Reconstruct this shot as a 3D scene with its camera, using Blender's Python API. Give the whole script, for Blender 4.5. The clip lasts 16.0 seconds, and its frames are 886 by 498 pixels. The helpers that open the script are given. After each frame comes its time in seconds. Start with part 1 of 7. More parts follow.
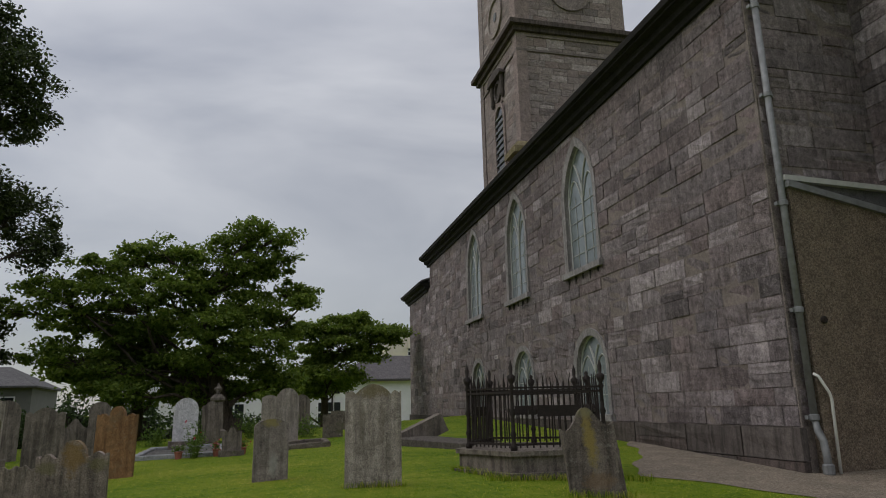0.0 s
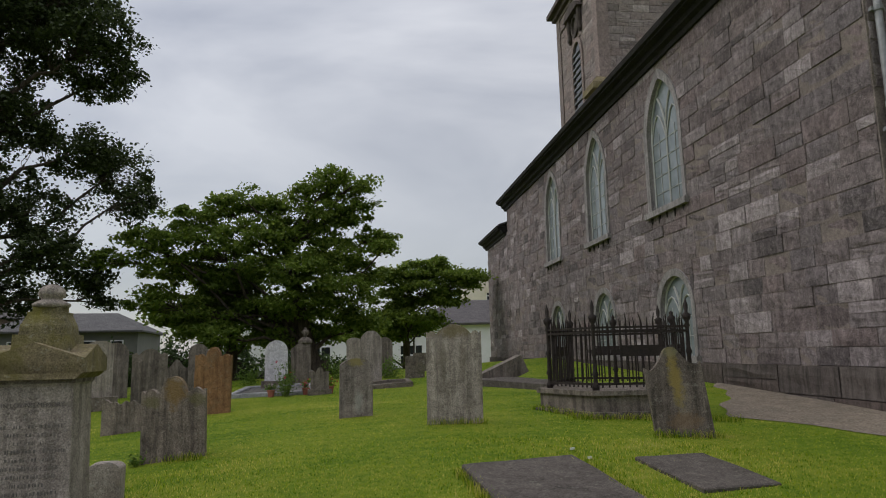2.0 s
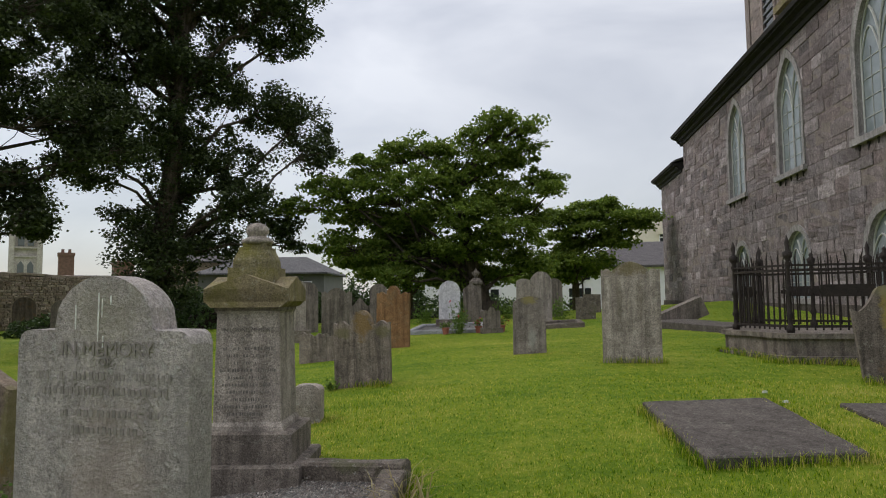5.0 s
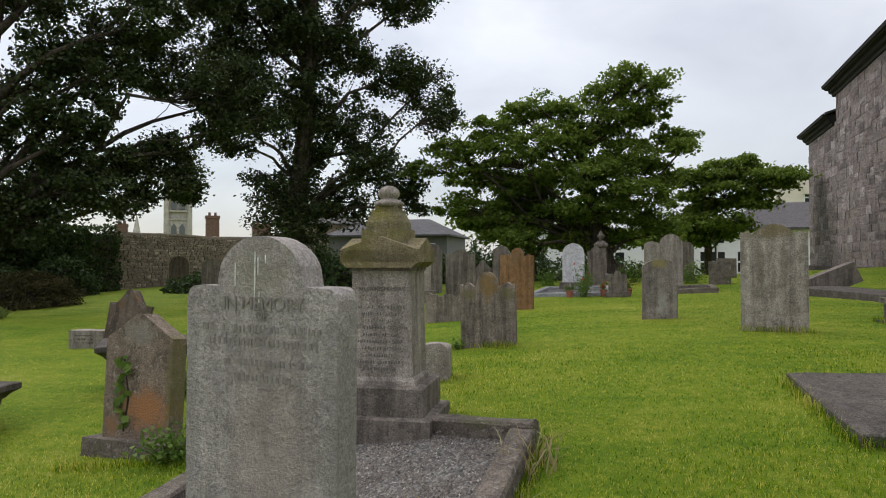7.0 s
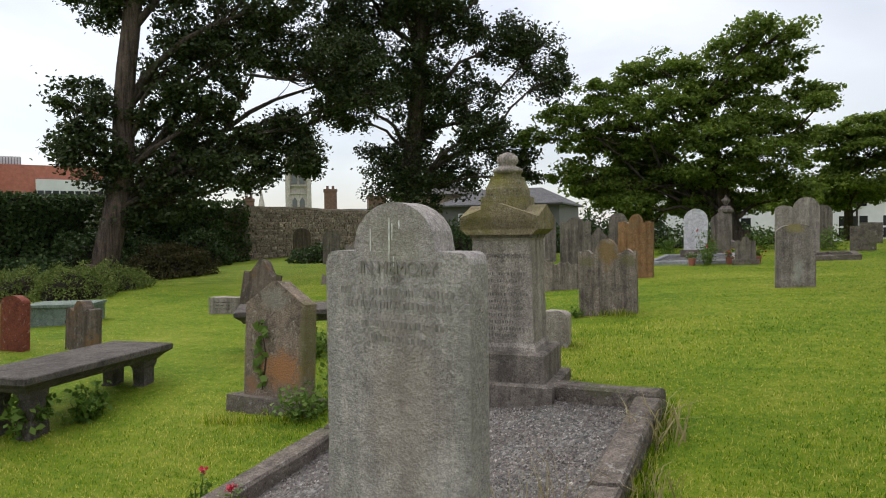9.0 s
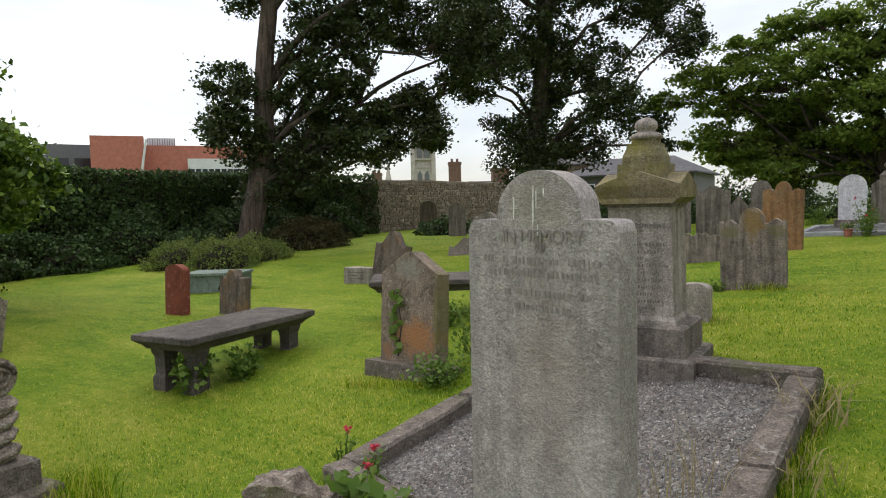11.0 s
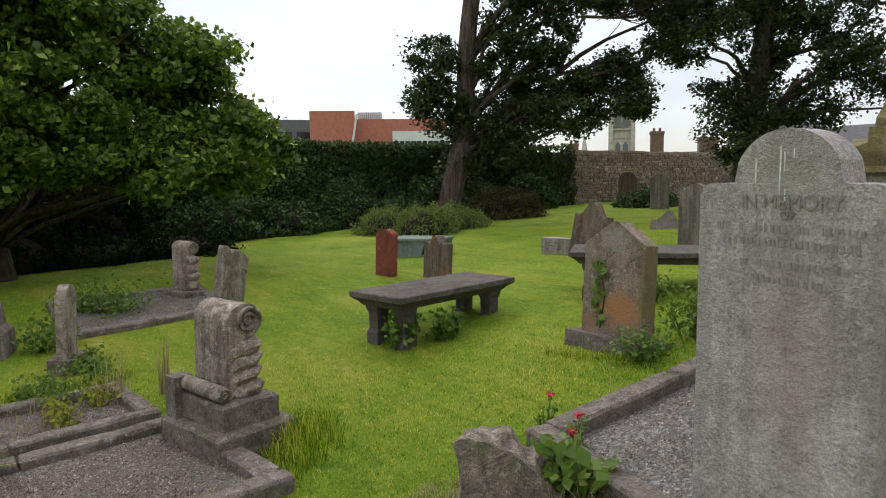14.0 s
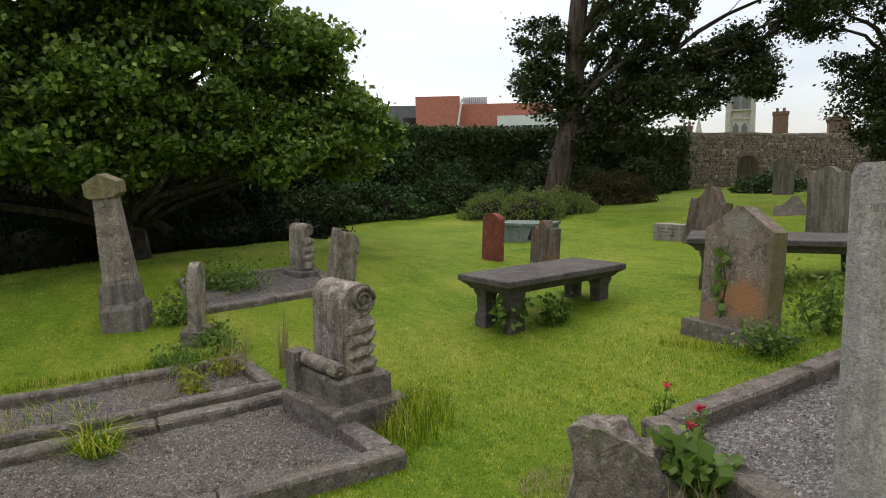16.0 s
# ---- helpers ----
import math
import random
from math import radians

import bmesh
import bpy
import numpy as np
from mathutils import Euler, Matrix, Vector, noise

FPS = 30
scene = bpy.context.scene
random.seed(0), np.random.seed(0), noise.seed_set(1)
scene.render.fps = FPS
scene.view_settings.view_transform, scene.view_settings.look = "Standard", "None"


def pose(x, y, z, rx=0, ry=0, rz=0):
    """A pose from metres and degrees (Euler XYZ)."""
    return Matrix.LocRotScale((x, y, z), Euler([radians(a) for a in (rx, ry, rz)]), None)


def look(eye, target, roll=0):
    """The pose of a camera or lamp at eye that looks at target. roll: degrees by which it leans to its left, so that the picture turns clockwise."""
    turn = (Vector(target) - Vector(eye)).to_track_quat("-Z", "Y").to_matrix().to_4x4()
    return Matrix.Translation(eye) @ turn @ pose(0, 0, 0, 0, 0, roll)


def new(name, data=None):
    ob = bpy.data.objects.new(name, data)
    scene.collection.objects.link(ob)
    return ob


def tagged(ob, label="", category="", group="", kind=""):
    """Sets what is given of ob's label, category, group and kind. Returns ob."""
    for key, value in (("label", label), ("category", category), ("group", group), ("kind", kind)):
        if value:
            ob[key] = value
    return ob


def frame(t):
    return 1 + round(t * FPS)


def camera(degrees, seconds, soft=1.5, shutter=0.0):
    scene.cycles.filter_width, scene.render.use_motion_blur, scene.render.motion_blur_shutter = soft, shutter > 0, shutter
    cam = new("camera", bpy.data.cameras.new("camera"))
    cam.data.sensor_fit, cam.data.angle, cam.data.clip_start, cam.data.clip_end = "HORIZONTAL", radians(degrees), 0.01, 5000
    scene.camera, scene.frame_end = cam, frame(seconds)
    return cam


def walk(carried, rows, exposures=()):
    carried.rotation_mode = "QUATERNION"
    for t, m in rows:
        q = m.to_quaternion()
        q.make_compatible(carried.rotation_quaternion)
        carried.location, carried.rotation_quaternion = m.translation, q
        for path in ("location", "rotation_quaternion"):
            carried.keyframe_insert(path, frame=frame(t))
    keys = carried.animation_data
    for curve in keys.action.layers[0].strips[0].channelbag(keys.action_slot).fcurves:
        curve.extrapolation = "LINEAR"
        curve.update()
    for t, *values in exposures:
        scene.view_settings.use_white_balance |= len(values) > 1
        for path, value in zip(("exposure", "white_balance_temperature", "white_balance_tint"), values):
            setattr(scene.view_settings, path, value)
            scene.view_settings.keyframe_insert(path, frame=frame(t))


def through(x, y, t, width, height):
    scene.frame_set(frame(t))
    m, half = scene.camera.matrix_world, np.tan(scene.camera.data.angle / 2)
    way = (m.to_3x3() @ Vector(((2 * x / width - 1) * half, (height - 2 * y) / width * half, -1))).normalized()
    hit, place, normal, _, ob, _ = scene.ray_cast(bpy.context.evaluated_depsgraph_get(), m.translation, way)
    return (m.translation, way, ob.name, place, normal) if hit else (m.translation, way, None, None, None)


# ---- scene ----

import itertools
from collections import defaultdict

# ---- camera and walk ----
cam = camera(67.25, 16.0, soft=1.0)
PATH = [
    (0, 0.000, 0.000, 1.600, 103.27, 1.26, -13.65),
    (0.5, 0.012, 0.032, 1.588, 102.03, 1.26, -12.04),
    (1, 0.012, 0.048, 1.580, 100.72, 1.09, -10.41),
    (1.5, 0.022, 0.083, 1.559, 99.89, 1.22, -8.72),
    (2, 0.016, 0.101, 1.549, 98.76, 1.22, -6.91),
    (2.5, 0.008, 0.116, 1.540, 97.84, 1.32, -5.02),
    (3, 0.006, 0.129, 1.537, 96.99, 1.60, -2.62),
    (3.5, 0.007, 0.139, 1.532, 96.18, 1.62, 0.05),
    (4, -0.013, 0.150, 1.510, 95.54, 1.44, 2.36),
    (6.5, -0.103, 0.129, 1.473, 91.75, -0.05, 15.17),
    (7, -0.112, 0.133, 1.478, 90.99, 0.11, 17.67),
    (7.5, -0.128, 0.145, 1.465, 90.36, 0.25, 20.21),
    (8, -0.148, 0.125, 1.461, 89.77, 0.60, 22.35),
    (8.5, -0.163, 0.128, 1.451, 89.15, 0.68, 24.73),
    (9, -0.171, 0.099, 1.459, 88.46, 0.84, 27.18),
    (11.5, -0.256, 0.059, 1.437, 85.90, 1.43, 40.39),
    (12, -0.272, 0.045, 1.426, 85.58, 1.30, 43.09),
    (12.5, -0.282, 0.022, 1.422, 85.23, 0.95, 46.14),
    (13, -0.291, 0.006, 1.427, 84.87, 0.63, 49.21),
    (13.5, -0.310, 0.002, 1.418, 84.53, 0.72, 51.86),
    (14, -0.321, -0.006, 1.414, 84.19, 0.94, 54.22),
    (14.5, -0.338, -0.020, 1.412, 83.88, 0.97, 56.10),
    (15, -0.338, -0.032, 1.404, 83.59, 1.22, 58.28),
    (15.5, -0.351, -0.041, 1.397, 83.35, 1.35, 60.78),
    (16, -0.369, -0.053, 1.398, 83.08, 1.14, 63.07),
]
walk(cam, [(t, pose(x, y, z, rx, ry, rz)) for t, x, y, z, rx, ry, rz in PATH],
     exposures=[(0.0, -0.96), (2.0, -0.70), (4.0, -0.46), (6.5, -0.24), (9.0, -0.02), (12.0, 0.06), (16.0, -0.02)])

# ---- world and sun: a bright overcast afternoon ----
SUN_YAW, SUN_UP = radians(-75), radians(45)
world = bpy.data.worlds.new("sky")
scene.world = world
world.use_nodes = True
wn, wl = world.node_tree.nodes, world.node_tree.links
wn.clear()
sky = wn.new("ShaderNodeTexSky")
sky.sky_type, sky.sun_disc, sky.sun_elevation, sky.sun_rotation = "NISHITA", False, SUN_UP, SUN_YAW
skyb = wn.new("ShaderNodeBackground")
skyb.inputs["Strength"].default_value = 0.05
wl.new(sky.outputs[0], skyb.inputs[0])
wc = wn.new("ShaderNodeTexCoord")
wm = wn.new("ShaderNodeMapping")
wm.inputs["Scale"].default_value = (1.0, 1.0, 2.6)
wl.new(wc.outputs["Generated"], wm.inputs[0])
wnz = wn.new("ShaderNodeTexNoise")
wnz.inputs["Scale"].default_value, wnz.inputs["Detail"].default_value, wnz.inputs["Roughness"].default_value = 1.7, 5.0, 0.5
wnz.inputs["Distortion"].default_value = 0.6
wl.new(wm.outputs[0], wnz.inputs["Vector"])
wr = wn.new("ShaderNodeValToRGB")
wr.color_ramp.elements[0].position, wr.color_ramp.elements[0].color = 0.34, (0.47, 0.478, 0.52, 1)
wr.color_ramp.elements[1].position, wr.color_ramp.elements[1].color = 0.66, (0.86, 0.855, 0.87, 1)
wl.new(wnz.outputs["Fac"], wr.inputs[0])
cloudb = wn.new("ShaderNodeBackground")
# an overcast sky is two to three times brighter overhead than at the horizon
wz = wn.new("ShaderNodeSeparateXYZ")
wl.new(wc.outputs["Generated"], wz.inputs[0])
up = None
for op, v in (("SUBTRACT", 0.1), ("MAXIMUM", 0.0), ("POWER", 1.3), ("MULTIPLY", 2.6), ("ADD", 0.97), ("MULTIPLY", 0.82)):
    node = wn.new("ShaderNodeMath")
    node.operation = op
    wl.new(wz.outputs["Z"] if up is None else up, node.inputs[0])
    node.inputs[1].default_value = v
    up = node.outputs[0]
wl.new(up, cloudb.inputs["Strength"])
wl.new(wr.outputs[0], cloudb.inputs[0])
wadd = wn.new("ShaderNodeAddShader")
wl.new(skyb.outputs[0], wadd.inputs[0])
wl.new(cloudb.outputs[0], wadd.inputs[1])
wo = wn.new("ShaderNodeOutputWorld")
wl.new(wadd.outputs[0], wo.inputs[0])

sun = new("sun", bpy.data.lights.new("sun", "SUN"))
sun.data.energy, sun.data.angle, sun.data.color = 1.5, radians(40), (1.0, 0.95, 0.87)
sun.matrix_basis = look((0, 0, 30), (30 * math.cos(SUN_UP) * math.sin(SUN_YAW - math.pi), 30 * math.cos(SUN_UP) * math.cos(SUN_YAW - math.pi), 30 - 30 * math.sin(SUN_UP)))

# ---- materials ----
def nodes_of(name):
    m = bpy.data.materials.new(name)
    m.use_nodes = True
    n, l = m.node_tree.nodes, m.node_tree.links
    return m, n, l, n["Principled BSDF"]


def ramp(n, stops):
    r = n.new("ShaderNodeValToRGB")
    e = r.color_ramp.elements
    while len(e) < len(stops):
        e.new(0.5)
    for k, (p, c) in enumerate(stops):
        e[k].position, e[k].color = p, (*c, 1)
    return r


def noise_node(n, l, vec, scale, detail=4, rough=0.6, dist=0.0):
    t = n.new("ShaderNodeTexNoise")
    t.inputs["Scale"].default_value, t.inputs["Detail"].default_value = scale, detail
    t.inputs["Roughness"].default_value, t.inputs["Distortion"].default_value = rough, dist
    l.new(vec, t.inputs["Vector"])
    return t.outputs["Fac"]


def mix(n, l, fac, a, b, kind="MIX"):
    m = n.new("ShaderNodeMix")
    m.data_type, m.blend_type = "RGBA", kind
    for sock, v in ((0, fac), (6, a), (7, b)):
        if isinstance(v, bpy.types.NodeSocket):
            l.new(v, m.inputs[sock])
        else:
            m.inputs[sock].default_value = v if sock == 0 else (*v, 1)
    return m.outputs[2]


def math_node(n, l, op, a, b=0.0):
    m = n.new("ShaderNodeMath")
    m.operation = op
    for k, v in enumerate((a, b)):
        if isinstance(v, bpy.types.NodeSocket):
            l.new(v, m.inputs[k])
        else:
            m.inputs[k].default_value = v
    return m.outputs[0]


def piece_random(n, l):
    """One random value a piece, whether it is an object or an island of a joined mesh."""
    a, b = n.new("ShaderNodeObjectInfo"), n.new("ShaderNodeNewGeometry")
    return math_node(n, l, "FRACT", math_node(n, l, "ADD", a.outputs["Random"], b.outputs["Random Per Island"]))


def bump(n, l, bsdf, height, strength=0.4, distance=0.01):
    b = n.new("ShaderNodeBump")
    b.inputs["Strength"].default_value, b.inputs["Distance"].default_value = strength, distance
    l.new(height, b.inputs["Height"])
    l.new(b.outputs[0], bsdf.inputs["Normal"])


def stone(name, dark, light, lichen=None, patch=None, streak=0.0, amount=0.5, speck=0.35, scale=1.0, vary=0.0, rough=0.9, bumps=0.5, blots=(), mottle=0.25, grain=0.5, warm=True):
    """Weathered stone: two scales of tone, rain streaks, coloured growth in patches, pale specks and fine pits."""
    m, n, l, p = nodes_of(name)
    if warm:
        dark, light = [(c[0] * 1.06, c[1], c[2] * 0.955) for c in (dark, light)]
    g = n.new("ShaderNodeNewGeometry")
    vec = g.outputs["Position"]
    big, fine = noise_node(n, l, vec, 2.2 * scale, 6, 0.65, 0.4), noise_node(n, l, vec, 46 * scale, 5, 0.7)
    r = ramp(n, [(0.3, dark), (0.7, light)])
    l.new(math_node(n, l, "ADD", math_node(n, l, "MULTIPLY", big, 0.62), math_node(n, l, "MULTIPLY", fine, 0.38)), r.inputs[0])
    col = r.outputs[0]
    if vary:
        rr = ramp(n, [(0.0, (1 - vary,) * 3), (0.25, (1.05, 0.955, 0.93)), (0.45, (0.97, 0.97, 0.985)), (0.62, (1.06, 1.0, 0.97)), (0.84, (1 + vary * 0.3, 1 + vary * 0.27, 1 + vary * 0.25)), (1.0, (1 + vary * 2.0,) * 3)])
        l.new(piece_random(n, l), rr.inputs[0])
        col = mix(n, l, 1.0, col, rr.outputs[0], "MULTIPLY")
    mt = ramp(n, [(0.36, (1 - mottle,) * 3), (0.5, (1, 1, 1)), (0.64, (1 + mottle * 0.8,) * 3)])
    l.new(noise_node(n, l, vec, 9.5 * scale, 6, 0.75, 0.8), mt.inputs[0])
    col = mix(n, l, 1.0, col, mt.outputs[0], "MULTIPLY")
    # grains, pits and small pale crusts
    tiny = noise_node(n, l, vec, 85, 4, 0.8)
    gr = ramp(n, [(0.34, (1 - grain,) * 3), (0.5, (1, 1, 1)), (0.66, (1 + grain * 0.9,) * 3)])
    l.new(tiny, gr.inputs[0])
    col = mix(n, l, 1.0, col, gr.outputs[0], "MULTIPLY")
    crust = ramp(n, [(0.62, (0, 0, 0)), (0.68, (1, 1, 1))])
    l.new(noise_node(n, l, vec, 48, 3, 0.7, 0.5), crust.inputs[0])
    col = mix(n, l, math_node(n, l, "MULTIPLY", crust.outputs[0], grain * 0.7), col, tuple(min(0.7, c * 1.6 + 0.004) for c in light))
    pit = ramp(n, [(0.33, (1 - 0.9 * grain,) * 3), (0.40, (1, 1, 1))])
    l.new(noise_node(n, l, vec, 33, 4, 0.75, 0.3), pit.inputs[0])
    col = mix(n, l, 1.0, col, pit.outputs[0], "MULTIPLY")
    if streak:
        mp = n.new("ShaderNodeMapping")
        mp.inputs["Scale"].default_value = (9, 9, 0.7)
        l.new(vec, mp.inputs[0])
        s = ramp(n, [(0.34, (1 + streak * 0.45,) * 3), (0.46, (1, 1, 1)), (0.64, (1 - streak * 1.25,) * 3)])
        l.new(noise_node(n, l, mp.outputs[0], 1.3, 4, 0.6), s.inputs[0])
        col = mix(n, l, 1.0, col, s.outputs[0], "MULTIPLY")
    if patch:
        s = ramp(n, [(0.56 - 0.12 * amount, (0, 0, 0)), (0.70, (1, 1, 1))])
        l.new(noise_node(n, l, vec, 3.1 * scale, 5, 0.7, 0.5), s.inputs[0])
        col = mix(n, l, math_node(n, l, "MULTIPLY", s.outputs[0], 0.75), col, patch)
    if lichen:
        s = ramp(n, [(0.60, (0, 0, 0)), (0.66, (1, 1, 1))])
        l.new(noise_node(n, l, vec, 17 * scale, 3, 0.75), s.inputs[0])
        col = mix(n, l, math_node(n, l, "MULTIPLY", s.outputs[0], speck), col, lichen)
    # stains with a place of their own on the stone: colour, centre (x, z), half sizes, strength
    for colour, cx, cz, rx, rz, k in blots:
        tc, mp = n.new("ShaderNodeTexCoord"), n.new("ShaderNodeMapping")
        mp.inputs["Location"].default_value, mp.inputs["Scale"].default_value = (-cx / rx, 0, -cz / rz), (1 / rx, 0, 1 / rz)
        l.new(tc.outputs["Object"], mp.inputs[0])
        ln = n.new("ShaderNodeVectorMath")
        ln.operation = "LENGTH"
        l.new(mp.outputs[0], ln.inputs[0])
        d = math_node(n, l, "ADD", ln.outputs["Value"], math_node(n, l, "MULTIPLY", math_node(n, l, "SUBTRACT", noise_node(n, l, vec, 11, 6, 0.75, 0.6), 0.5), 2.2))
        s = ramp(n, [(0.45, (1, 1, 1)), (1.0, (0, 0, 0))])
        l.new(d, s.inputs[0])
        col = mix(n, l, math_node(n, l, "MULTIPLY", s.outputs[0], k), col, colour)
    l.new(col, p.inputs["Base Color"])
    p.inputs["Roughness"].default_value = rough
    p.inputs["Specular IOR Level"].default_value = 0.25
    bump(n, l, p, math_node(n, l, "ADD", math_node(n, l, "MULTIPLY", fine, 0.7), math_node(n, l, "ADD", math_node(n, l, "MULTIPLY", big, 0.5), math_node(n, l, "MULTIPLY", tiny, 0.35))), bumps, 0.03)
    return m


def plain(name, colour, rough=0.6, metal=0.0, tone=0.25, scale=8.0, bumps=0.1):
    m, n, l, p = nodes_of(name)
    g = n.new("ShaderNodeNewGeometry")
    f = noise_node(n, l, g.outputs["Position"], scale, 5, 0.65)
    r = ramp(n, [(0.3, tuple(c * (1 - tone) for c in colour)), (0.7, tuple(min(1, c * (1 + tone)) for c in colour))])
    l.new(f, r.inputs[0])
    l.new(r.outputs[0], p.inputs["Base Color"])
    p.inputs["Roughness"].default_value, p.inputs["Metallic"].default_value = rough, metal
    bump(n, l, p, noise_node(n, l, g.outputs["Position"], scale * 6, 4, 0.7), bumps, 0.01)
    return m


def leafy(name, dark, mid, light, rough=0.55, through=0.3, patchy=0.35, patch_scale=0.9):
    """Leaves: a colour of its own for each one, with some light coming through."""
    m, n, l, p = nodes_of(name)
    g = n.new("ShaderNodeNewGeometry")
    lo, md, hi = (0.28, 0.48, 0.74) if patchy > 0.5 else (0.0, 0.55, 0.93)
    r = ramp(n, [(lo, dark), (md, mid), (hi, light), (1.0, tuple(min(1, c * 1.25) for c in light))])
    f = math_node(n, l, "ADD", math_node(n, l, "MULTIPLY", g.outputs["Random Per Island"], 1 - patchy), math_node(n, l, "MULTIPLY", noise_node(n, l, g.outputs["Position"], patch_scale, 4), patchy))
    l.new(f, r.inputs[0])
    l.new(r.outputs[0], p.inputs["Base Color"])
    p.inputs["Roughness"].default_value = rough
    p.inputs["Specular IOR Level"].default_value = 0.3 if rough < 0.7 else 0.06
    t = n.new("ShaderNodeBsdfTranslucent")
    l.new(r.outputs[0], t.inputs[0])
    mx = n.new("ShaderNodeMixShader")
    mx.inputs[0].default_value = through
    l.new(p.outputs[0], mx.inputs[1])
    l.new(t.outputs[0], mx.inputs[2])
    l.new(mx.outputs[0], n["Material Output"].inputs[0])
    return m


def turf_field(n, l, vec):
    """Tone of the mown turf: broad patches, the mower's streaks and small tufts."""
    mp = n.new("ShaderNodeMapping")
    mp.inputs["Rotation"].default_value, mp.inputs["Scale"].default_value = (0, 0, 0.35), (0.5, 3.2, 1)
    l.new(vec, mp.inputs[0])
    broad, streak, tufts = noise_node(n, l, vec, 0.5, 4, 0.65), noise_node(n, l, mp.outputs[0], 0.9, 5, 0.7, 0.4), noise_node(n, l, vec, 10.0, 6, 0.85)
    return math_node(n, l, "ADD", math_node(n, l, "MULTIPLY", broad, 0.32), math_node(n, l, "ADD", math_node(n, l, "MULTIPLY", streak, 0.26), math_node(n, l, "MULTIPLY", tufts, 0.42)))


def lawn():
    m, n, l, p = nodes_of("mown_lawn")
    vec = n.new("ShaderNodeNewGeometry").outputs["Position"]
    r = ramp(n, [(0.38, (0.043, 0.105, 0.005)), (0.47, (0.127, 0.205, 0.010)), (0.54, (0.21, 0.26, 0.02)), (0.62, (0.36, 0.33, 0.09))])
    fine = noise_node(n, l, vec, 60, 5, 0.8)
    l.new(math_node(n, l, "ADD", math_node(n, l, "MULTIPLY", turf_field(n, l, vec), 0.75), math_node(n, l, "MULTIPLY", fine, 0.25)), r.inputs[0])
    l.new(r.outputs[0], p.inputs["Base Color"])
    p.inputs["Roughness"].default_value = 0.85
    p.inputs["Specular IOR Level"].default_value = 0.15
    bump(n, l, p, math_node(n, l, "ADD", fine, noise_node(n, l, vec, 9, 4, 0.6)), 0.9, 0.03)
    return m


def turf_blades():
    """Blades that take the turf's tone, each a little off it."""
    m, n, l, p = nodes_of("grass_blades")
    g = n.new("ShaderNodeNewGeometry")
    f = math_node(n, l, "ADD", math_node(n, l, "MULTIPLY", turf_field(n, l, g.outputs["Position"]), 0.8), math_node(n, l, "MULTIPLY", math_node(n, l, "SUBTRACT", g.outputs["Random Per Island"], 0.15), 0.26))
    r = ramp(n, [(0.39, (0.068, 0.15, 0.006)), (0.46, (0.205, 0.312, 0.012)), (0.52, (0.35, 0.415, 0.028)), (0.60, (0.60, 0.54, 0.15))])
    l.new(f, r.inputs[0])
    l.new(r.outputs[0], p.inputs["Base Color"])
    p.inputs["Roughness"].default_value, p.inputs["Specular IOR Level"].default_value = 0.8, 0.06
    t = n.new("ShaderNodeBsdfTranslucent")
    l.new(r.outputs[0], t.inputs[0])
    mx = n.new("ShaderNodeMixShader")
    mx.inputs[0].default_value = 0.6
    l.new(p.outputs[0], mx.inputs[1])
    l.new(t.outputs[0], mx.inputs[2])
    l.new(mx.outputs[0], n["Material Output"].inputs[0])
    return m


def gravel_mat(name, dark, mid, light):
    m, n, l, p = nodes_of(name)
    g = n.new("ShaderNodeNewGeometry")
    v = n.new("ShaderNodeTexVoronoi")
    v.inputs["Scale"].default_value = 55
    l.new(g.outputs["Position"], v.inputs["Vector"])
    r = ramp(n, [(0.0, dark), (0.5, mid), (1.0, light)])
    bw = n.new("ShaderNodeRGBToBW")
    l.new(v.outputs["Color"], bw.inputs[0])
    l.new(bw.outputs[0], r.inputs[0])
    big = ramp(n, [(0.35, (0.75, 0.75, 0.72)), (0.7, (1.1, 1.08, 1.05))])
    l.new(noise_node(n, l, g.outputs["Position"], 3, 4), big.inputs[0])
    l.new(mix(n, l, 1.0, r.outputs[0], big.outputs[0], "MULTIPLY"), p.inputs["Base Color"])
    p.inputs["Roughness"].default_value = 0.9
    inv = math_node(n, l, "SUBTRACT", 1.0, v.outputs["Distance"])
    bump(n, l, p, inv, 0.9, 0.012)
    return m


def glass_mat():
    m, n, l, p = nodes_of("leaded_glass")
    g = n.new("ShaderNodeNewGeometry")
    r = ramp(n, [(0.3, (0.15, 0.178, 0.19)), (0.7, (0.25, 0.282, 0.295))])
    l.new(noise_node(n, l, g.outputs["Position"], 3.0, 4, 0.6), r.inputs[0])
    l.new(r.outputs[0], p.inputs["Base Color"])
    p.inputs["Roughness"].default_value = 0.22
    bump(n, l, p, noise_node(n, l, g.outputs["Position"], 9.0, 3), 0.15, 0.02)
    return m


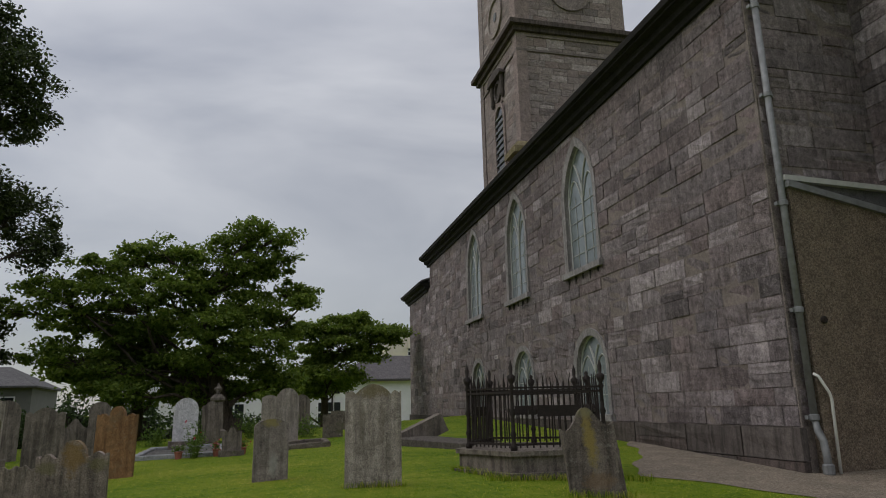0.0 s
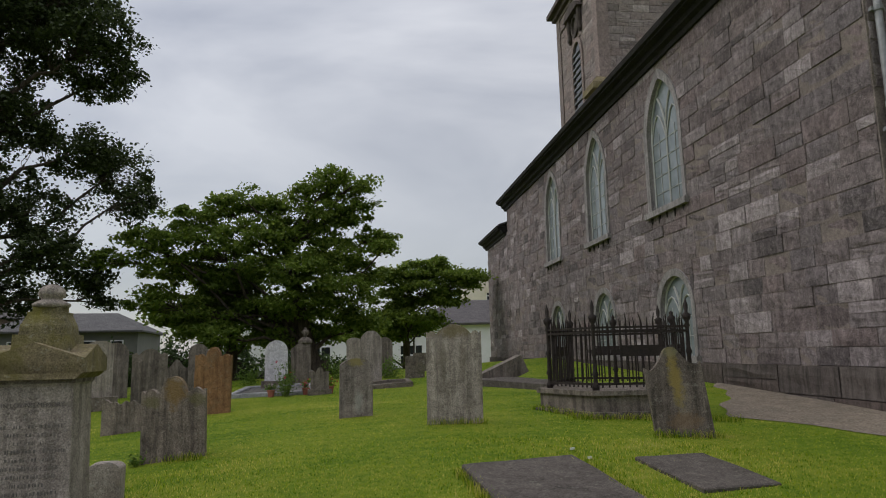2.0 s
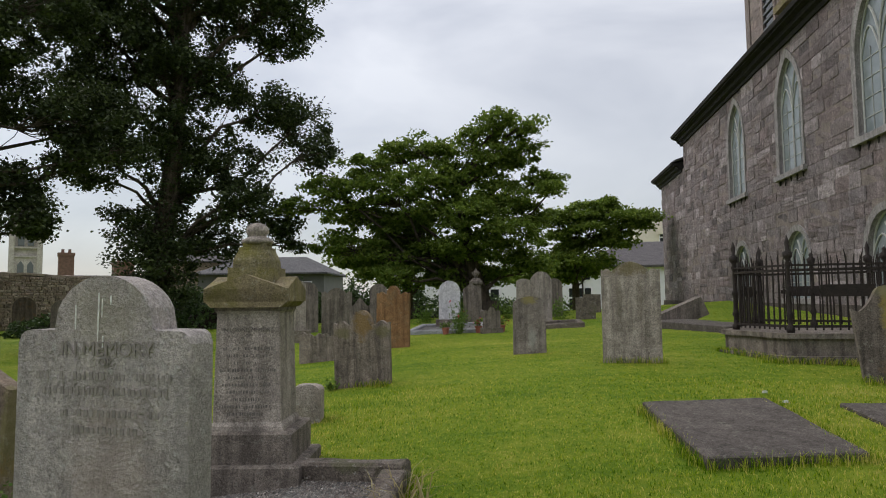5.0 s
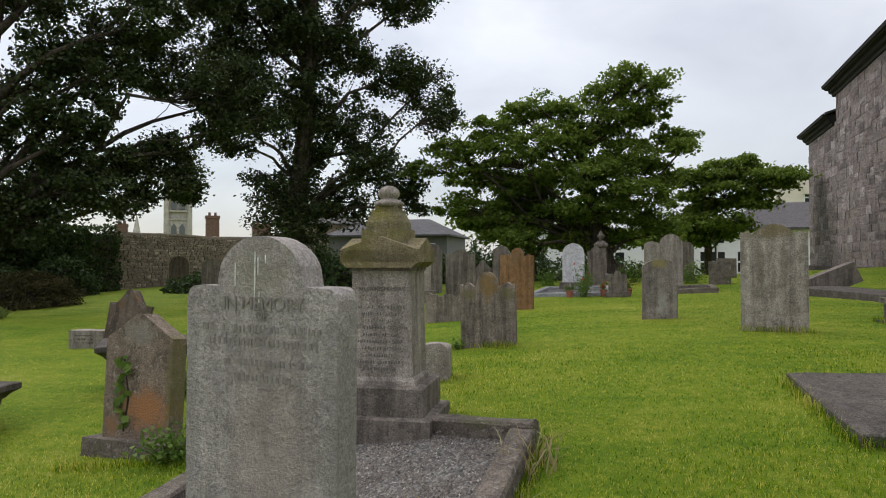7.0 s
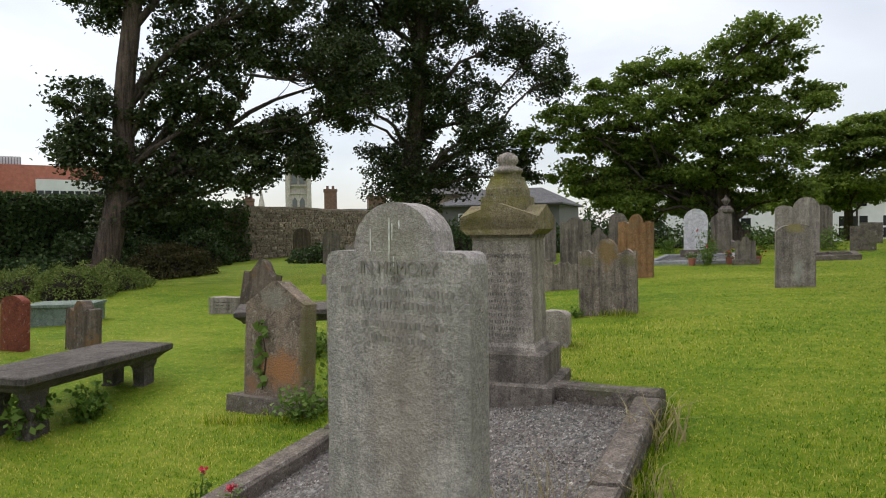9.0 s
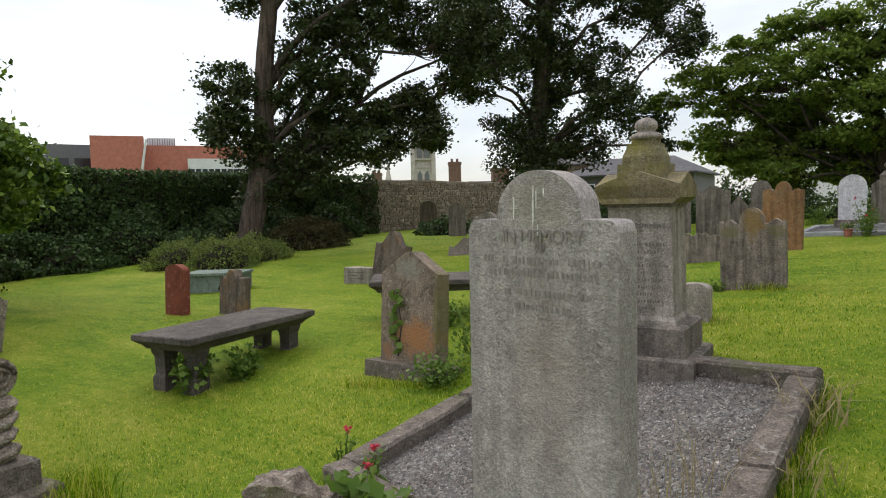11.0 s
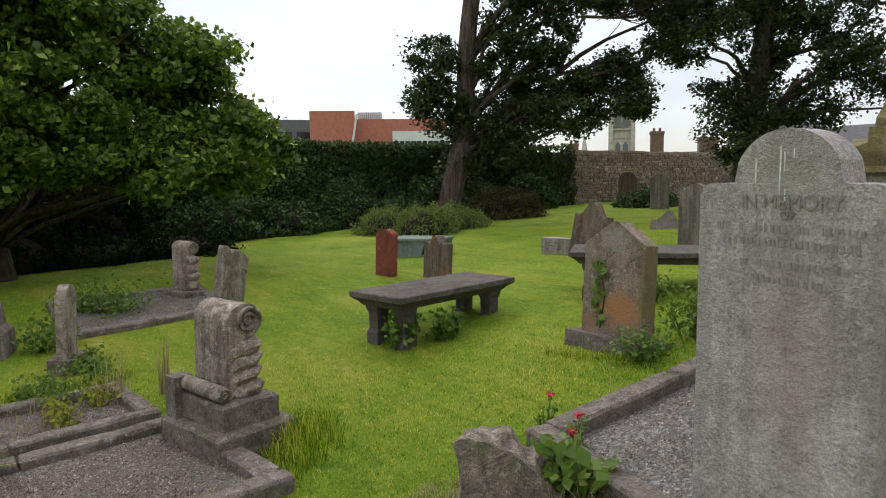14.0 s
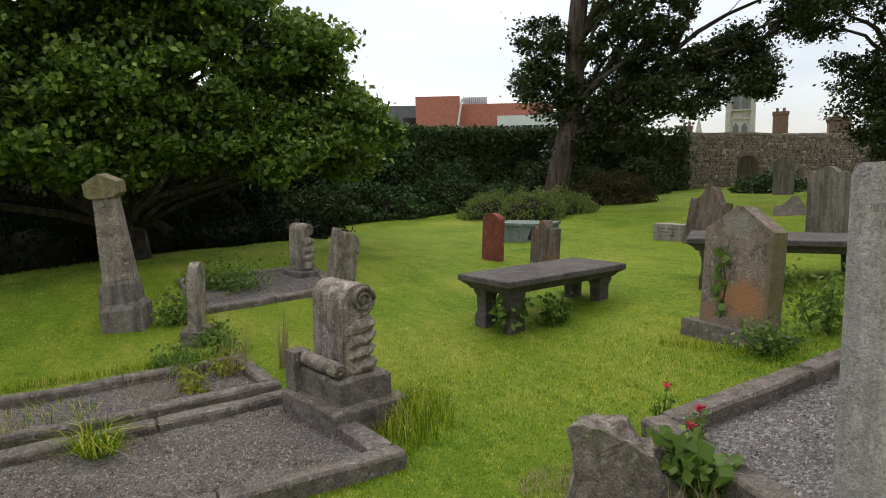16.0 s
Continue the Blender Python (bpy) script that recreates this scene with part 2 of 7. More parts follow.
M = dict(
    church=stone("church_limestone", (0.118, 0.101, 0.102), (0.29, 0.252, 0.255), lichen=(0.42, 0.39, 0.36), speck=0.4, vary=0.42, streak=0.2, bumps=1.0, mottle=0.42, warm=False),
    mortar=stone("lime_mortar", (0.13, 0.115, 0.107), (0.28, 0.25, 0.235), bumps=0.6),
    dressed=stone("dressed_window_stone", (0.20, 0.186, 0.184), (0.36, 0.335, 0.33), streak=0.2, bumps=0.3, warm=False),
    plinth=stone("dark_plinth_stone", (0.05, 0.045, 0.043), (0.115, 0.104, 0.10), vary=0.2, streak=0.3, bumps=0.6),
    tower=stone("tower_ashlar", (0.165, 0.150, 0.148), (0.285, 0.26, 0.256), vary=0.32, mottle=0.35, bumps=0.5),
    eaves=stone("black_eaves_stone", (0.010, 0.010, 0.010), (0.034, 0.032, 0.031), bumps=0.5),
    slate=stone("roof_slate", (0.055, 0.058, 0.065), (0.115, 0.119, 0.127), vary=0.3, bumps=0.4),
    pebble=gravel_mat("pebbledash_render", (0.07, 0.055, 0.04), (0.17, 0.13, 0.095), (0.30, 0.25, 0.20)),
    glass=glass_mat(),
    frame=plain("painted_window_frame", (0.42, 0.42, 0.40), 0.6, tone=0.15),
    bigstone=stone("pinkish_grey_granite", (0.325, 0.288, 0.268), (0.615, 0.555, 0.525), lichen=(0.55, 0.545, 0.51), speck=0.35, streak=0.15, bumps=0.9, mottle=0.22, grain=0.36, warm=False,
                   blots=[((0.36, 0.325, 0.24), 0.016, 1.557, 0.18, 0.15, 0.4), ((0.36, 0.285, 0.245), 0.04, 0.935, 0.2, 0.45, 0.5), ((0.21, 0.20, 0.185), -0.30, 1.07, 0.05, 0.6, 0.35), ((0.21, 0.20, 0.185), 0.305, 1.07, 0.05, 0.6, 0.35)]),
    leanstone=stone("lichened_brown_sandstone", (0.132, 0.106, 0.084), (0.312, 0.258, 0.204), lichen=(0.48, 0.46, 0.38), speck=0.6, streak=0.14, bumps=0.9, mottle=0.38,
                    blots=[((0.40, 0.19, 0.08), 0.10, 0.36, 0.30, 0.20, 0.95), ((0.30, 0.16, 0.08), -0.27, 0.2, 0.09, 0.12, 0.8), ((0.34, 0.33, 0.28), 0.0, 0.98, 0.2, 0.12, 0.5), ((0.16, 0.15, 0.05), 0.36, 0.6, 0.06, 0.5, 0.7)]),
    leanrock=stone("split_lichened_stone", (0.120, 0.102, 0.086), (0.324, 0.282, 0.240), lichen=(0.50, 0.49, 0.43), speck=0.5, patch=(0.13, 0.13, 0.045), amount=0.0, streak=0.2, bumps=1.0, mottle=0.45),
    streakstone=stone("yellow_streaked_limestone", (0.085, 0.074, 0.066), (0.19, 0.168, 0.15), lichen=(0.30, 0.29, 0.25), speck=0.35, streak=0.4, bumps=0.7, mottle=0.3,
                      blots=[((0.27, 0.205, 0.06), 0.0, 0.62, 0.085, 0.36, 0.85), ((0.22, 0.20, 0.11), 0.0, 0.92, 0.12, 0.10, 0.6), ((0.20, 0.13, 0.075), 0.02, 0.15, 0.2, 0.12, 0.6)]),
    mosshead=stone("moss_headed_limestone", (0.215, 0.193, 0.173), (0.435, 0.398, 0.362), lichen=(0.40, 0.385, 0.33), speck=0.3, streak=0.35, bumps=0.7, mottle=0.3,
                   blots=[((0.17, 0.135, 0.06), 0.0, 1.12, 0.34, 0.10, 0.75), ((0.12, 0.10, 0.075), 0.1, 0.8, 0.06, 0.35, 0.5), ((0.13, 0.11, 0.08), -0.14, 0.75, 0.05, 0.3, 0.5)]),
    brownhead=stone("moss_headed_brown_stone", (0.150, 0.130, 0.115), (0.335, 0.290, 0.255), lichen=(0.34, 0.33, 0.27), speck=0.35, streak=0.4, bumps=0.7, mottle=0.3,
                    blots=[((0.24, 0.15, 0.05), 0.02, 0.72, 0.14, 0.22, 0.8), ((0.15, 0.135, 0.05), -0.22, 0.62, 0.12, 0.08, 0.6), ((0.15, 0.135, 0.05), 0.24, 0.62, 0.12, 0.08, 0.6)]),
    greyhead=stone("lichen_headed_grey_stone", (0.165, 0.148, 0.138), (0.35, 0.318, 0.30), lichen=(0.38, 0.37, 0.33), speck=0.3, streak=0.3, bumps=0.7, mottle=0.28,
                   blots=[((0.30, 0.25, 0.09), 0.0, 0.76, 0.14, 0.09, 0.8), ((0.48, 0.47, 0.43), 0.03, 0.2, 0.07, 0.2, 0.5)]),
    lead=plain("lead_grey_pipe", (0.21, 0.215, 0.22), 0.55, 0.3),
    whitepipe=plain("white_plastic_pipe", (0.66, 0.66, 0.62), 0.45, tone=0.1),
    iron=stone("rusted_iron", (0.010, 0.009, 0.009), (0.035, 0.026, 0.022), rough=0.6, scale=4, bumps=0.4),
    granite=stone("grey_speckled_granite", (0.230, 0.207, 0.190), (0.460, 0.425, 0.397), lichen=(0.52, 0.52, 0.49), speck=0.4, patch=(0.22, 0.18, 0.15), amount=0.0, streak=0.12, bumps=0.7),
    grey=stone("grey_limestone", (0.201, 0.183, 0.165), (0.421, 0.390, 0.354), lichen=(0.38, 0.37, 0.33), speck=0.3, streak=0.28, bumps=0.6),
    scroll=stone("brown_grey_carved_stone", (0.14, 0.12, 0.098), (0.40, 0.355, 0.30), lichen=(0.52, 0.50, 0.43), speck=0.6, streak=0.3, bumps=0.8, mottle=0.45),
    greydark=stone("dark_grey_limestone", (0.106, 0.095, 0.085), (0.250, 0.225, 0.200), lichen=(0.30, 0.29, 0.25), speck=0.35, streak=0.35, bumps=0.6),
    tablestone=stone("dark_table_stone", (0.054, 0.049, 0.046), (0.138, 0.126, 0.115), lichen=(0.26, 0.25, 0.21), speck=0.35, bumps=0.8, mottle=0.35),
    mossy=stone("lichen_yellow_limestone", (0.120, 0.102, 0.060), (0.264, 0.228, 0.144), lichen=(0.34, 0.32, 0.24), speck=0.4, patch=(0.15, 0.135, 0.03), amount=0.9, streak=0.2),
    mossblock=stone("yellow_mossed_block", (0.11, 0.10, 0.055), (0.25, 0.23, 0.14), lichen=(0.36, 0.35, 0.28), speck=0.4, patch=(0.20, 0.18, 0.03), amount=1.0, streak=0.2),
    brown=stone("brown_sandstone", (0.17, 0.094, 0.046), (0.34, 0.20, 0.10), lichen=(0.33, 0.27, 0.19), speck=0.35, patch=(0.17, 0.12, 0.07), amount=0.4, streak=0.25),
    brownmix=stone("grey_brown_sandstone", (0.075, 0.062, 0.054), (0.175, 0.145, 0.12), lichen=(0.36, 0.35, 0.29), speck=0.35, patch=(0.23, 0.125, 0.05), amount=0.25, streak=0.35),
    red=stone("red_granite", (0.12, 0.035, 0.022), (0.25, 0.08, 0.05), lichen=(0.45, 0.38, 0.34), speck=0.4),
    marble=stone("white_marble", (0.46, 0.48, 0.52), (0.68, 0.70, 0.74), streak=0.1, bumps=0.15, rough=0.5),
    greenslab=stone("green_stained_slab", (0.11, 0.15, 0.13), (0.21, 0.265, 0.235), streak=0.1, lichen=(0.4, 0.42, 0.38)),
    kerb=stone("worn_kerb_stone", (0.088, 0.077, 0.066), (0.225, 0.20, 0.175), lichen=(0.46, 0.45, 0.41), speck=0.45, patch=(0.11, 0.115, 0.05), amount=0.1, bumps=0.9, mottle=0.42),
    palekerb=stone("pale_blue_kerb", (0.20, 0.215, 0.23), (0.36, 0.38, 0.40), bumps=0.3),
    letter=plain("cut_letter_shadow", (0.055, 0.05, 0.045), 0.9),
    letterbig=plain("weathered_letter", (0.225, 0.20, 0.18), 0.9, tone=0.3, scale=30),
    letterbar=plain("faint_letter", (0.15, 0.135, 0.12), 0.9, tone=0.5, scale=40),
    letterfaint=plain("nearly_worn_letter", (0.235, 0.21, 0.19), 0.9, tone=0.4, scale=30),
    dropping=plain("bird_droppings", (0.74, 0.73, 0.68), 0.8, tone=0.4, scale=40),
    rubble=stone("rubble_wall_stone", (0.17, 0.145, 0.12), (0.40, 0.35, 0.295), vary=0.34, lichen=(0.40, 0.37, 0.32), speck=0.3, bumps=1.0),
    rubblemortar=stone("rubble_wall_mortar", (0.19, 0.165, 0.135), (0.31, 0.275, 0.23), bumps=0.8),
    bark=stone("tree_bark", (0.04, 0.034, 0.027), (0.115, 0.096, 0.076), streak=0.4, scale=2, bumps=1.0),
    barkpale=stone("pale_ivy_stem_bark", (0.065, 0.05, 0.04), (0.155, 0.122, 0.10), streak=0.5, scale=2, bumps=1.0),
    lawn=lawn(),
    blade=turf_blades(),
    strawblade=leafy("dry_grass_stems", (0.20, 0.16, 0.07), (0.32, 0.27, 0.13), (0.42, 0.37, 0.2), 0.7, 0.3),
    leafC=leafy("sycamore_leaves", (0.062, 0.105, 0.015), (0.138, 0.205, 0.029), (0.27, 0.335, 0.06), 0.6, 0.5),
    leafA=leafy("dark_lime_leaves", (0.018, 0.030, 0.010), (0.044, 0.063, 0.020), (0.10, 0.13, 0.038), through=0.25),
    leafD=leafy("laurel_leaves", (0.026, 0.052, 0.010), (0.098, 0.158, 0.022), (0.31, 0.42, 0.065), 0.52, 0.3),
    ivy=leafy("ivy_leaves", (0.020, 0.040, 0.012), (0.048, 0.082, 0.022), (0.10, 0.155, 0.04), 0.65, 0.15),
    # Darkened version of the ivy leaves; deep shade is put into the colour.
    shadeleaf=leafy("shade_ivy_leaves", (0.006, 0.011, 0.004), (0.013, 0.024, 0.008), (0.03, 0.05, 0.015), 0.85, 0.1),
    weed=leafy("weed_leaves", (0.06, 0.115, 0.018), (0.12, 0.20, 0.03), (0.21, 0.28, 0.06), 0.6, 0.4),
    yellowweed=leafy("yellowing_weed_leaves", (0.13, 0.16, 0.02), (0.24, 0.26, 0.035), (0.36, 0.34, 0.07), 0.7, 0.4),
    bramble=leafy("bramble_leaves", (0.075, 0.105, 0.026), (0.145, 0.185, 0.05), (0.25, 0.29, 0.085), 0.85, 0.3),
    dryheap=leafy("brown_cut_grass", (0.035, 0.034, 0.014), (0.075, 0.068, 0.03), (0.13, 0.115, 0.055), 0.9, 0.1),
    flowerpale=leafy("pale_pink_petals", (0.45, 0.34, 0.36), (0.6, 0.5, 0.5), (0.7, 0.64, 0.62), 0.5, 0.2),
    flower=leafy("red_petals", (0.35, 0.02, 0.04), (0.55, 0.035, 0.07), (0.62, 0.09, 0.12), 0.5, 0.2),
    chips=gravel_mat("grey_grave_chippings", (0.03, 0.029, 0.027), (0.10, 0.096, 0.09), (0.30, 0.29, 0.275)),
    chipsbrown=gravel_mat("brown_grave_chippings", (0.038, 0.034, 0.03), (0.105, 0.094, 0.083), (0.24, 0.217, 0.19)),
    path=gravel_mat("gravel_path", (0.11, 0.088, 0.066), (0.205, 0.168, 0.13), (0.33, 0.28, 0.225)),
    # Soil, darkened to near black so it also stands for shade under foliage.
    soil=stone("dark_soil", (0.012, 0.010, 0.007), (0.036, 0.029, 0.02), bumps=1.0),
    white=plain("white_render", (0.77, 0.75, 0.80), 0.8, tone=0.06, scale=2),
    cream=plain("cream_render", (0.66, 0.60, 0.50), 0.8, tone=0.06, scale=2),
    greyrender=plain("grey_render", (0.14, 0.137, 0.135), 0.85, tone=0.12, scale=2),
    brick=plain("red_brick", (0.38, 0.135, 0.10), 0.85, tone=0.2, scale=2),
    brickdark=plain("weathered_chimney_brick", (0.15, 0.085, 0.065), 0.85, tone=0.3, scale=5),
    darkglass=plain("dark_window_glass", (0.02, 0.022, 0.025), 0.15),
    darkclad=plain("dark_grey_cladding", (0.11, 0.115, 0.125), 0.6, tone=0.12, scale=1),
    paleclad=plain("pale_grey_band", (0.56, 0.57, 0.58), 0.6, tone=0.08, scale=1),
    spire=stone("pale_spire_stone", (0.30, 0.29, 0.28), (0.46, 0.44, 0.42), scale=0.2, bumps=0.3),
)

# ---- building helpers ----
GROUND = (-0.3063, 0.0366, 0.0731, 0.0183, 0.0088, -0.0199)
HUMPS = ((0.5, 8, 4, 0.4155), (-4.5, 2, 2.5, -0.2553), (-13, -1, 4, 0.3944), (7, 9, 3, -0.0436))


def ground(x, y):
    """Height of the lawn: rising gently towards the church, dipping towards the boundary wall."""
    yy = y
    x, y = np.clip(x, -34, 14), np.clip(y, -8, 34)
    a, b, c, d, e, f = GROUND
    z = a + b * x + c * y + (d * x * x + e * x * y + f * y * y) / 20
    for hx, hy, s, k in HUMPS:
        z = z + k * np.exp(-((x - hx) ** 2 + (y - hy) ** 2) / (2 * s * s))
    t = np.clip((yy - 24) / 12, 0, 1)
    return z - 1.3 * t * t * (3 - 2 * t) * np.clip((x + 20) / 10, 0, 1)


def gz(x, y):
    return float(ground(np.float64(x), np.float64(y)))


def part(name, bm, material, parent=None, label="", smooth=False):
    """Link a bmesh as one mesh object under a thing or a part."""
    me = bpy.data.meshes.new(name)
    bmesh.ops.recalc_face_normals(bm, faces=bm.faces)
    bm.to_mesh(me)
    bm.free()
    me.materials.append(material)
    if smooth:
        me.shade_smooth()
    ob = new(name, me)
    ob.parent = parent
    return tagged(ob, label)


def thing(name, label, category, x, y, z=None, rz=0.0, rx=0.0, ry=0.0, group=""):
    ob = new(name)
    ob.empty_display_size = 0.2
    ob.matrix_basis = pose(x, y, gz(x, y) if z is None else z, rx, ry, rz)
    return tagged(ob, label, category, group)


def box(bm, x0, x1, y0, y1, z0, z1, m=None):
    vs = [bm.verts.new(Vector(c) if m is None else m @ Vector(c)) for c in itertools.product((x0, x1), (y0, y1), (z0, z1))]
    for q in ((0, 1, 3, 2), (4, 6, 7, 5), (0, 4, 5, 1), (2, 3, 7, 6), (0, 2, 6, 4), (1, 5, 7, 3)):
        bm.faces.new([vs[k] for k in q])
    return vs


def prism(bm, pts, y0, y1):
    """A closed outline in x and z, drawn out along y."""
    a, b = [bm.verts.new((x, y0, z)) for x, z in pts], [bm.verts.new((x, y1, z)) for x, z in pts]
    bm.faces.new(a)
    bm.faces.new(b[::-1])
    for k in range(len(pts)):
        j = (k + 1) % len(pts)
        bm.faces.new((a[j], a[k], b[k], b[j]))


def frustum(bm, levels, cx=0.0, cy=0.0):
    """Stacked rectangles (half width, half depth, z), closed at both ends."""
    rings = [[bm.verts.new((cx + sx * w, cy + sy * d, z)) for sx, sy in ((-1, -1), (1, -1), (1, 1), (-1, 1))] for w, d, z in levels]
    bm.faces.new(rings[0][::-1])
    bm.faces.new(rings[-1])
    for a, b in zip(rings, rings[1:]):
        for k in range(4):
            bm.faces.new((a[k], a[(k + 1) % 4], b[(k + 1) % 4], b[k]))


def lathe(bm, profile, segs=16, cx=0.0, cy=0.0):
    rings = [[bm.verts.new((cx + r * math.cos(2 * math.pi * k / segs), cy + r * math.sin(2 * math.pi * k / segs), z)) for k in range(segs)] for r, z in profile]
    for a, b in zip(rings, rings[1:]):
        for k in range(segs):
            bm.faces.new((a[k], a[(k + 1) % segs], b[(k + 1) % segs], b[k]))
    bm.faces.new(rings[0][::-1])
    bm.faces.new(rings[-1])


def tube(bm, pts, radii, segs=7):
    rings = []
    for k, (p, r) in enumerate(zip(pts, radii)):
        d = (Vector(pts[min(k + 1, len(pts) - 1)]) - Vector(pts[max(k - 1, 0)])).normalized()
        u = d.orthogonal().normalized() if abs(d.z) > 0.95 else d.cross(Vector((0, 0, 1))).normalized()
        v = d.cross(u)
        rings.append([bm.verts.new(Vector(p) + r * (math.cos(a) * u + math.sin(a) * v)) for a in (2 * math.pi * j / segs for j in range(segs))])
    for a, b in zip(rings, rings[1:]):
        for j in range(segs):
            bm.faces.new((a[j], a[(j + 1) % segs], b[(j + 1) % segs], b[j]))
    bm.faces.new(rings[0][::-1])
    bm.faces.new(rings[-1])


def soften_edges(bm, offset=0.012, segments=2, above=0.5):
    es = [e for e in bm.edges if len(e.link_faces) == 2 and e.calc_face_angle(0) > above]
    bmesh.ops.bevel(bm, geom=es, offset=offset, segments=segments, affect="EDGES", clamp_overlap=True)


def worn(bm, amount, scale, seed=0.0):
    for v in bm.verts:
        v.co += noise.noise_vector(v.co * scale + Vector((seed, seed * 1.7, 0))) * amount


def mesh_arrays(name, verts, faces, material, parent=None, label=""):
    """One mesh from arrays: verts (n, 3) and faces (m, 3 or 4)."""
    me = bpy.data.meshes.new(name)
    k = faces.shape[1]
    me.vertices.add(len(verts))
    me.vertices.foreach_set("co", np.ascontiguousarray(verts, np.float32).ravel())
    me.loops.add(faces.size)
    me.loops.foreach_set("vertex_index", np.ascontiguousarray(faces, np.int32).ravel())
    me.polygons.add(len(faces))
    me.polygons.foreach_set("loop_start", np.arange(0, faces.size, k, dtype=np.int32))
    me.update(calc_edges=True)
    me.materials.append(material)
    ob = new(name, me)
    ob.parent = parent
    return tagged(ob, label)


rng = np.random.default_rng(7)


def leaf_mesh(name, at, size, material, parent=None, label="", flat=0.6, aspect=0.55, droop=0.3):
    """A leaf at each place: a folded rhomb, turned at random, lying the flatter the more flat is."""
    n = len(at)
    nrm = rng.normal(size=(n, 3)) * (1 - flat)
    nrm[:, 2] += flat
    nrm /= np.linalg.norm(nrm, axis=1, keepdims=True)
    d = rng.normal(size=(n, 3))
    d[:, 2] -= droop
    d -= (d * nrm).sum(1, keepdims=True) * nrm
    d /= np.linalg.norm(d, axis=1, keepdims=True)
    s = np.cross(d, nrm)
    L = (size * rng.uniform(0.6, 1.25, n))[:, None]
    v = np.stack([at - d * L * 0.5, at - s * L * aspect * 0.5 + nrm * L * 0.10 - d * L * 0.05, at + d * L * 0.5, at + s * L * aspect * 0.5 + nrm * L * 0.10 - d * L * 0.05], 1).reshape(-1, 3)
    i = np.arange(n)[:, None] * 4
    f = np.concatenate([i + [0, 1, 2], i + [0, 2, 3]])
    return mesh_arrays(name, v, f, material, parent, label)


def blades(name, x, y, z, height, width, material, parent=None, lean=0.5, label="", simple=False):
    """Grass: one narrow bent blade, of three points and a tip, at each root."""
    n = len(x)
    a, b = rng.uniform(0, 2 * math.pi, n), rng.uniform(0, 2 * math.pi, n)
    h, w = height * rng.uniform(0.5, 1.3, n), width * rng.uniform(0.6, 1.3, n)
    out = h * rng.uniform(0.1, 1.0, n) * lean
    root = np.stack([x, y, z], 1)
    side = np.stack([np.cos(a) * w / 2, np.sin(a) * w / 2, 0 * a], 1)
    midp = root + np.stack([np.cos(b) * out * 0.3, np.sin(b) * out * 0.3, h * 0.6], 1)
    tip = root + np.stack([np.cos(b) * out, np.sin(b) * out, h * np.clip(1.15 - 0.3 * lean, 0.35, 1.0)], 1)
    if simple:
        return mesh_arrays(name, np.stack([root - side, root + side, tip], 1).reshape(-1, 3), np.arange(3 * n).reshape(-1, 3), material, parent, label)
    v = np.stack([root - side, root + side, midp + side * 0.7, midp - side * 0.7, tip], 1).reshape(-1, 3)
    i = np.arange(n)[:, None] * 5
    f = np.concatenate([i + [0, 1, 2], i + [0, 2, 3], i + [3, 2, 4]])
    return mesh_arrays(name, v, f, material, parent, label)


def lettering(text, size, material, parent, x, y, z, label="", rx=90):
    """Cut letters on a face that looks along -y."""
    cu = bpy.data.curves.new("inscription", "FONT")
    cu.body, cu.size, cu.align_x, cu.extrude = text, size, "CENTER", 0.0015
    tmp = bpy.data.objects.new("inscription", cu)
    scene.collection.objects.link(tmp)
    me = bpy.data.meshes.new_from_object(tmp.evaluated_get(bpy.context.evaluated_depsgraph_get()))
    bpy.data.objects.remove(tmp)
    me.materials.clear()
    me.materials.append(material)
    ob = tagged(new("inscription", me), kind="stuff")
    ob.parent = parent
    ob.matrix_basis = pose(x, y, z, rx)
    return tagged(ob, label)


def bars(parent, rows, y, material, seed=1, height=0.022):
    """Unreadable lines of letters: short dashes of their size along each row (centre x, z, width)."""
    r = random.Random(seed)
    for cx, z, w in rows:
        bm = bmesh.new()
        x = cx - w / 2
        while x < cx + w / 2:
            d = r.uniform(0.005, 0.014)
            box(bm, x, x + d, y - 0.002, y, z, z + height * r.uniform(0.8, 1.1) * (1.1 if w > 0.48 else 1.0))
            x += d + r.uniform(0.005, 0.016) + (0.03 if r.random() < 0.14 else 0)
        tagged(part("inscription_line", bm, material, parent), kind="stuff")

# ---- ground, gravel path ----
def ground_sheet():
    xs = np.unique(np.concatenate([np.linspace(-400, -36, 14), np.linspace(-36, 16, 131), np.linspace(16, 400, 14)]))
    ys = np.unique(np.concatenate([np.linspace(-400, -10, 14), np.linspace(-10, 36, 116), np.linspace(36, 500, 14)]))
    X, Y = np.meshgrid(xs, ys, indexing="ij")
    Z = ground(X, Y)
    v = np.stack([X, Y, Z], -1).reshape(-1, 3)
    a = (np.arange(len(xs) - 1)[:, None] * len(ys) + np.arange(len(ys) - 1)).ravel()[:, None]
    ob = mesh_arrays("ground", v, a + np.array([0, len(ys), len(ys) + 1, 1]), M["lawn"])
    ob.data.shade_smooth()
    tagged(ob, "mown green churchyard lawn with paler dry patches", "lawn", kind="structure")


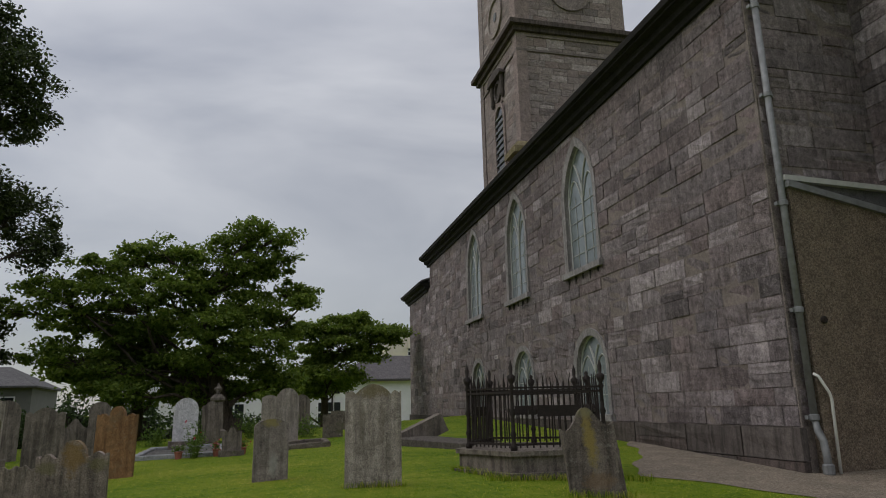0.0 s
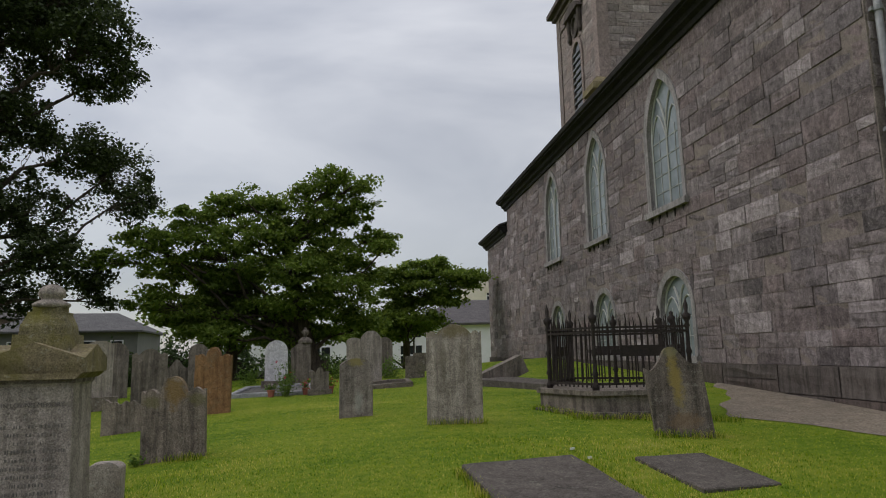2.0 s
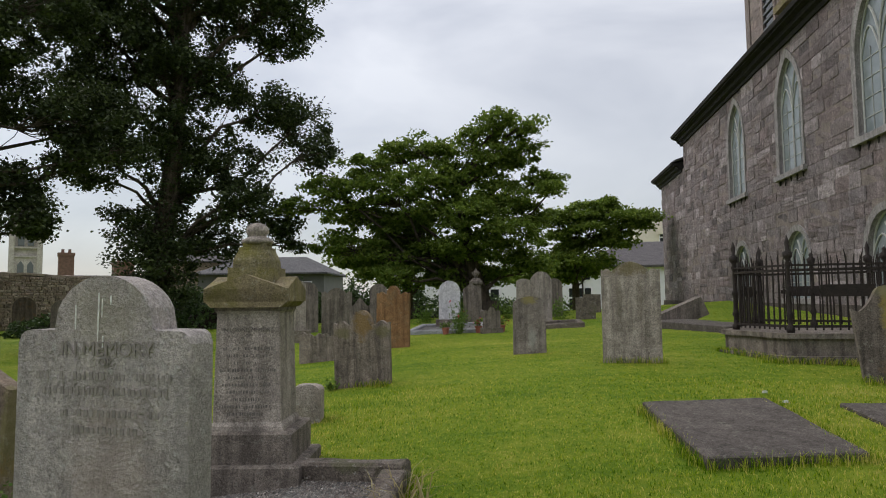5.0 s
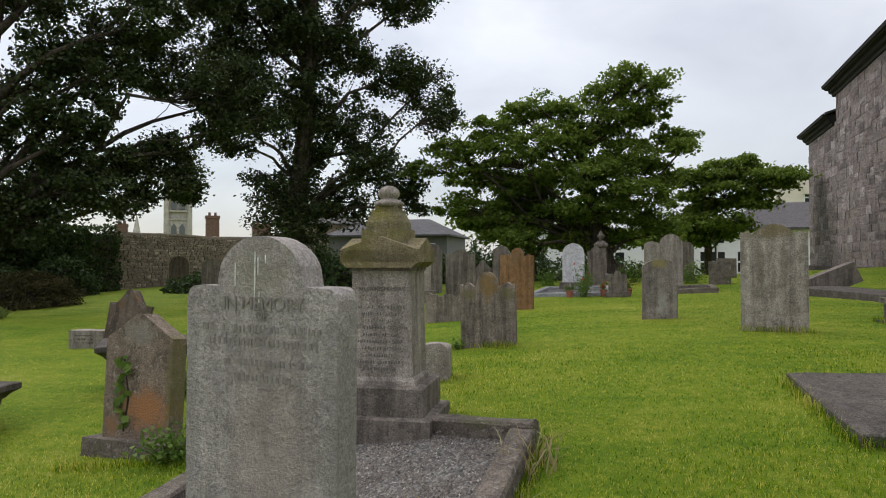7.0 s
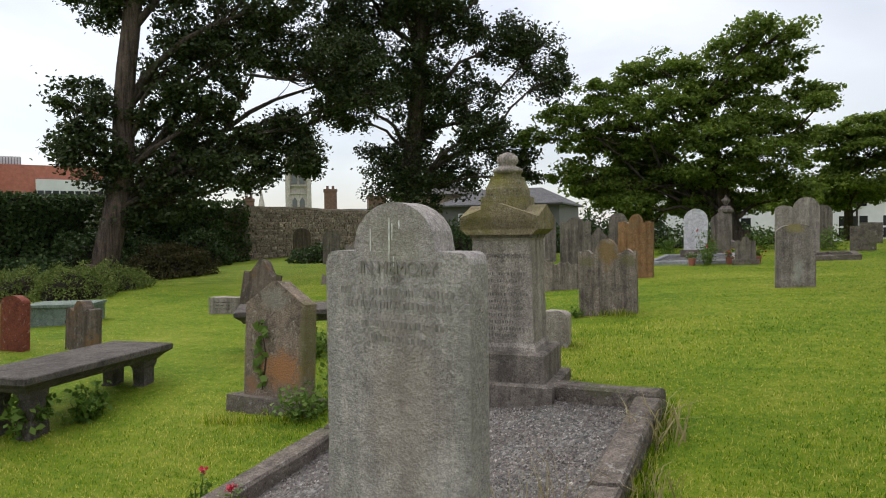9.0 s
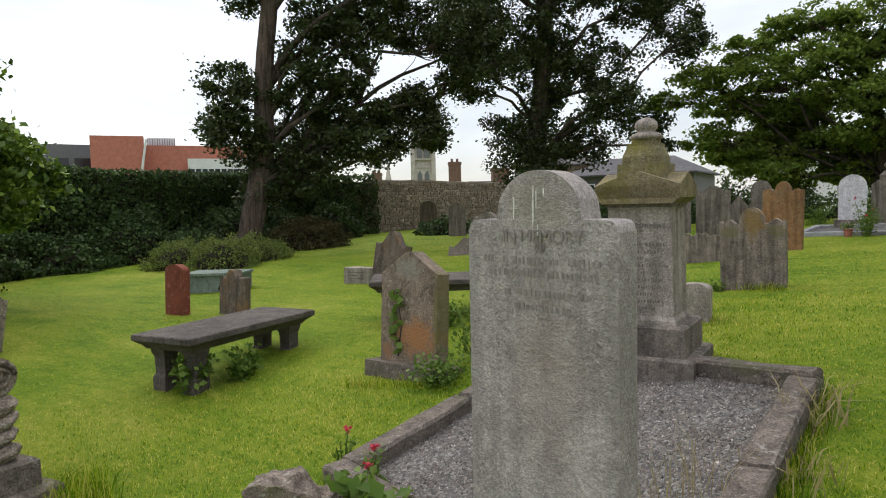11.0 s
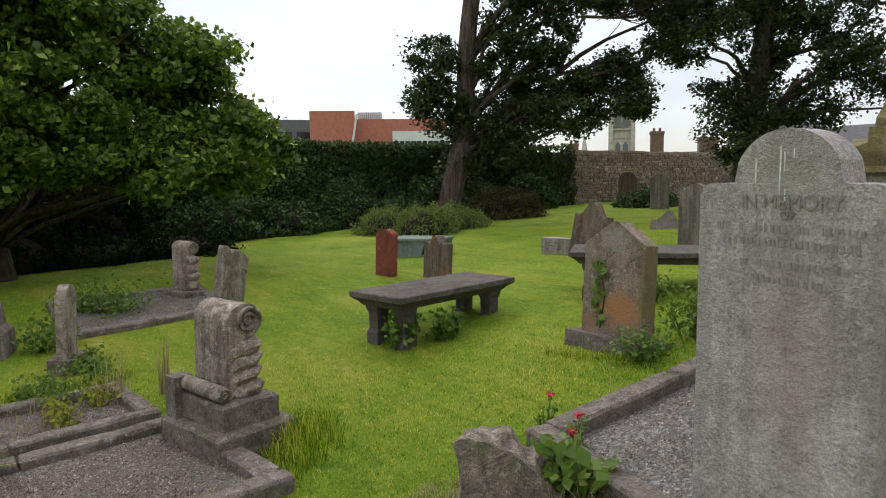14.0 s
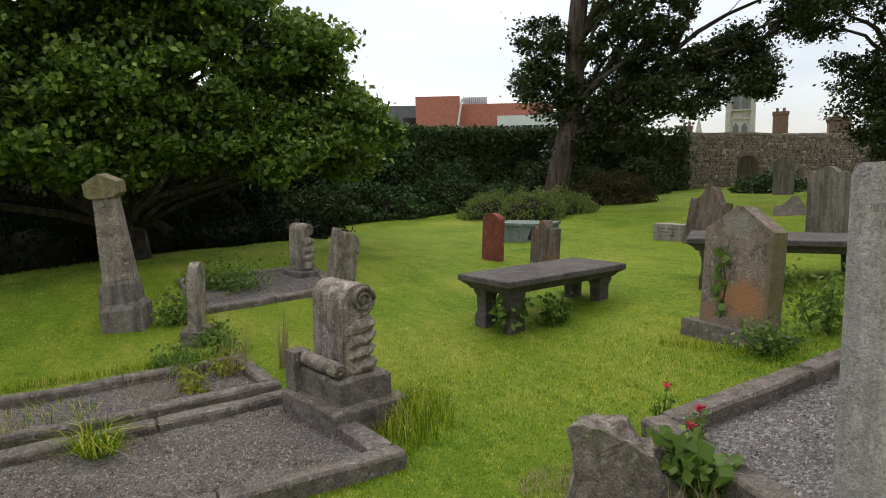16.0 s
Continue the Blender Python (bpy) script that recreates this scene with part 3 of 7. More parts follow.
def gravel_path():
    """A strip of gravel along the foot of the church, with a wavering edge."""
    ys = np.linspace(-6, 12.5, 80)
    edge = np.where(ys < 8.3, 4.7 + (8.3 - ys) * 0.62, 4.7 + (ys - 8.3) * 0.52) + 0.10 * np.sin(ys * 1.9) + 0.06 * np.sin(ys * 5.1)
    edge = np.minimum(edge, np.where(ys < 7.7, 9.4, 6.85))
    v, n = [], 6
    for y, e in zip(ys, edge):
        for k in range(n):
            x = e + (9.5 - e) * k / (n - 1) if y < 7.7 else e + (6.95 - e) * k / (n - 1)
            v.append((x, y, gz(x, y) + (0.008 if k == 0 else 0.03)))
    a = (np.arange(len(ys) - 1)[:, None] * n + np.arange(n - 1)).ravel()[:, None]
    ob = mesh_arrays("path", np.array(v), a + np.array([0, 1, n + 1, n]), M["path"])
    tagged(ob, "strip of brown-grey gravel along the church wall", "gravel path", kind="structure")


ground_sheet()
gravel_path()

# ---- church ----
WX, Y0, Y1, Y2 = 6.9, 7.9, 30.5, 35.6      # face of the long wall, its near corner, end of the nave, end of the west bay
BASE, PL, EAVE, EAVE2 = 0.3, 1.22, 8.15, 7.0
WINDOWS = [(14.12, 4.70, 7.74, 0.78), (18.57, 4.70, 7.78, 0.78), (23.12, 4.70, 7.82, 0.78)]
LOWER = [(14.08, 1.35, 3.10, 0.74), (18.45, 1.35, 3.10, 0.74), (22.95, 1.35, 3.06, 0.74)]


def arch_half(z, spring, apex, half, pointed):
    """Half width of an arched opening at height z."""
    if z <= spring:
        return half
    if z >= apex:
        return 0.0
    rise = apex - spring
    if pointed:
        r = (rise * rise + half * half) / (2 * half)
        return max(0.0, math.sqrt(max(r * r - (z - spring) ** 2, 0)) - (r - half))
    return half * math.sqrt(max(0.0, 1 - ((z - spring) / rise) ** 2))


def arch_outline(sill, spring, apex, half, pointed, n=12):
    """Outline from the right foot over the head to the left foot, as (offset along the wall, z)."""
    right = [(half, sill)] + [(arch_half(z, spring, apex, half, pointed), z) for z in (spring + (apex - spring) * (1 - (1 - k / n) ** 2) for k in range(n))]
    return right + [(0.0, apex)] + [(-u, z) for u, z in reversed(right)]


def openings():
    for y, sill, apex, half in WINDOWS:
        yield y, sill, apex - 1.3, apex, half, True
    for y, sill, apex, half in LOWER:
        yield y, sill, apex - 0.78, apex, half, False


def wall_sheet(bm, outer, holes, x0, x1):
    """A wall between two planes of x, with its openings cut through."""
    for x in (x0, x1):
        loops = []
        for loop in (outer, *holes):
            vs = [bm.verts.new((x, y, z)) for y, z in loop]
            loops += [bm.edges.new((vs[k], vs[(k + 1) % len(vs)])) for k in range(len(vs))]
        bmesh.ops.triangle_fill(bm, use_beauty=True, edges=loops)
    for loop in (outer, *holes):
        for k in range(len(loop)):
            (ya, za), (yb, zb) = loop[k], loop[(k + 1) % len(loop)]
            bm.faces.new([bm.verts.new(c) for c in ((x0, ya, za), (x0, yb, zb), (x1, yb, zb), (x1, ya, za))])


def church_window(y, sill, spring, apex, half, pointed, label):
    """Stone surround, sill, glass set back, frame, mullion that forks in the head, and glazing bars."""
    w = thing("window", label, "church window", WX, y, 0.0, group="windows in the church wall")
    w["kind"] = "structure"
    ring_w = 0.16
    inner, outer = arch_outline(sill, spring, apex, half, pointed), arch_outline(sill, spring, apex + ring_w * (1.5 if pointed else 1), half + ring_w, pointed)
    bm = bmesh.new()
    rows = [[bm.verts.new((x, u, z)) for u, z in o] for o, x in ((inner, 0.16), (inner, -0.02), (outer, -0.035), (outer, 0.05))]
    for a, b in zip(rows, rows[1:]):
        for k in range(len(a) - 1):
            bm.faces.new((a[k], a[k + 1], b[k + 1], b[k]))
    part("surround", bm, M["dressed"], w, "pale dressed stone surround")
    bm = bmesh.new()
    box(bm, -0.11, 0.115, -half - 0.24, half + 0.24, sill - 0.14, sill)
    soften_edges(bm, 0.012)
    part("window_sill", bm, M["dressed"], w)
    if pointed:
        # Black wedges on the wall stand in for the dark of broken holes.
        for k in range(5):
            bm = bmesh.new()
            u = -half + half * 0.5 * k
            prism(bm, [(u - 0.05, sill - 0.14), (u + 0.05, sill - 0.14), (u + 0.02, sill - 0.27 - 0.05 * (k % 2)), (u - 0.02, sill - 0.24)], -0.012, 0.02)
            bmesh.ops.transform(bm, matrix=pose(0, 0, 0, 0, 0, 90) @ Matrix.Diagonal((1, -1, 1, 1)), verts=bm.verts)
            bmesh.ops.translate(bm, vec=(-0.02, 0, 0), verts=bm.verts)
            part("broken_recess", bm, M["eaves"], w, "black wedge standing in for a dark broken hole under the sill")
    bm = bmesh.new()
    bm.faces.new([bm.verts.new((0.115, u, z)) for u, z in inner])
    part("pane", bm, M["glass"], w, "dull grey-green leaded glass")
    bm = bmesh.new()
    # frame round the edge, mullion and its two branches
    r = 0.027
    tube(bm, [(0.10, u * 0.97, z) for u, z in inner], [r] * len(inner), 5)
    tube(bm, [(0.10, 0, sill), (0.10, 0, spring)], [r, r], 5)
    rise = apex - spring
    for sgn in (-1, 1):
        pts = []
        for k in range(9):
            t = k / 8
            z = spring + rise * 0.72 * t
            pts.append((0.10, sgn * (half - arch_half(z, spring, apex, half, pointed)) * 1.0, z))
        tube(bm, pts, [r] * 9, 5)
        low = spring - (0.12 if pointed else 0.05)
        # pointed head of each light
        tube(bm, [(0.10, sgn * half * k / 6, low + (rise * 0.5) * math.sin(math.pi * k / 6)) for k in range(7)], [r * 0.7] * 7, 5)
    part("window_frame", bm, M["frame"], w, "painted forked mullion and frame")
    bm = bmesh.new()
    nbar = int((spring - sill) / 0.42)
    for k in range(1, nbar + 1):
        z = sill + (spring - sill) * k / (nbar + 0.3)
        box(bm, 0.098, 0.112, -half, half, z - 0.006, z + 0.006)
    for s in (-1, 1):
        box(bm, 0.10, 0.112, s * half * 0.5 - 0.004, s * half * 0.5 + 0.004, sill, spring + 0.1)
    part("glazing_bar", bm, M["frame"], w)


def stone_rects(lo, hi, z0, z1, cuts, seed, course=(0.24, 0.40), run=(0.35, 0.92)):
    """Coursed stones as (u0, u1, z0, z1), cut back at the openings."""
    r = random.Random(seed)
    z = z0
    while z < z1 - 0.08:
        h = min(r.uniform(*course), z1 - z)
        if z1 - z - h < 0.12:
            h = z1 - z
        gaps = []
        for y, sill, spring, apex, half, pointed in cuts:
            if z + h > sill - 0.05 and z < apex + 0.12:
                zz = max(z, sill)
                g = arch_half(zz, spring, apex + 0.12, half + 0.10, pointed)
                if g > 0.02:
                    gaps.append((y - g, y + g))
        u = lo - r.uniform(0, 0.5)
        while u < hi:
            e = u + r.uniform(*run) * (1.25 if h > 0.34 else 1)
            pieces = [(max(u, lo), min(e, hi))]
            for a, b in gaps:
                pieces = [q for p0, p1 in pieces for q in ((p0, min(p1, a)), (max(p0, b), p1)) if q[1] - q[0] > 0.05]
            for p0, p1 in pieces:
                if p1 - p0 > 0.05:
                    # now and then a tall course is split in two thin stones
                    if h > 0.30 and r.random() < 0.22:
                        k = z + h * r.uniform(0.4, 0.6)
                        yield p0, p1, z, k
                        yield p0, p1, k, z + h
                    else:
                        yield p0, p1, z, z + h
            u = e
        z += h


def unit_stones(name, material, count=4):
    """Rough-faced unit stones whose front looks along -x; width along y, height along z."""
    out = []
    for k in range(count):
        bm = bmesh.new()
        n = 3
        front = [[bm.verts.new((-0.5 + 0.25 * noise.noise(Vector((a * 1.3, b * 1.1, k * 7.7))), a / n - 0.5, b / n - 0.5)) for b in range(n + 1)] for a in range(n + 1)]
        for a in range(n + 1):
            for b in range(n + 1):
                if a in (0, n) or b in (0, n):
                    front[a][b].co.x = -0.40 + 0.12 * noise.noise(Vector((a, b, k * 3.1)))
                    front[a][b].co.y *= 0.985
                    front[a][b].co.z *= 0.975
        for a in range(n):
            for b in range(n):
                bm.faces.new((front[a][b], front[a + 1][b], front[a + 1][b + 1], front[a][b + 1]))
        rim = [front[a][0] for a in range(n)] + [front[n][b] for b in range(n)] + [front[a][n] for a in range(n, 0, -1)] + [front[0][b] for b in range(n, 0, -1)]
        back = [bm.verts.new((0.5, v.co.y * 1.0, v.co.z * 1.0)) for v in rim]
        for j in range(len(rim)):
            q = (j + 1) % len(rim)
            bm.faces.new((rim[j], rim[q], back[q], back[j]))
        bmesh.ops.recalc_face_normals(bm, faces=bm.faces)
        me = bpy.data.meshes.new(name)
        bm.to_mesh(me)
        bm.free()
        me.materials.append(material)
        out.append(me)
    return out


PIECES = []      # single stones, linked at the end of the file


def lay_stones(rects, parent, meshes, place, depth=0.07, keep=lambda u0, u1, z0, z1: False, gap=0.005, seed=0, rough=1.0):
    """Near stones become parts, the rest is joined. place(u, z, out) gives the pose of a stone."""
    r = random.Random(seed)
    V, F, base = [], [], 0
    data = []
    for me in meshes:
        v = np.empty(len(me.vertices) * 3, np.float32)
        me.vertices.foreach_get("co", v)
        data.append((v.reshape(-1, 3), [tuple(p.vertices) for p in me.polygons]))
    for u0, u1, z0, z1 in rects:
        k = r.randrange(len(meshes))
        out = r.uniform(-0.008, 0.012) * rough
        m = place((u0 + u1) / 2, (z0 + z1) / 2, out) @ Matrix.Diagonal((depth, u1 - u0 - gap, z1 - z0 - gap, 1))
        if keep(u0, u1, z0, z1):
            PIECES.append((meshes[k], m, parent))
        else:
            a = np.array(m)
            V.append(data[k][0] @ a[:3, :3].T + a[:3, 3])
            F += [tuple(i + base for i in f) for f in data[k][1]]
            base += len(data[k][0])
    if V:
        me = bpy.data.meshes.new("stonework")
        me.from_pydata(np.concatenate(V).tolist(), [], F)
        me.materials.append(meshes[0].materials[0])
        ob = new("stonework", me)
        ob.parent = parent
        tagged(ob, kind="stuff")


def church():
    c = tagged(new("wall_church"), "long church wall of coursed grey-purple limestone with arched windows", "church wall", kind="structure")
    outer = [(Y0, BASE), (Y1, BASE), (Y1, EAVE + 0.1), (Y0, EAVE + 0.1)]
    bm = bmesh.new()
    wall_sheet(bm, outer, [[(y + u, z) for u, z in arch_outline(sill - 0.03, spring, apex + 0.05, half + 0.03, p)] for y, sill, spring, apex, half, p in openings()], WX + 0.004, WX + 0.65)
    part("wall_core", bm, M["mortar"], c)
    bm = bmesh.new()
    box(bm, WX + 0.004, WX + 0.65, Y1, Y2, BASE, EAVE2 + 0.1)          # lower west bay
    box(bm, WX - 0.03, WX + 0.002, Y0 - 0.02, Y2, BASE, PL - 0.02)     # core of the plinth
    box(bm, WX + 0.65, 16.5, Y0 + 0.004, Y0 + 0.6, BASE, EAVE + 0.1)   # end wall
    box(bm, WX + 0.65, 16.5, Y2 - 0.6, Y2, BASE, EAVE2 + 0.1)
    box(bm, 15.9, 16.5, Y0 + 0.6, Y2 - 0.6, BASE, EAVE2)
    box(bm, WX + 0.65, 15.9, Y1 - 0.3, Y1, EAVE2, EAVE + 0.1)
    part("wall_core", bm, M["mortar"], c)
    for k, o in enumerate(openings()):
        church_window(*o, "tall pointed church window with forked mullion and dull glass" if o[5] else "low round-headed church window with forked mullion")
    us = unit_stones("stone", M["church"])
    side = lambda u, z, out: pose(WX - out + 0.025, u, z)
    end = lambda u, z, out: pose(u, Y0 - out + 0.025, z, 0, 0, 90)
    cuts = list(openings())
    lay_stones(stone_rects(Y0 + 0.02, Y1, PL, EAVE, cuts, 3), c, us, side, keep=lambda a, b, z0, z1: b < 12.2 and z1 < 6.4, gap=0.006, seed=5, rough=1.35)
    lay_stones(stone_rects(Y1, Y2, PL, EAVE2, [], 4), c, us, side, gap=0.006, seed=6, rough=1.35)
    lay_stones(stone_rects(WX + 0.03, 9.6, PL, EAVE, [], 9), c, us, end, gap=0.006, seed=8, rough=1.35)
    # plinth of larger dark stones, standing a little proud
    up = unit_stones("plinth_stone", M["plinth"], 3)
    lay_stones(stone_rects(Y0 - 0.05, Y2, BASE, PL, [], 12, (0.44, 0.5), (0.9, 1.6)), c, up, lambda u, z, out: pose(WX - out * 0.3 - 0.03, u, z), depth=0.12, keep=lambda a, b, z0, z1: b < 14, seed=2)
    # eaves: bed mould, black cornice and gutter
    for y0, y1, z in ((Y0 - 0.3, Y1 + 0.35, EAVE), (Y1 + 0.35, Y2 + 0.3, EAVE2)):
        bm = bmesh.new()
        prism(bm, [(WX + 0.3, z - 0.02), (WX - 0.06, z - 0.02), (WX - 0.09, z + 0.08), (WX - 0.19, z + 0.13), (WX - 0.22, z + 0.24), (WX - 0.36, z + 0.27), (WX - 0.37, z + 0.40), (WX + 0.3, z + 0.42)], y0, y1)
        part("cornice", bm, M["eaves"], c, "black weathered eaves cornice")
        bm = bmesh.new()
        prism(bm, [(WX - 0.373, z + 0.31), (WX - 0.43, z + 0.33), (WX - 0.46, z + 0.44), (WX - 0.373, z + 0.45)], y0 - 0.03, y1 + 0.03)
        part("gutter", bm, M["eaves"], c)
    bm = bmesh.new()
    box(bm, WX - 0.32, 16.6, Y0 - 0.34, Y0 + 0.25, EAVE + 0.14, EAVE + 0.51)
    part("cornice", bm, M["eaves"], c)
    bm = bmesh.new()
    prism(bm, [(WX - 0.35, EAVE + 0.52), (11.7, EAVE + 2.6), (16.9, EAVE + 0.52), (16.9, EAVE + 0.44), (11.7, EAVE + 2.5), (WX - 0.35, EAVE + 0.44)], Y0 - 0.3, Y1 + 0.3)
    part("roof", bm, M["slate"], c, "grey slate roof")
    bm = bmesh.new()
    prism(bm, [(WX - 0.35, EAVE2 + 0.52), (11.7, EAVE2 + 2.2), (16.9, EAVE2 + 0.52), (16.9, EAVE2 + 0.44), (11.7, EAVE2 + 2.1), (WX - 0.35, EAVE2 + 0.44)], Y1 + 0.3, Y2 + 0.3)
    part("roof", bm, M["slate"], c)
    # side wing behind the lean-to, which closes the end wall
    bm = bmesh.new()
    box(bm, 8.95, 16.5, 4.6, Y0 + 0.02, BASE - 0.5, EAVE)
    wing = part("wing_wall", bm, M["mortar"], c)
    lay_stones(stone_rects(4.62, Y0, PL + 3.2, EAVE, [], 15), c, us, lambda u, z, out: pose(8.95 - out + 0.0, u, z), seed=11)
    bm = bmesh.new()
    box(bm, 8.6, 16.6, 4.4, Y0, EAVE + 0.14, EAVE + 0.5)
    part("cornice", bm, M["eaves"], c)


def lean_to():
    a = thing("lean_to", "brown pebbledashed lean-to with a sloping lead coping against the church", "annexe", 7.08, 7.72, BASE)
    bm = bmesh.new()
    prism(bm, [(0, -0.3), (4.5, -0.3), (4.5, 3.35), (0, 4.27)], -0.0, 0.18)
    part("front_wall", bm, M["pebble"], a, "brown pebbledash render")
    bm = bmesh.new()
    prism(bm, [(-0.03, 4.27), (4.55, 3.33), (4.55, 3.42), (-0.03, 4.37)], -0.06, 0.18)
    part("coping", bm, M["lead"], a)
    bm = bmesh.new()
    prism(bm, [(-0.02, 4.36), (4.5, 3.42), (4.5, 4.22), (-0.02, 4.40)], 0.06, 0.18)
    part("roof", bm, M["slate"], a, "grey slate slope")
    bm = bmesh.new()
    prism(bm, [(-0.05, 4.38), (4.5, 4.2), (4.5, 4.28), (-0.05, 4.46)], -0.02, 0.17)
    part("flashing", bm, M["frame"], a, "pale lead flashing")
    bm = bmesh.new()
    lathe(bm, [(0.05, -0.06), (0.055, 0.0), (0.04, 0.02)], 10)
    bmesh.ops.transform(bm, matrix=pose(0.26, -0.02, 2.35, 90), verts=bm.verts)
    part("vent", bm, M["iron"], a)


def downpipe():
    d = thing("downpipe", "grey cast-iron rainwater downpipe at the church corner", "downpipe", WX + 0.11, Y0 - 0.12, BASE)
    bm = bmesh.new()
    tube(bm, [(0, 0, 1.0), (0, 0, 8.1)], [0.05, 0.05], 10)
    tube(bm, [(0, 0, 1.02), (-0.0, -0.03, 0.88), (0.0, -0.10, 0.74), (0, -0.12, 0.55), (0, -0.12, 0.30)], [0.05] * 5, 10)
    part("pipe", bm, M["lead"], d, smooth=True)
    for z in (1.0, 2.45, 4.0, 5.7, 7.2):
        bm = bmesh.new()
        lathe(bm, [(0.05, z), (0.066, z + 0.01), (0.066, z + 0.08), (0.05, z + 0.09)], 10)
        box(bm, -0.10, 0.10, 0.0, 0.06, z + 0.02, z + 0.07)
        part("collar", bm, M["lead"], d)
    bm = bmesh.new()
    lathe(bm, [(0.05, 0.28), (0.075, 0.34), (0.075, 0.44), (0.05, 0.46)], 10, 0, -0.12)
    part("shoe", bm, M["lead"], d)
    w = thing("waste_pipe", "thin white plastic waste pipe bent down the pebbledash", "waste pipe", 7.08, 7.66, BASE)
    bm = bmesh.new()
    tube(bm, [(-0.05, 0.05, 1.62), (-0.02, 0, 1.58), (0.12, 0, 1.36), (0.14, 0, 1.28), (0.11, 0, 0.30)], [0.02] * 5, 8)
    part("pipe", bm, M["whitepipe"], w, smooth=True)


def tower():
    x0, y0, W = 9.4, 24.0, 5.1
    t = tagged(thing("tower", "square ashlar church tower with cornice and arched louvre window", "church tower", x0, y0, 0.0), kind="structure")
    bm = bmesh.new()
    box(bm, 0.03, W - 0.03, 0.03, W - 0.03, 6, 26)
    part("tower_core", bm, M["mortar"], t)
    us = unit_stones("ashlar", M["tower"], 3)
    front = lambda u, z, out: pose(u, 0.02 - out * 0.3, z, 0, 0, 90)
    west = lambda u, z, out: pose(0.02 - out * 0.3, u, z)
    lay_stones(stone_rects(0.35, W - 0.02, 8.5, 16.9, [], 21, (0.30, 0.34), (0.45, 0.75)), t, us, front, seed=3)
    lay_stones(stone_rects(0.3, W - 0.3, 17.6, 23.5, [], 22, (0.32, 0.36), (0.45, 0.8)), t, us, front, seed=4)
    lw = [(W / 2, 11.6, 14.0, 14.75, 0.62, False)]
    lay_stones(stone_rects(0.35, W - 0.35, 8.5, 16.9, lw, 23, (0.30, 0.34), (0.5, 0.9)), t, us, west, seed=5)
    lay_stones(stone_rects(0.3, W - 0.3, 17.6, 23.5, [], 24, (0.32, 0.36), (0.5, 0.9)), t, us, west, seed=6)
    for z, h, o in ((16.9, 0.16, 0.06), (17.06, 0.22, 0.22), (17.28, 0.2, 0.42), (16.2, 0.1, 0.07), (10.75, 0.25, 0.10), (8.6, 0.5, 0.12)):
        bm = bmesh.new()
        box(bm, -o, W + o, -o, W + o, z, z + h)
        soften_edges(bm, 0.04)
        part("string_course", bm, M["tower"] if o < 0.2 else M["plinth"], t)
    # corner strips
    for cx, cy in ((0, 0), (W, 0), (0, W)):
        bm = bmesh.new()
        box(bm, cx - 0.06 if cx == 0 else cx - 0.42, cx + 0.42 if cx == 0 else cx + 0.06, cy - 0.06 if cy == 0 else cy - 0.42, cy + 0.42 if cy == 0 else cy + 0.06, 8.5, 16.9)
        part("corner_strip", bm, M["tower"], t)
        bm = bmesh.new()
        box(bm, cx - 0.04 if cx == 0 else cx - 0.6, cx + 0.6 if cx == 0 else cx + 0.04, cy - 0.04 if cy == 0 else cy - 0.6, cy + 0.6 if cy == 0 else cy + 0.04, 17.5, 24)
        part("corner_strip", bm, M["tower"], t)
    # arched louvre window on the side face
    bm = bmesh.new()
    inner, outer = arch_outline(11.6, 14.0, 14.75, 0.55, False), arch_outline(11.6, 14.0, 14.95, 0.75, False)
    rows = [[bm.verts.new((x, W / 2 + u, z)) for u, z in o] for o, x in ((inner, 0.2), (inner, -0.08), (outer, -0.08), (outer, 0.05))]
    for a, b in zip(rows, rows[1:]):
        for k in range(len(a) - 1):
            bm.faces.new((a[k], a[k + 1], b[k + 1], b[k]))
    lou = part("louvre_window", bm, M["tower"], t, "round-headed louvred belfry opening")
    bm = bmesh.new()
    bm.faces.new([bm.verts.new((-0.005, W / 2 + u, z)) for u, z in inner])
    part("opening", bm, M["darkglass"], lou)
    for k in range(9):
        z = 11.75 + k * 0.31
        h = arch_half(z, 14.0, 14.75, 0.55, False)
        bm = bmesh.new()
        box(bm, -0.06, 0.0, W / 2 - h, W / 2 + h, z, z + 0.09)
        part("louvre", bm, M["darkclad"], lou)
    bm = bmesh.new()
    box(bm, -0.2, 0.02, W / 2 - 0.9, W / 2 + 0.9, 11.4, 11.6)
    part("sill", bm, M["tower"], lou)
    # small round opening under a hood, and its carved drops
    for face in (0,):
        bm = bmesh.new()
        lathe(bm, [(0.42, -0.02), (0.44, 0.10), (0.30, 0.12), (0.28, 0.02)], 20)
        bmesh.ops.transform(bm, matrix=pose(0, W / 2, 15.55, 0, -90, 0) @ Matrix.Diagonal((1.25, 1, 1, 1)), verts=bm.verts)
        eye = part("round_window", bm, M["plinth"], t, "dark oval opening under a carved hood")
        bm = bmesh.new()
        prism(bm, [(-0.95, 16.05), (0.95, 16.05), (0.75, 16.3), (0, 16.55), (-0.75, 16.3)], -0.28, 0.02)
        bmesh.ops.transform(bm, matrix=pose(0, W / 2, 0, 0, 0, -90), verts=bm.verts)
        part("hood", bm, M["plinth"], eye)
        for s in (-1, 1):
            bm = bmesh.new()
            lathe(bm, [(0.03, 14.95), (0.12, 15.1), (0.09, 15.4), (0.14, 15.8), (0.1, 16.06)], 8, -0.08, W / 2 + s * 0.68)
            part("bracket", bm, M["plinth"], eye)
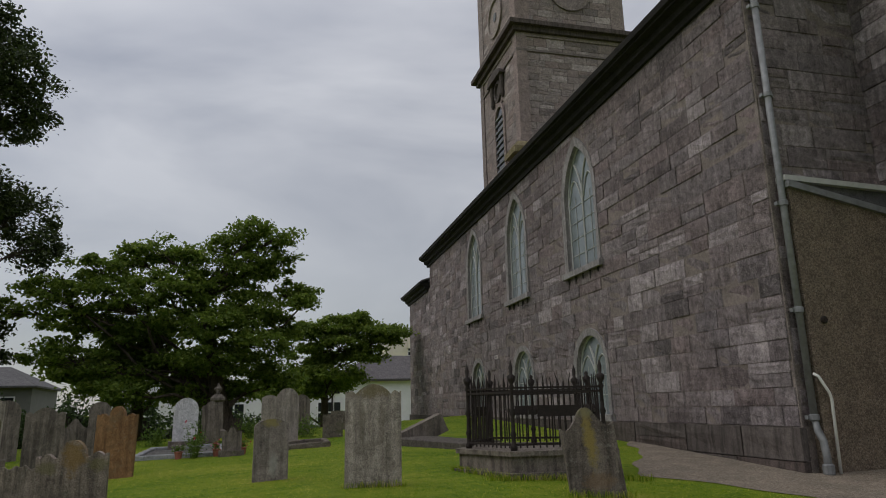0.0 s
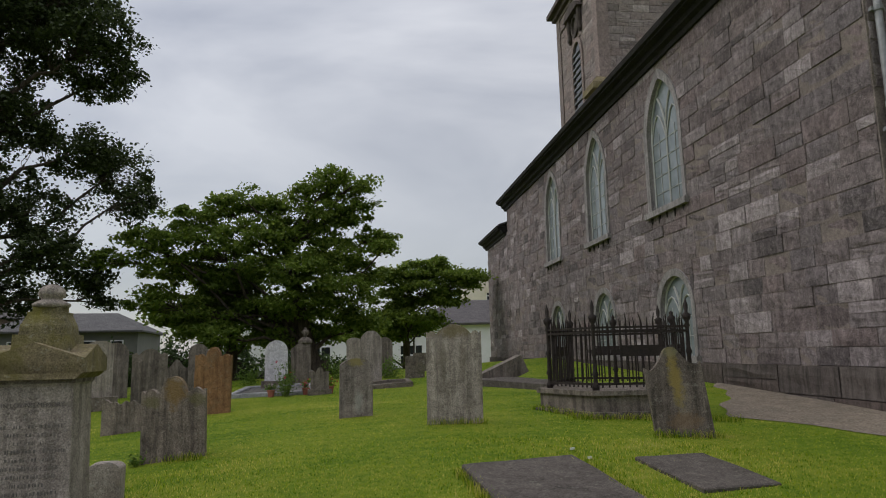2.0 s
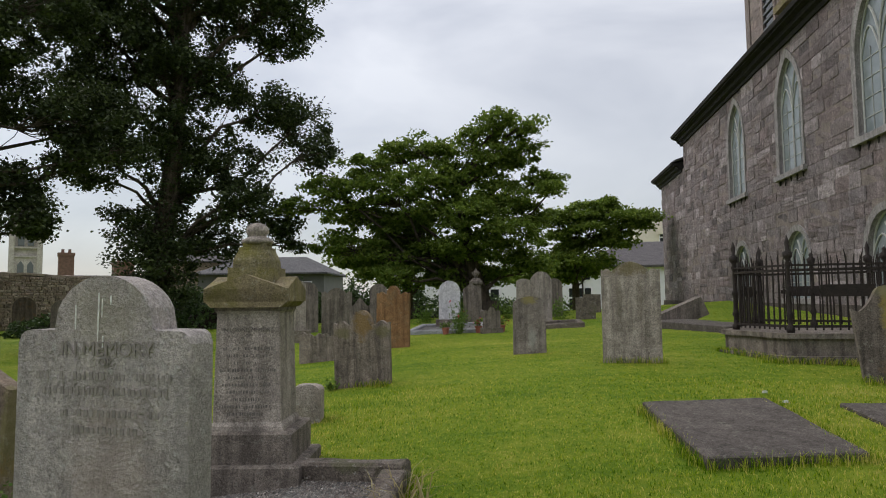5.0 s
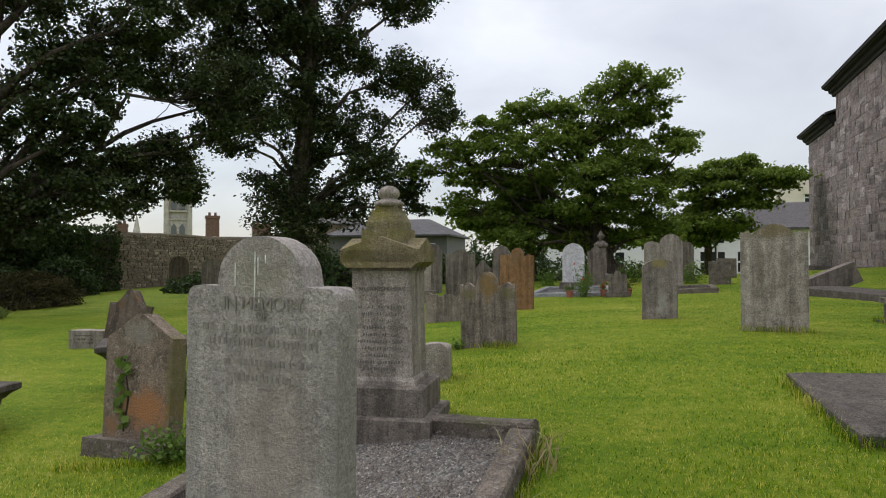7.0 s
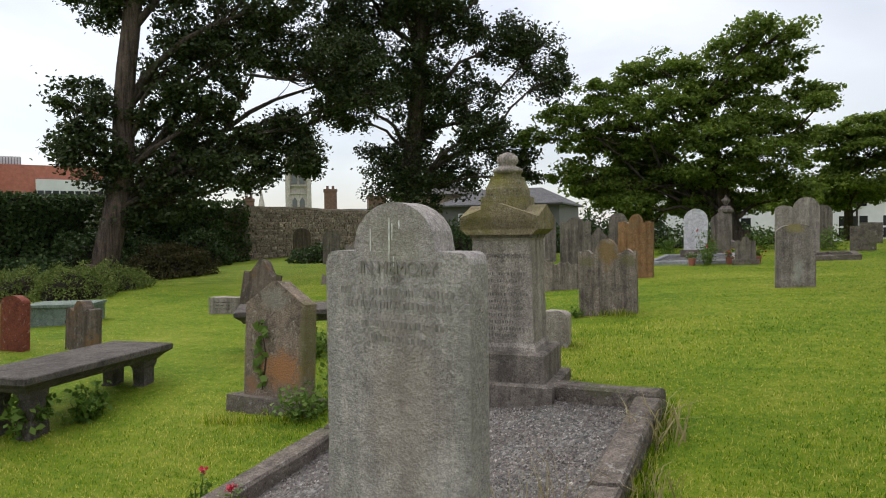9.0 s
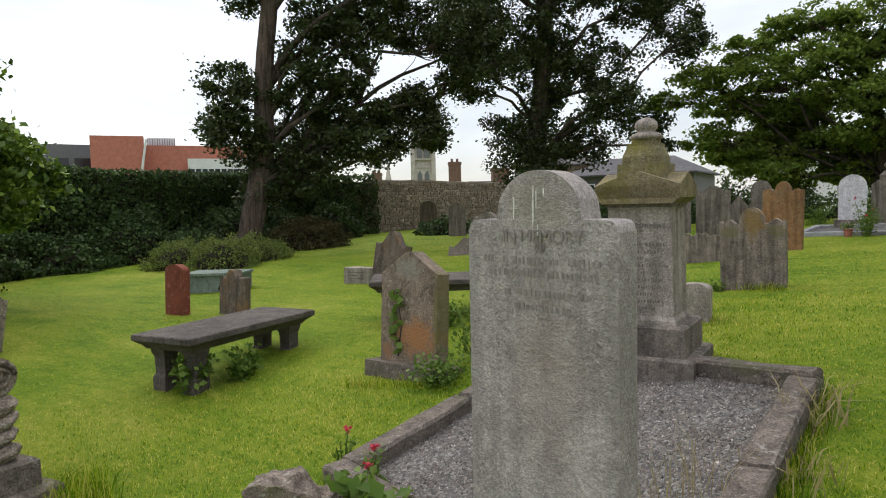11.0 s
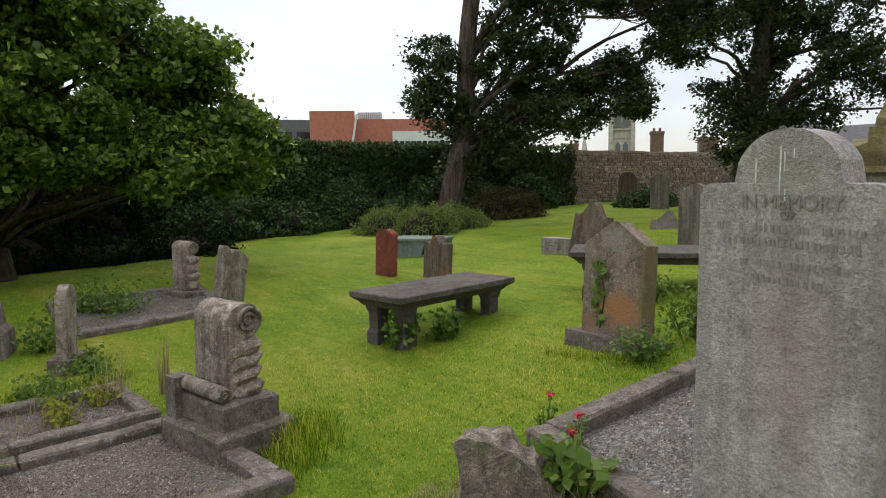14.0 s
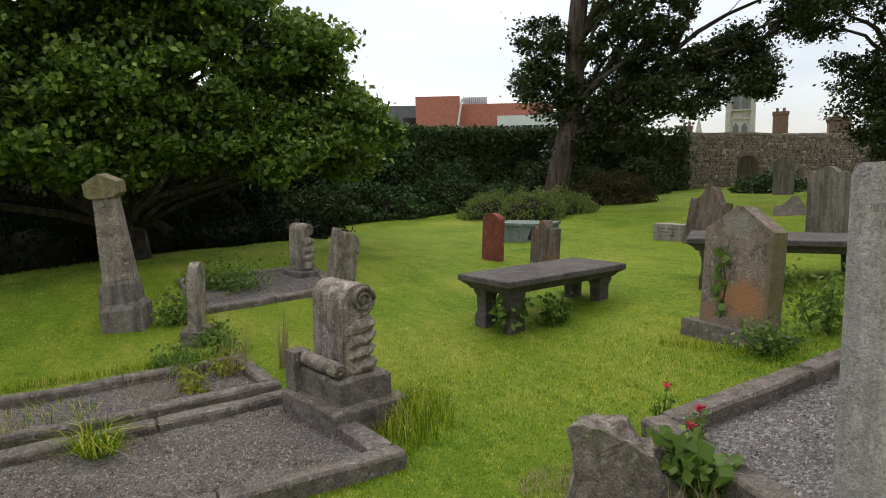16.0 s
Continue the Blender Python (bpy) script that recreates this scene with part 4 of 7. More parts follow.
    # clock rings of the upper stage
    for m, nm in ((pose(W / 2, -0.0, 19.35, 90), "clock_ring"), (pose(0.0, W / 2, 19.35, 0, -90, 0), "clock_ring")):
        bm = bmesh.new()
        lathe(bm, [(0.95, -0.05), (0.98, 0.10), (0.80, 0.12), (0.78, 0.03), (0.0001, 0.03)], 28)
        bmesh.ops.transform(bm, matrix=m, verts=bm.verts)
        ring = part(nm, bm, M["tower"], t, "blank round stone clock surround")
        bm = bmesh.new()
        lathe(bm, [(0.2, 0.03), (0.21, 0.07), (0.0001, 0.07)], 12)
        bmesh.ops.transform(bm, matrix=m, verts=bm.verts)
        part("boss", bm, M["darkclad"], ring)
    # stepped shoulder where the tower meets the roof
    bm = bmesh.new()
    frustum(bm, [(0.45, 0.45, 9.5), (0.45, 0.45, 11.2), (0.6, 0.6, 11.25), (0.6, 0.6, 11.5), (0.35, 0.35, 11.8)], -0.1, -0.35)
    part("shoulder_block", bm, M["mossy"], t, "moss-topped stone block")


church()
lean_to()
downpipe()
tower()

# ---- railed tomb ----
def railed_tomb():
    """Iron railing on a two-step stone plinth, cut off at its outer corners."""
    # outline in plan, clockwise from the far outer corner
    pts = [(2.62, 9.3), (2.98, 8.45), (4.2, 8.33), (4.45, 9.7), (3.3, 10.4)]
    z = 0.60
    tomb = thing("railed_tomb", "stone tomb plinth with a tall rusted iron railing", "railed tomb", 3.5, 9.2, z)
    off = Vector((3.5, 9.2))
    P = [Vector(p) - off for p in pts]

    def ring(grow):
        return [p + p.normalized() * grow for p in P]

    for z0, z1, g, nm in ((-0.3, 0.16, 0.22, "lower_plinth"), (0.16, 0.36, 0.14, "upper_plinth"), (0.36, 0.42, 0.19, "plinth_coping")):
        bm = bmesh.new()
        o = ring(g)
        a, b = [bm.verts.new((*p, z0)) for p in o], [bm.verts.new((*p, z1)) for p in o]
        bm.faces.new(a)
        bm.faces.new(b)
        for k in range(len(o)):
            bm.faces.new((a[k], a[(k + 1) % len(o)], b[(k + 1) % len(o)], b[k]))
        soften_edges(bm, 0.03)
        part(nm, bm, M["greydark"], tomb)
    top = 0.42
    for k in range(len(P)):
        p, q = P[k], P[(k + 1) % len(P)]
        L = (q - p).length
        d = (q - p) / L
        turn = math.degrees(math.atan2(d.y, d.x))
        for zz, hh in ((top + 0.06, 0.03), (top + 0.72, 0.03), (top + 0.78, 0.025)):
            bm = bmesh.new()
            box(bm, 0, L, -0.016, 0.016, zz, zz + hh, pose(p.x, p.y, 0, 0, 0, turn))
            part("rail", bm, M["iron"], tomb)
        n = max(4, round(L / 0.085))
        r = random.Random(k)
        for j in range(1, n):
            s = p + d * L * j / n
            tip = top + 0.92 + (0.06 if j % 2 else 0.0)
            bm = bmesh.new()
            tube(bm, [(s.x, s.y, top + 0.03), (s.x + r.uniform(-0.012, 0.012), s.y, tip - 0.1), (s.x + r.uniform(-0.02, 0.02), s.y, tip)], [0.011, 0.010, 0.003], 5)
            part("bar", bm, M["iron"], tomb)
        # a pierced name panel, left blank
        if L > 1.2:
            bm = bmesh.new()
            mid = p + d * L * 0.5
            box(bm, -0.28, 0.28, -0.02, 0.02, top + 0.42, top + 0.56, pose(mid.x, mid.y, 0, 0, 0, turn))
            box(bm, -0.40, 0.40, -0.014, 0.014, top + 0.46, top + 0.51, pose(mid.x, mid.y, 0, 0, 0, turn))
            part("panel", bm, M["iron"], tomb)
        posts = [p] + ([p + d * L * 0.5] if L > 1.3 else [])
        for i, s in enumerate(posts):
            bm = bmesh.new()
            e = 0.12 if i == 0 else 0.0
            lathe(bm, [(0.045, top), (0.05, top + 0.05), (0.03, top + 0.08), (0.026, top + 0.16), (0.045, top + 0.20), (0.028, top + 0.24), (0.024, top + 0.42), (0.042, top + 0.47), (0.024, top + 0.52), (0.022, top + 0.76), (0.04, top + 0.80), (0.022, top + 0.84), (0.05, top + 0.89), (0.058, top + 0.94), (0.02, top + 0.97), (0.03, top + 1.0 + e / 2), (0.004, top + 1.03 + e)], 9, s.x, s.y)
            part("post", bm, M["iron"], tomb, "turned post with urn finial", smooth=True)


railed_tomb()

# ---- gravestones ----
def top_round(u, w):
    return -w / 2 * (1 - math.sqrt(max(0, 1 - min(1, abs(u)) ** 2)))


def top_lowround(u, w):
    return -0.5 * w / 2 * (1 - math.sqrt(max(0, 1 - min(1, abs(u)) ** 2 * 0.98)))


def top_shoulder(u, w):
    a = abs(u)
    if a < 0.565:
        return -w / 2 * 0.565 * (1 - math.sqrt(max(0, 1 - (a / 0.565) ** 2)))
    k = max(0, (a - 0.86) / 0.14)
    return -w / 2 * 0.64 - 0.05 * (1 - math.sqrt(max(0, 1 - k * k)))


def top_scallop(u, w):
    a = abs(u)
    if a < 0.62:
        return -0.17 * w * (a / 0.62) ** 2
    if a < 0.66:
        return -0.185 * w
    if a < 0.93:
        return -0.12 * w - 0.05 * w * ((a - 0.795) / 0.135) ** 2
    return -0.135 * w


def top_bell(u, w):
    a = abs(u)
    if a < 0.3:
        return -0.12 * w * (a / 0.3) ** 2.5
    if a < 0.85:
        return -w * (0.12 + 0.26 * math.sin((a - 0.3) / 0.55 * math.pi / 2))
    return -w * (0.38 - 0.06 * (a - 0.85) / 0.15)


def top_cusped(u, w):
    a = abs(u)
    if a < 0.36:
        return -0.16 * w * (a / 0.36) ** 2.5
    if a < 0.5:
        return -0.26 * w
    if a < 0.9:
        return -0.26 * w + 0.07 * w * math.sin((a - 0.5) / 0.4 * math.pi)
    return -0.22 * w


def top_gable(u, w):
    return -0.36 * w * max(0, abs(u) - 0.08)


def top_flat(u, w):
    return -0.01 * w * abs(u)


def top_broken(u, w):
    return -0.10 * w * (0.5 + 0.5 * math.sin(u * 9)) - 0.08 * w * (u + 1) - 0.05 * w * math.sin(u * 23)


def slab_outline(w, h, top, n=56, sunk=0.25):
    pts = [(-w / 2, -sunk)]
    for k in range(n + 1):
        u = -1 + 2 * k / n
        pts.append((u * w / 2, h + top(u, w)))
    return pts + [(w / 2, -sunk)]


def headstone(x, y, w, h, top, material, label, rz=0.0, th=0.11, rx=0.0, ry=0.0, name="headstone", wear=0.006, base=None, z=None, rows=(), letter="letter"):
    ob = thing(name, label, "gravestone", x, y, z, rz, rx, ry, group="gravestones in the churchyard")
    bm = bmesh.new()
    lift = base[2] if base else 0.0
    prism(bm, slab_outline(w, h - lift, top, sunk=0.02 if base else 0.25), -th / 2, th / 2)
    soften_edges(bm, 0.014, 2, 0.9)
    worn(bm, wear, 6, x)
    bmesh.ops.translate(bm, vec=(0, 0, lift), verts=bm.verts)
    s = part("slab", bm, M[material], ob)
    if base:
        bw, bd, bh = base
        bm = bmesh.new()
        box(bm, -bw / 2, bw / 2, -bd / 2, bd / 2, -0.2, bh)
        soften_edges(bm, 0.02)
        worn(bm, 0.006, 5, y)
        part("plinth", bm, M["kerb"], ob)
    if rows:
        bars(s, rows, -th / 2 - 0.001, M[letter], int(abs(x * 100)))
    return ob


BIG = (-1.4325, 2.2135)
# tall round-headed stone with shoulders, nearest the camera
big = headstone(*BIG, 0.655, 1.695, lambda u, w: 0.84 * top_shoulder(u, w), "bigstone", "tall grey speckled gravestone with a round head and shoulders", rz=-7, th=0.125, ry=0.4, z=-0.13, wear=0.004,
                rows=[(0.0, 1.359, 0.50), (0.02, 1.312, 0.49), (0.03, 1.2425, 0.36), (0.02, 1.19, 0.25)], letter="letterfaint")
for dx, z0, z1, dw in ((-0.016, 1.47, 1.64, 0.0022), (-0.104, 1.52, 1.60, 0.002), (0.004, 1.455, 1.50, 0.0016), (-0.002, 1.56, 1.62, 0.0014), (0.03, 1.60, 1.63, 0.0016)):
    bm = bmesh.new()
    prism(bm, [(dx - dw * 0.3, z0), (dx + dw * 0.4, z0), (dx + dw * 1.6, z1 - 0.02), (dx + dw, z1), (dx - dw * 0.6, z1)], -0.0655, -0.061)
    part("dropping_streak", bm, M["dropping"], big.children[0], "white bird-dropping streak")
lettering("IN MEMORY", 0.066, M["letterbig"], big.children[0], 0.02, -0.066, 1.437, "worn cut capitals")
lettering("OF", 0.038, M["letterfaint"], big.children[0], 0.016, -0.066, 1.404)

headstone(1.155, 8.38, 0.68, 1.20, top_scallop, "mosshead", "broad grey gravestone with a scalloped top and brown moss", rz=-9, th=0.13)
headstone(-0.06, 9.72, 0.46, 0.80, top_lowround, "greyhead", "small dark grey gravestone with yellow lichen on its head", rz=4, th=0.12, ry=0.5)
headstone(0.27, 18.1, 0.56, 1.42, top_round, "grey", "tall plain grey round-topped gravestone", rz=2, th=0.14)
headstone(-2.0, 7.86, 0.66, 0.88, top_cusped, "brownhead", "weathered brown-grey gravestone with a cusped top", rz=4, th=0.12, ry=-1.2)
headstone(-3.42, 11.1, 0.95, 0.48, lambda u, w: 0.35 * top_broken(u, w), "brownhead", "broken stump of a brown gravestone", rz=16, th=0.13)
headstone(-2.72, 13.1, 0.66, 1.22, top_cusped, "brown", "rust-brown sandstone gravestone with a cusped top", rz=-4, th=0.12, ry=0.8)
headstone(-2.35, 19.5, 0.62, 1.32, top_round, "marble", "white marble round-topped gravestone on a plinth", rz=6, th=0.12, base=(0.8, 0.4, 0.2))
headstone(3.47, 7.12, 0.60, 0.95, top_bell, "streakstone", "leaning dark gravestone with a yellow lichen streak", rz=-16, th=0.14, ry=-6.5, rx=-3)
headstone(-5.0, 17.0, 0.78, 1.30, top_scallop, "greydark", "broad grey gravestone with a scalloped top beside others", rz=16, th=0.12)
headstone(-5.85, 16.2, 0.55, 1.55, top_lowround, "grey", "tall pale grey gravestone on a stepped base", rz=18, th=0.14, base=(0.8, 0.45, 0.3))
headstone(-5.0, 19.4, 0.60, 0.95, top_bell, "greydark", "dark bell-topped gravestone among others", rz=14, th=0.1)
headstone(-4.35, 19.0, 0.5, 1.35, top_round, "greydark", "tall dark round-headed gravestone", rz=12, th=0.1)
headstone(-6.6, 19.4, 0.62, 1.5, top_round, "greydark", "dark round-headed gravestone near the trees", rz=20, th=0.1)
headstone(-7.6, 20.5, 0.7, 1.35, top_gable, "grey", "grey gabled gravestone near the trees", rz=20, th=0.1)
headstone(-1.75, 20.0, 0.5, 1.2, top_gable, "greydark", "dark gravestone behind a white one", rz=6, th=0.12)
headstone(-0.95, 16.2, 0.42, 0.62, top_cusped, "greydark", "small dark gravestone by planted flowers", rz=4, th=0.12, base=(0.55, 0.3, 0.12))
headstone(-0.2, 20.6, 0.45, 1.25, top_lowround, "grey", "pale grey gravestone behind taller ones", rz=2, th=0.12)
headstone(0.75, 21.5, 0.5, 1.2, top_round, "greydark", "dark gravestone behind taller ones", rz=0, th=0.12)
headstone(1.55, 19.6, 0.55, 0.62, top_flat, "kerb", "low square pale stone with a dark plaque", rz=-3, th=0.3)
headstone(2.0, 22.5, 0.55, 0.6, top_flat, "kerb", "low square pale stone by the church path", rz=-4, th=0.3)
headstone(-2.18, 6.4, 0.27, 0.36, top_lowround, "granite", "squat rounded footstone spotted with lichen", rz=10, th=0.2, wear=0.02)
# stones towards the boundary wall
headstone(-8.4, 8.95, 0.74, 0.98, top_bell, "brownmix", "leaning brown gravestone with a rounded top", rz=0, th=0.17, ry=5, rx=-8)
headstone(-7.63, 11.05, 0.68, 1.14, top_scallop, "greydark", "grey round-headed gravestone with mossy edges", rz=0, th=0.14, ry=1)
headstone(-9.3, 9.15, 0.62, 0.30, top_flat, "grey", "low grey rectangular memorial block", rz=8, th=0.25, rows=[(0, 0.2, 0.36), (0, 0.14, 0.3), (0, 0.08, 0.34)])
headstone(-9.88, 5.68, 0.46, 0.78, top_lowround, "red", "narrow red granite gravestone, sunk and flaking", rz=4, th=0.12, rx=-2)
headstone(-8.92, 6.05, 0.56, 0.68, top_cusped, "brownmix", "small brown-grey gravestone with a broken shoulder", rz=0, th=0.16, rx=-3)
headstone(-19.3, 23.6, 0.78, 1.38, top_round, "brownmix", "dark round-headed gravestone near the boundary wall", rz=38, th=0.14)
headstone(-15.3, 20.4, 0.66, 1.25, top_round, "greydark", "dark narrow gravestone near the boundary wall", rz=36, th=0.14)
headstone(-10.3, 13.9, 0.8, 0.42, top_bell, "kerb", "low pale leaning slab", rz=36, th=0.3, rx=-20, ry=8)
headstone(-7.9, 0.74, 0.34, 0.86, top_round, "scroll", "small narrow round-topped gravestone on a base", rz=158, th=0.10, rx=2, base=(0.46, 0.24, 0.14))
headstone(-9.55, 2.9, 0.46, 0.78, top_broken, "scroll", "leaning broken grey slab", rz=118, th=0.16, ry=9, rx=4, wear=0.02)
headstone(-9.3, -0.12, 0.16, 0.44, top_round, "scroll", "low round-topped stone beside a pillar", rz=80, th=0.10)


def leaning_gable_stone():
    ob = headstone(-4.24, 4.72, 0.72, 1.14, lambda u, w: 0.85 * top_gable(u, w), "leanstone", "leaning gabled sandstone gravestone with ivy and a flaked orange foot", rz=-4, th=0.16, rx=-4.5, ry=-1.0, base=(0.98, 0.34, 0.10))
    at = [(-0.12 + 0.05 * math.sin(k * 0.7) + rng.normal() * 0.03, -0.09 - rng.random() * 0.03, 0.2 + 0.6 * k / 26) for k in range(26)]
    iv = leaf_mesh("ivy_sprig", np.array(at), 0.09, M["weed"], ob, "trailing green ivy sprig", flat=0.1, aspect=0.85)
    bm = bmesh.new()
    tube(bm, [(-0.12, -0.085, 0.16), (-0.08, -0.085, 0.45), (-0.15, -0.085, 0.75), (0.02, -0.085, 0.86)], [0.008, 0.007, 0.005, 0.003], 5)
    part("ivy_stem", bm, M["bark"], ob)


leaning_gable_stone()


def pedestal_monument():
    """Square tapering die on three steps, pedimented cap, stepped top and ball finial."""
    m = thing("monument", "grey limestone pedestal monument with a mossy pedimented cap and finial", "monument", -2.12, 5.03, -0.08, rz=6)
    for w, z0, z1, nm in ((0.485, -0.2, 0.17, "bottom_step"), (0.415, 0.17, 0.40, "middle_step"), (0.345, 0.40, 0.62, "top_step")):
        bm = bmesh.new()
        frustum(bm, [(w, w * 0.9, z0), (w, w * 0.9, z1 - 0.015), (w - 0.015, w * 0.9 - 0.015, z1)])
        soften_edges(bm, 0.01)
        part(nm, bm, M["greydark"], m)
    bm = bmesh.new()
    frustum(bm, [(0.268, 0.248, 0.62), (0.266, 0.246, 0.65), (0.247, 0.229, 0.68), (0.23, 0.212, 1.46), (0.238, 0.222, 1.48)])
    soften_edges(bm, 0.01)
    die = part("die", bm, M["grey"], m, "tapering inscribed shaft")
    for k in range(12):
        z = 1.30 - k * 0.052
        y = -(0.23 - (z - 0.70) / 0.76 * 0.018) - 0.001
        if k == 0:
            lettering("IN LOVING MEMORY", 0.040, M["letterbar"], die, 0, y - 0.002, z + 0.03, "cut capitals", rx=88.5)
            lettering("OF", 0.034, M["letterbar"], die, 0, y - 0.002, z - 0.014, rx=88.5)
        elif k > 1:
            bars(die, [(0, z, (0.40, 0.28, 0.36, 0.3, 0.2)[k % 5])], y - 0.001, M["letterbar"], 40 + k, 0.022)
    bm = bmesh.new()
    prism(bm, [(-0.255, 1.505), (0.255, 1.505), (0.30, 1.545), (0.305, 1.64), (0.0, 1.745), (-0.305, 1.64), (-0.30, 1.545)], -0.28, 0.28)
    soften_edges(bm, 0.006)
    part("cap", bm, M["mossy"], m, "mossy pedimented cap")
    bm = bmesh.new()
    prism(bm, [(-0.28, 1.545), (0.28, 1.545), (0.28, 1.64), (0.0, 1.735), (-0.28, 1.64)], -0.308, 0.308)
    bmesh.ops.transform(bm, matrix=pose(0, 0, 0, 0, 0, 90), verts=bm.verts)
    part("cross_gable", bm, M["mossy"], m)
    # The darker stone of this band paints the soffit's shade line.
    bm = bmesh.new()
    frustum(bm, [(0.245, 0.225, 1.478), (0.245, 0.225, 1.507)])
    part("neck_mould", bm, M["greydark"], m, "mould under the cap, in darker stone for the soffit's shade")
    for levels, nm in (([(0.178, 0.168, 1.66), (0.172, 0.162, 1.80)], "lower_block"), ([(0.146, 0.136, 1.80), (0.142, 0.132, 1.86), (0.112, 0.104, 1.935), (0.112, 0.104, 1.955)], "upper_block"), ([(0.088, 0.082, 1.955), (0.088, 0.082, 1.99)], "top_block")):
        bm = bmesh.new()
        frustum(bm, levels)
        soften_edges(bm, 0.006)
        worn(bm, 0.003, 12, 2)
        part(nm, bm, M["mossblock"], m, "yellow-mossed stepped block")
    bm = bmesh.new()
    lathe(bm, [(0.105, 1.985), (0.118, 2.0), (0.118, 2.015), (0.09, 2.03), (0.066, 2.042), (0.066, 2.052), (0.082, 2.068), (0.086, 2.09), (0.078, 2.115), (0.055, 2.138), (0.02, 2.15)], 18)
    part("finial", bm, M["grey"], m, smooth=True)


pedestal_monument()


def ledger(x, y, w, l, h, rz, material, label):
    ob = thing("ledger_slab", label, "grave slab", x, y, None, rz, group="flat grave slabs")
    bm = bmesh.new()
    frustum(bm, [(w / 2, l / 2, -0.15), (w / 2, l / 2, h - 0.01), (w / 2 - 0.012, l / 2 - 0.012, h)])
    bmesh.ops.subdivide_edges(bm, edges=list(bm.edges), cuts=5, use_grid_fill=True)
    worn(bm, 0.01, 2.5, x)
    dz = gz(x, y + l / 2) - gz(x, y - l / 2)
    bmesh.ops.transform(bm, matrix=pose(0, 0, 0, math.degrees(math.atan2(dz, l)), math.degrees(math.atan2(gz(x - w / 2, y) - gz(x + w / 2, y), w)), 0), verts=bm.verts)
    part("slab", bm, M[material], ob)


ledger(1.50, 5.48, 1.06, 1.36, 0.065, 8, "tablestone", "raised dark grey ledger slab flecked with lichen lying in the grass")
ledger(2.92, 5.72, 0.72, 1.0, 0.028, 8, "tablestone", "sunken mossy ledger slab half covered by grass")


def table_tomb(x, y, rz, l, w, h, label, tilt=0.0):
    ob = thing("table_tomb", label, "table tomb", x, y, None, rz, 0, tilt, group="table tombs")
    bm = bmesh.new()
    frustum(bm, [(l / 2 - 0.10, w / 2 - 0.10, h - 0.15), (l / 2 - 0.07, w / 2 - 0.07, h - 0.11), (l / 2 - 0.015, w / 2 - 0.015, h - 0.07), (l / 2, w / 2, h - 0.06), (l / 2, w / 2, h - 0.01), (l / 2 - 0.01, w / 2 - 0.01, h)])
    worn(bm, 0.006, 4, x)
    part("tabletop", bm, M["tablestone"], ob, "moulded dark stone top")
    for sx in (-1, 1):
        for sy in (-1, 1):
            bm = bmesh.new()
            frustum(bm, [(0.10, 0.085, -0.2), (0.10, 0.085, 0.05), (0.075, 0.068, 0.09), (0.082, 0.072, h - 0.24), (0.10, 0.09, h - 0.20), (0.105, 0.095, h - 0.15)], sx * (l / 2 - 0.24), sy * (w / 2 - 0.20))
            soften_edges(bm, 0.012)
            part("leg", bm, M["tablestone"], ob)


table_tomb(-6.46, 4.30, 101, 1.88, 0.80, 0.50, "low dark stone table tomb on four stubby legs with weeds beneath")
table_tomb(-5.35, 6.75, 40, 1.95, 0.95, 0.50, "dark stone table tomb half hidden behind a gravestone")
ledger(3.45, 14.2, 0.85, 2.7, 0.14, 21, "tablestone", "low dark ledger tomb by the church wall")
headstone(2.75, 15.75, 0.42, 1.15, top_flat, "greydark", "broken slab propped aslant by the church wall", rz=0, th=0.5, ry=66)


def tapered_pillar():
    ob = thing("pillar_monument", "leaning tapered stone pillar with a gabled cap", "monument", -8.84, 0.1, None, 72, 1.0, -5.0)
    bm = bmesh.new()
    frustum(bm, [(0.225, 0.225, -0.25), (0.225, 0.225, 0.24), (0.20, 0.20, 0.28), (0.175, 0.175, 0.31), (0.17, 0.17, 0.53), (0.15, 0.15, 0.58)])
    soften_edges(bm, 0.015)
    part("base", bm, M["greydark"], ob)
    bm = bmesh.new()
    frustum(bm, [(0.155, 0.155, 0.58), (0.115, 0.115, 1.50), (0.125, 0.125, 1.54)])
    soften_edges(bm, 0.01)
    part("shaft", bm, M["scroll"], ob)
    bm = bmesh.new()
    prism(bm, [(-0.13, 1.52), (0.13, 1.52), (0.175, 1.56), (0.18, 1.69), (0.0, 1.79), (-0.18, 1.69), (-0.175, 1.56)], -0.165, 0.165)
    soften_edges(bm, 0.012)
    part("cap", bm, M["mossy"], ob, "gabled cap stone")


tapered_pillar()


def spiral(cx, cz, r0, turns, width, n=40):
    """Strip points of a volute."""
    pts = []
    for k in range(n + 1):
        a = 2 * math.pi * turns * k / n
        r = r0 * (1 - 0.8 * k / n)
        pts.append((cx + r * math.cos(a), cz + r * math.sin(a)))
    return pts


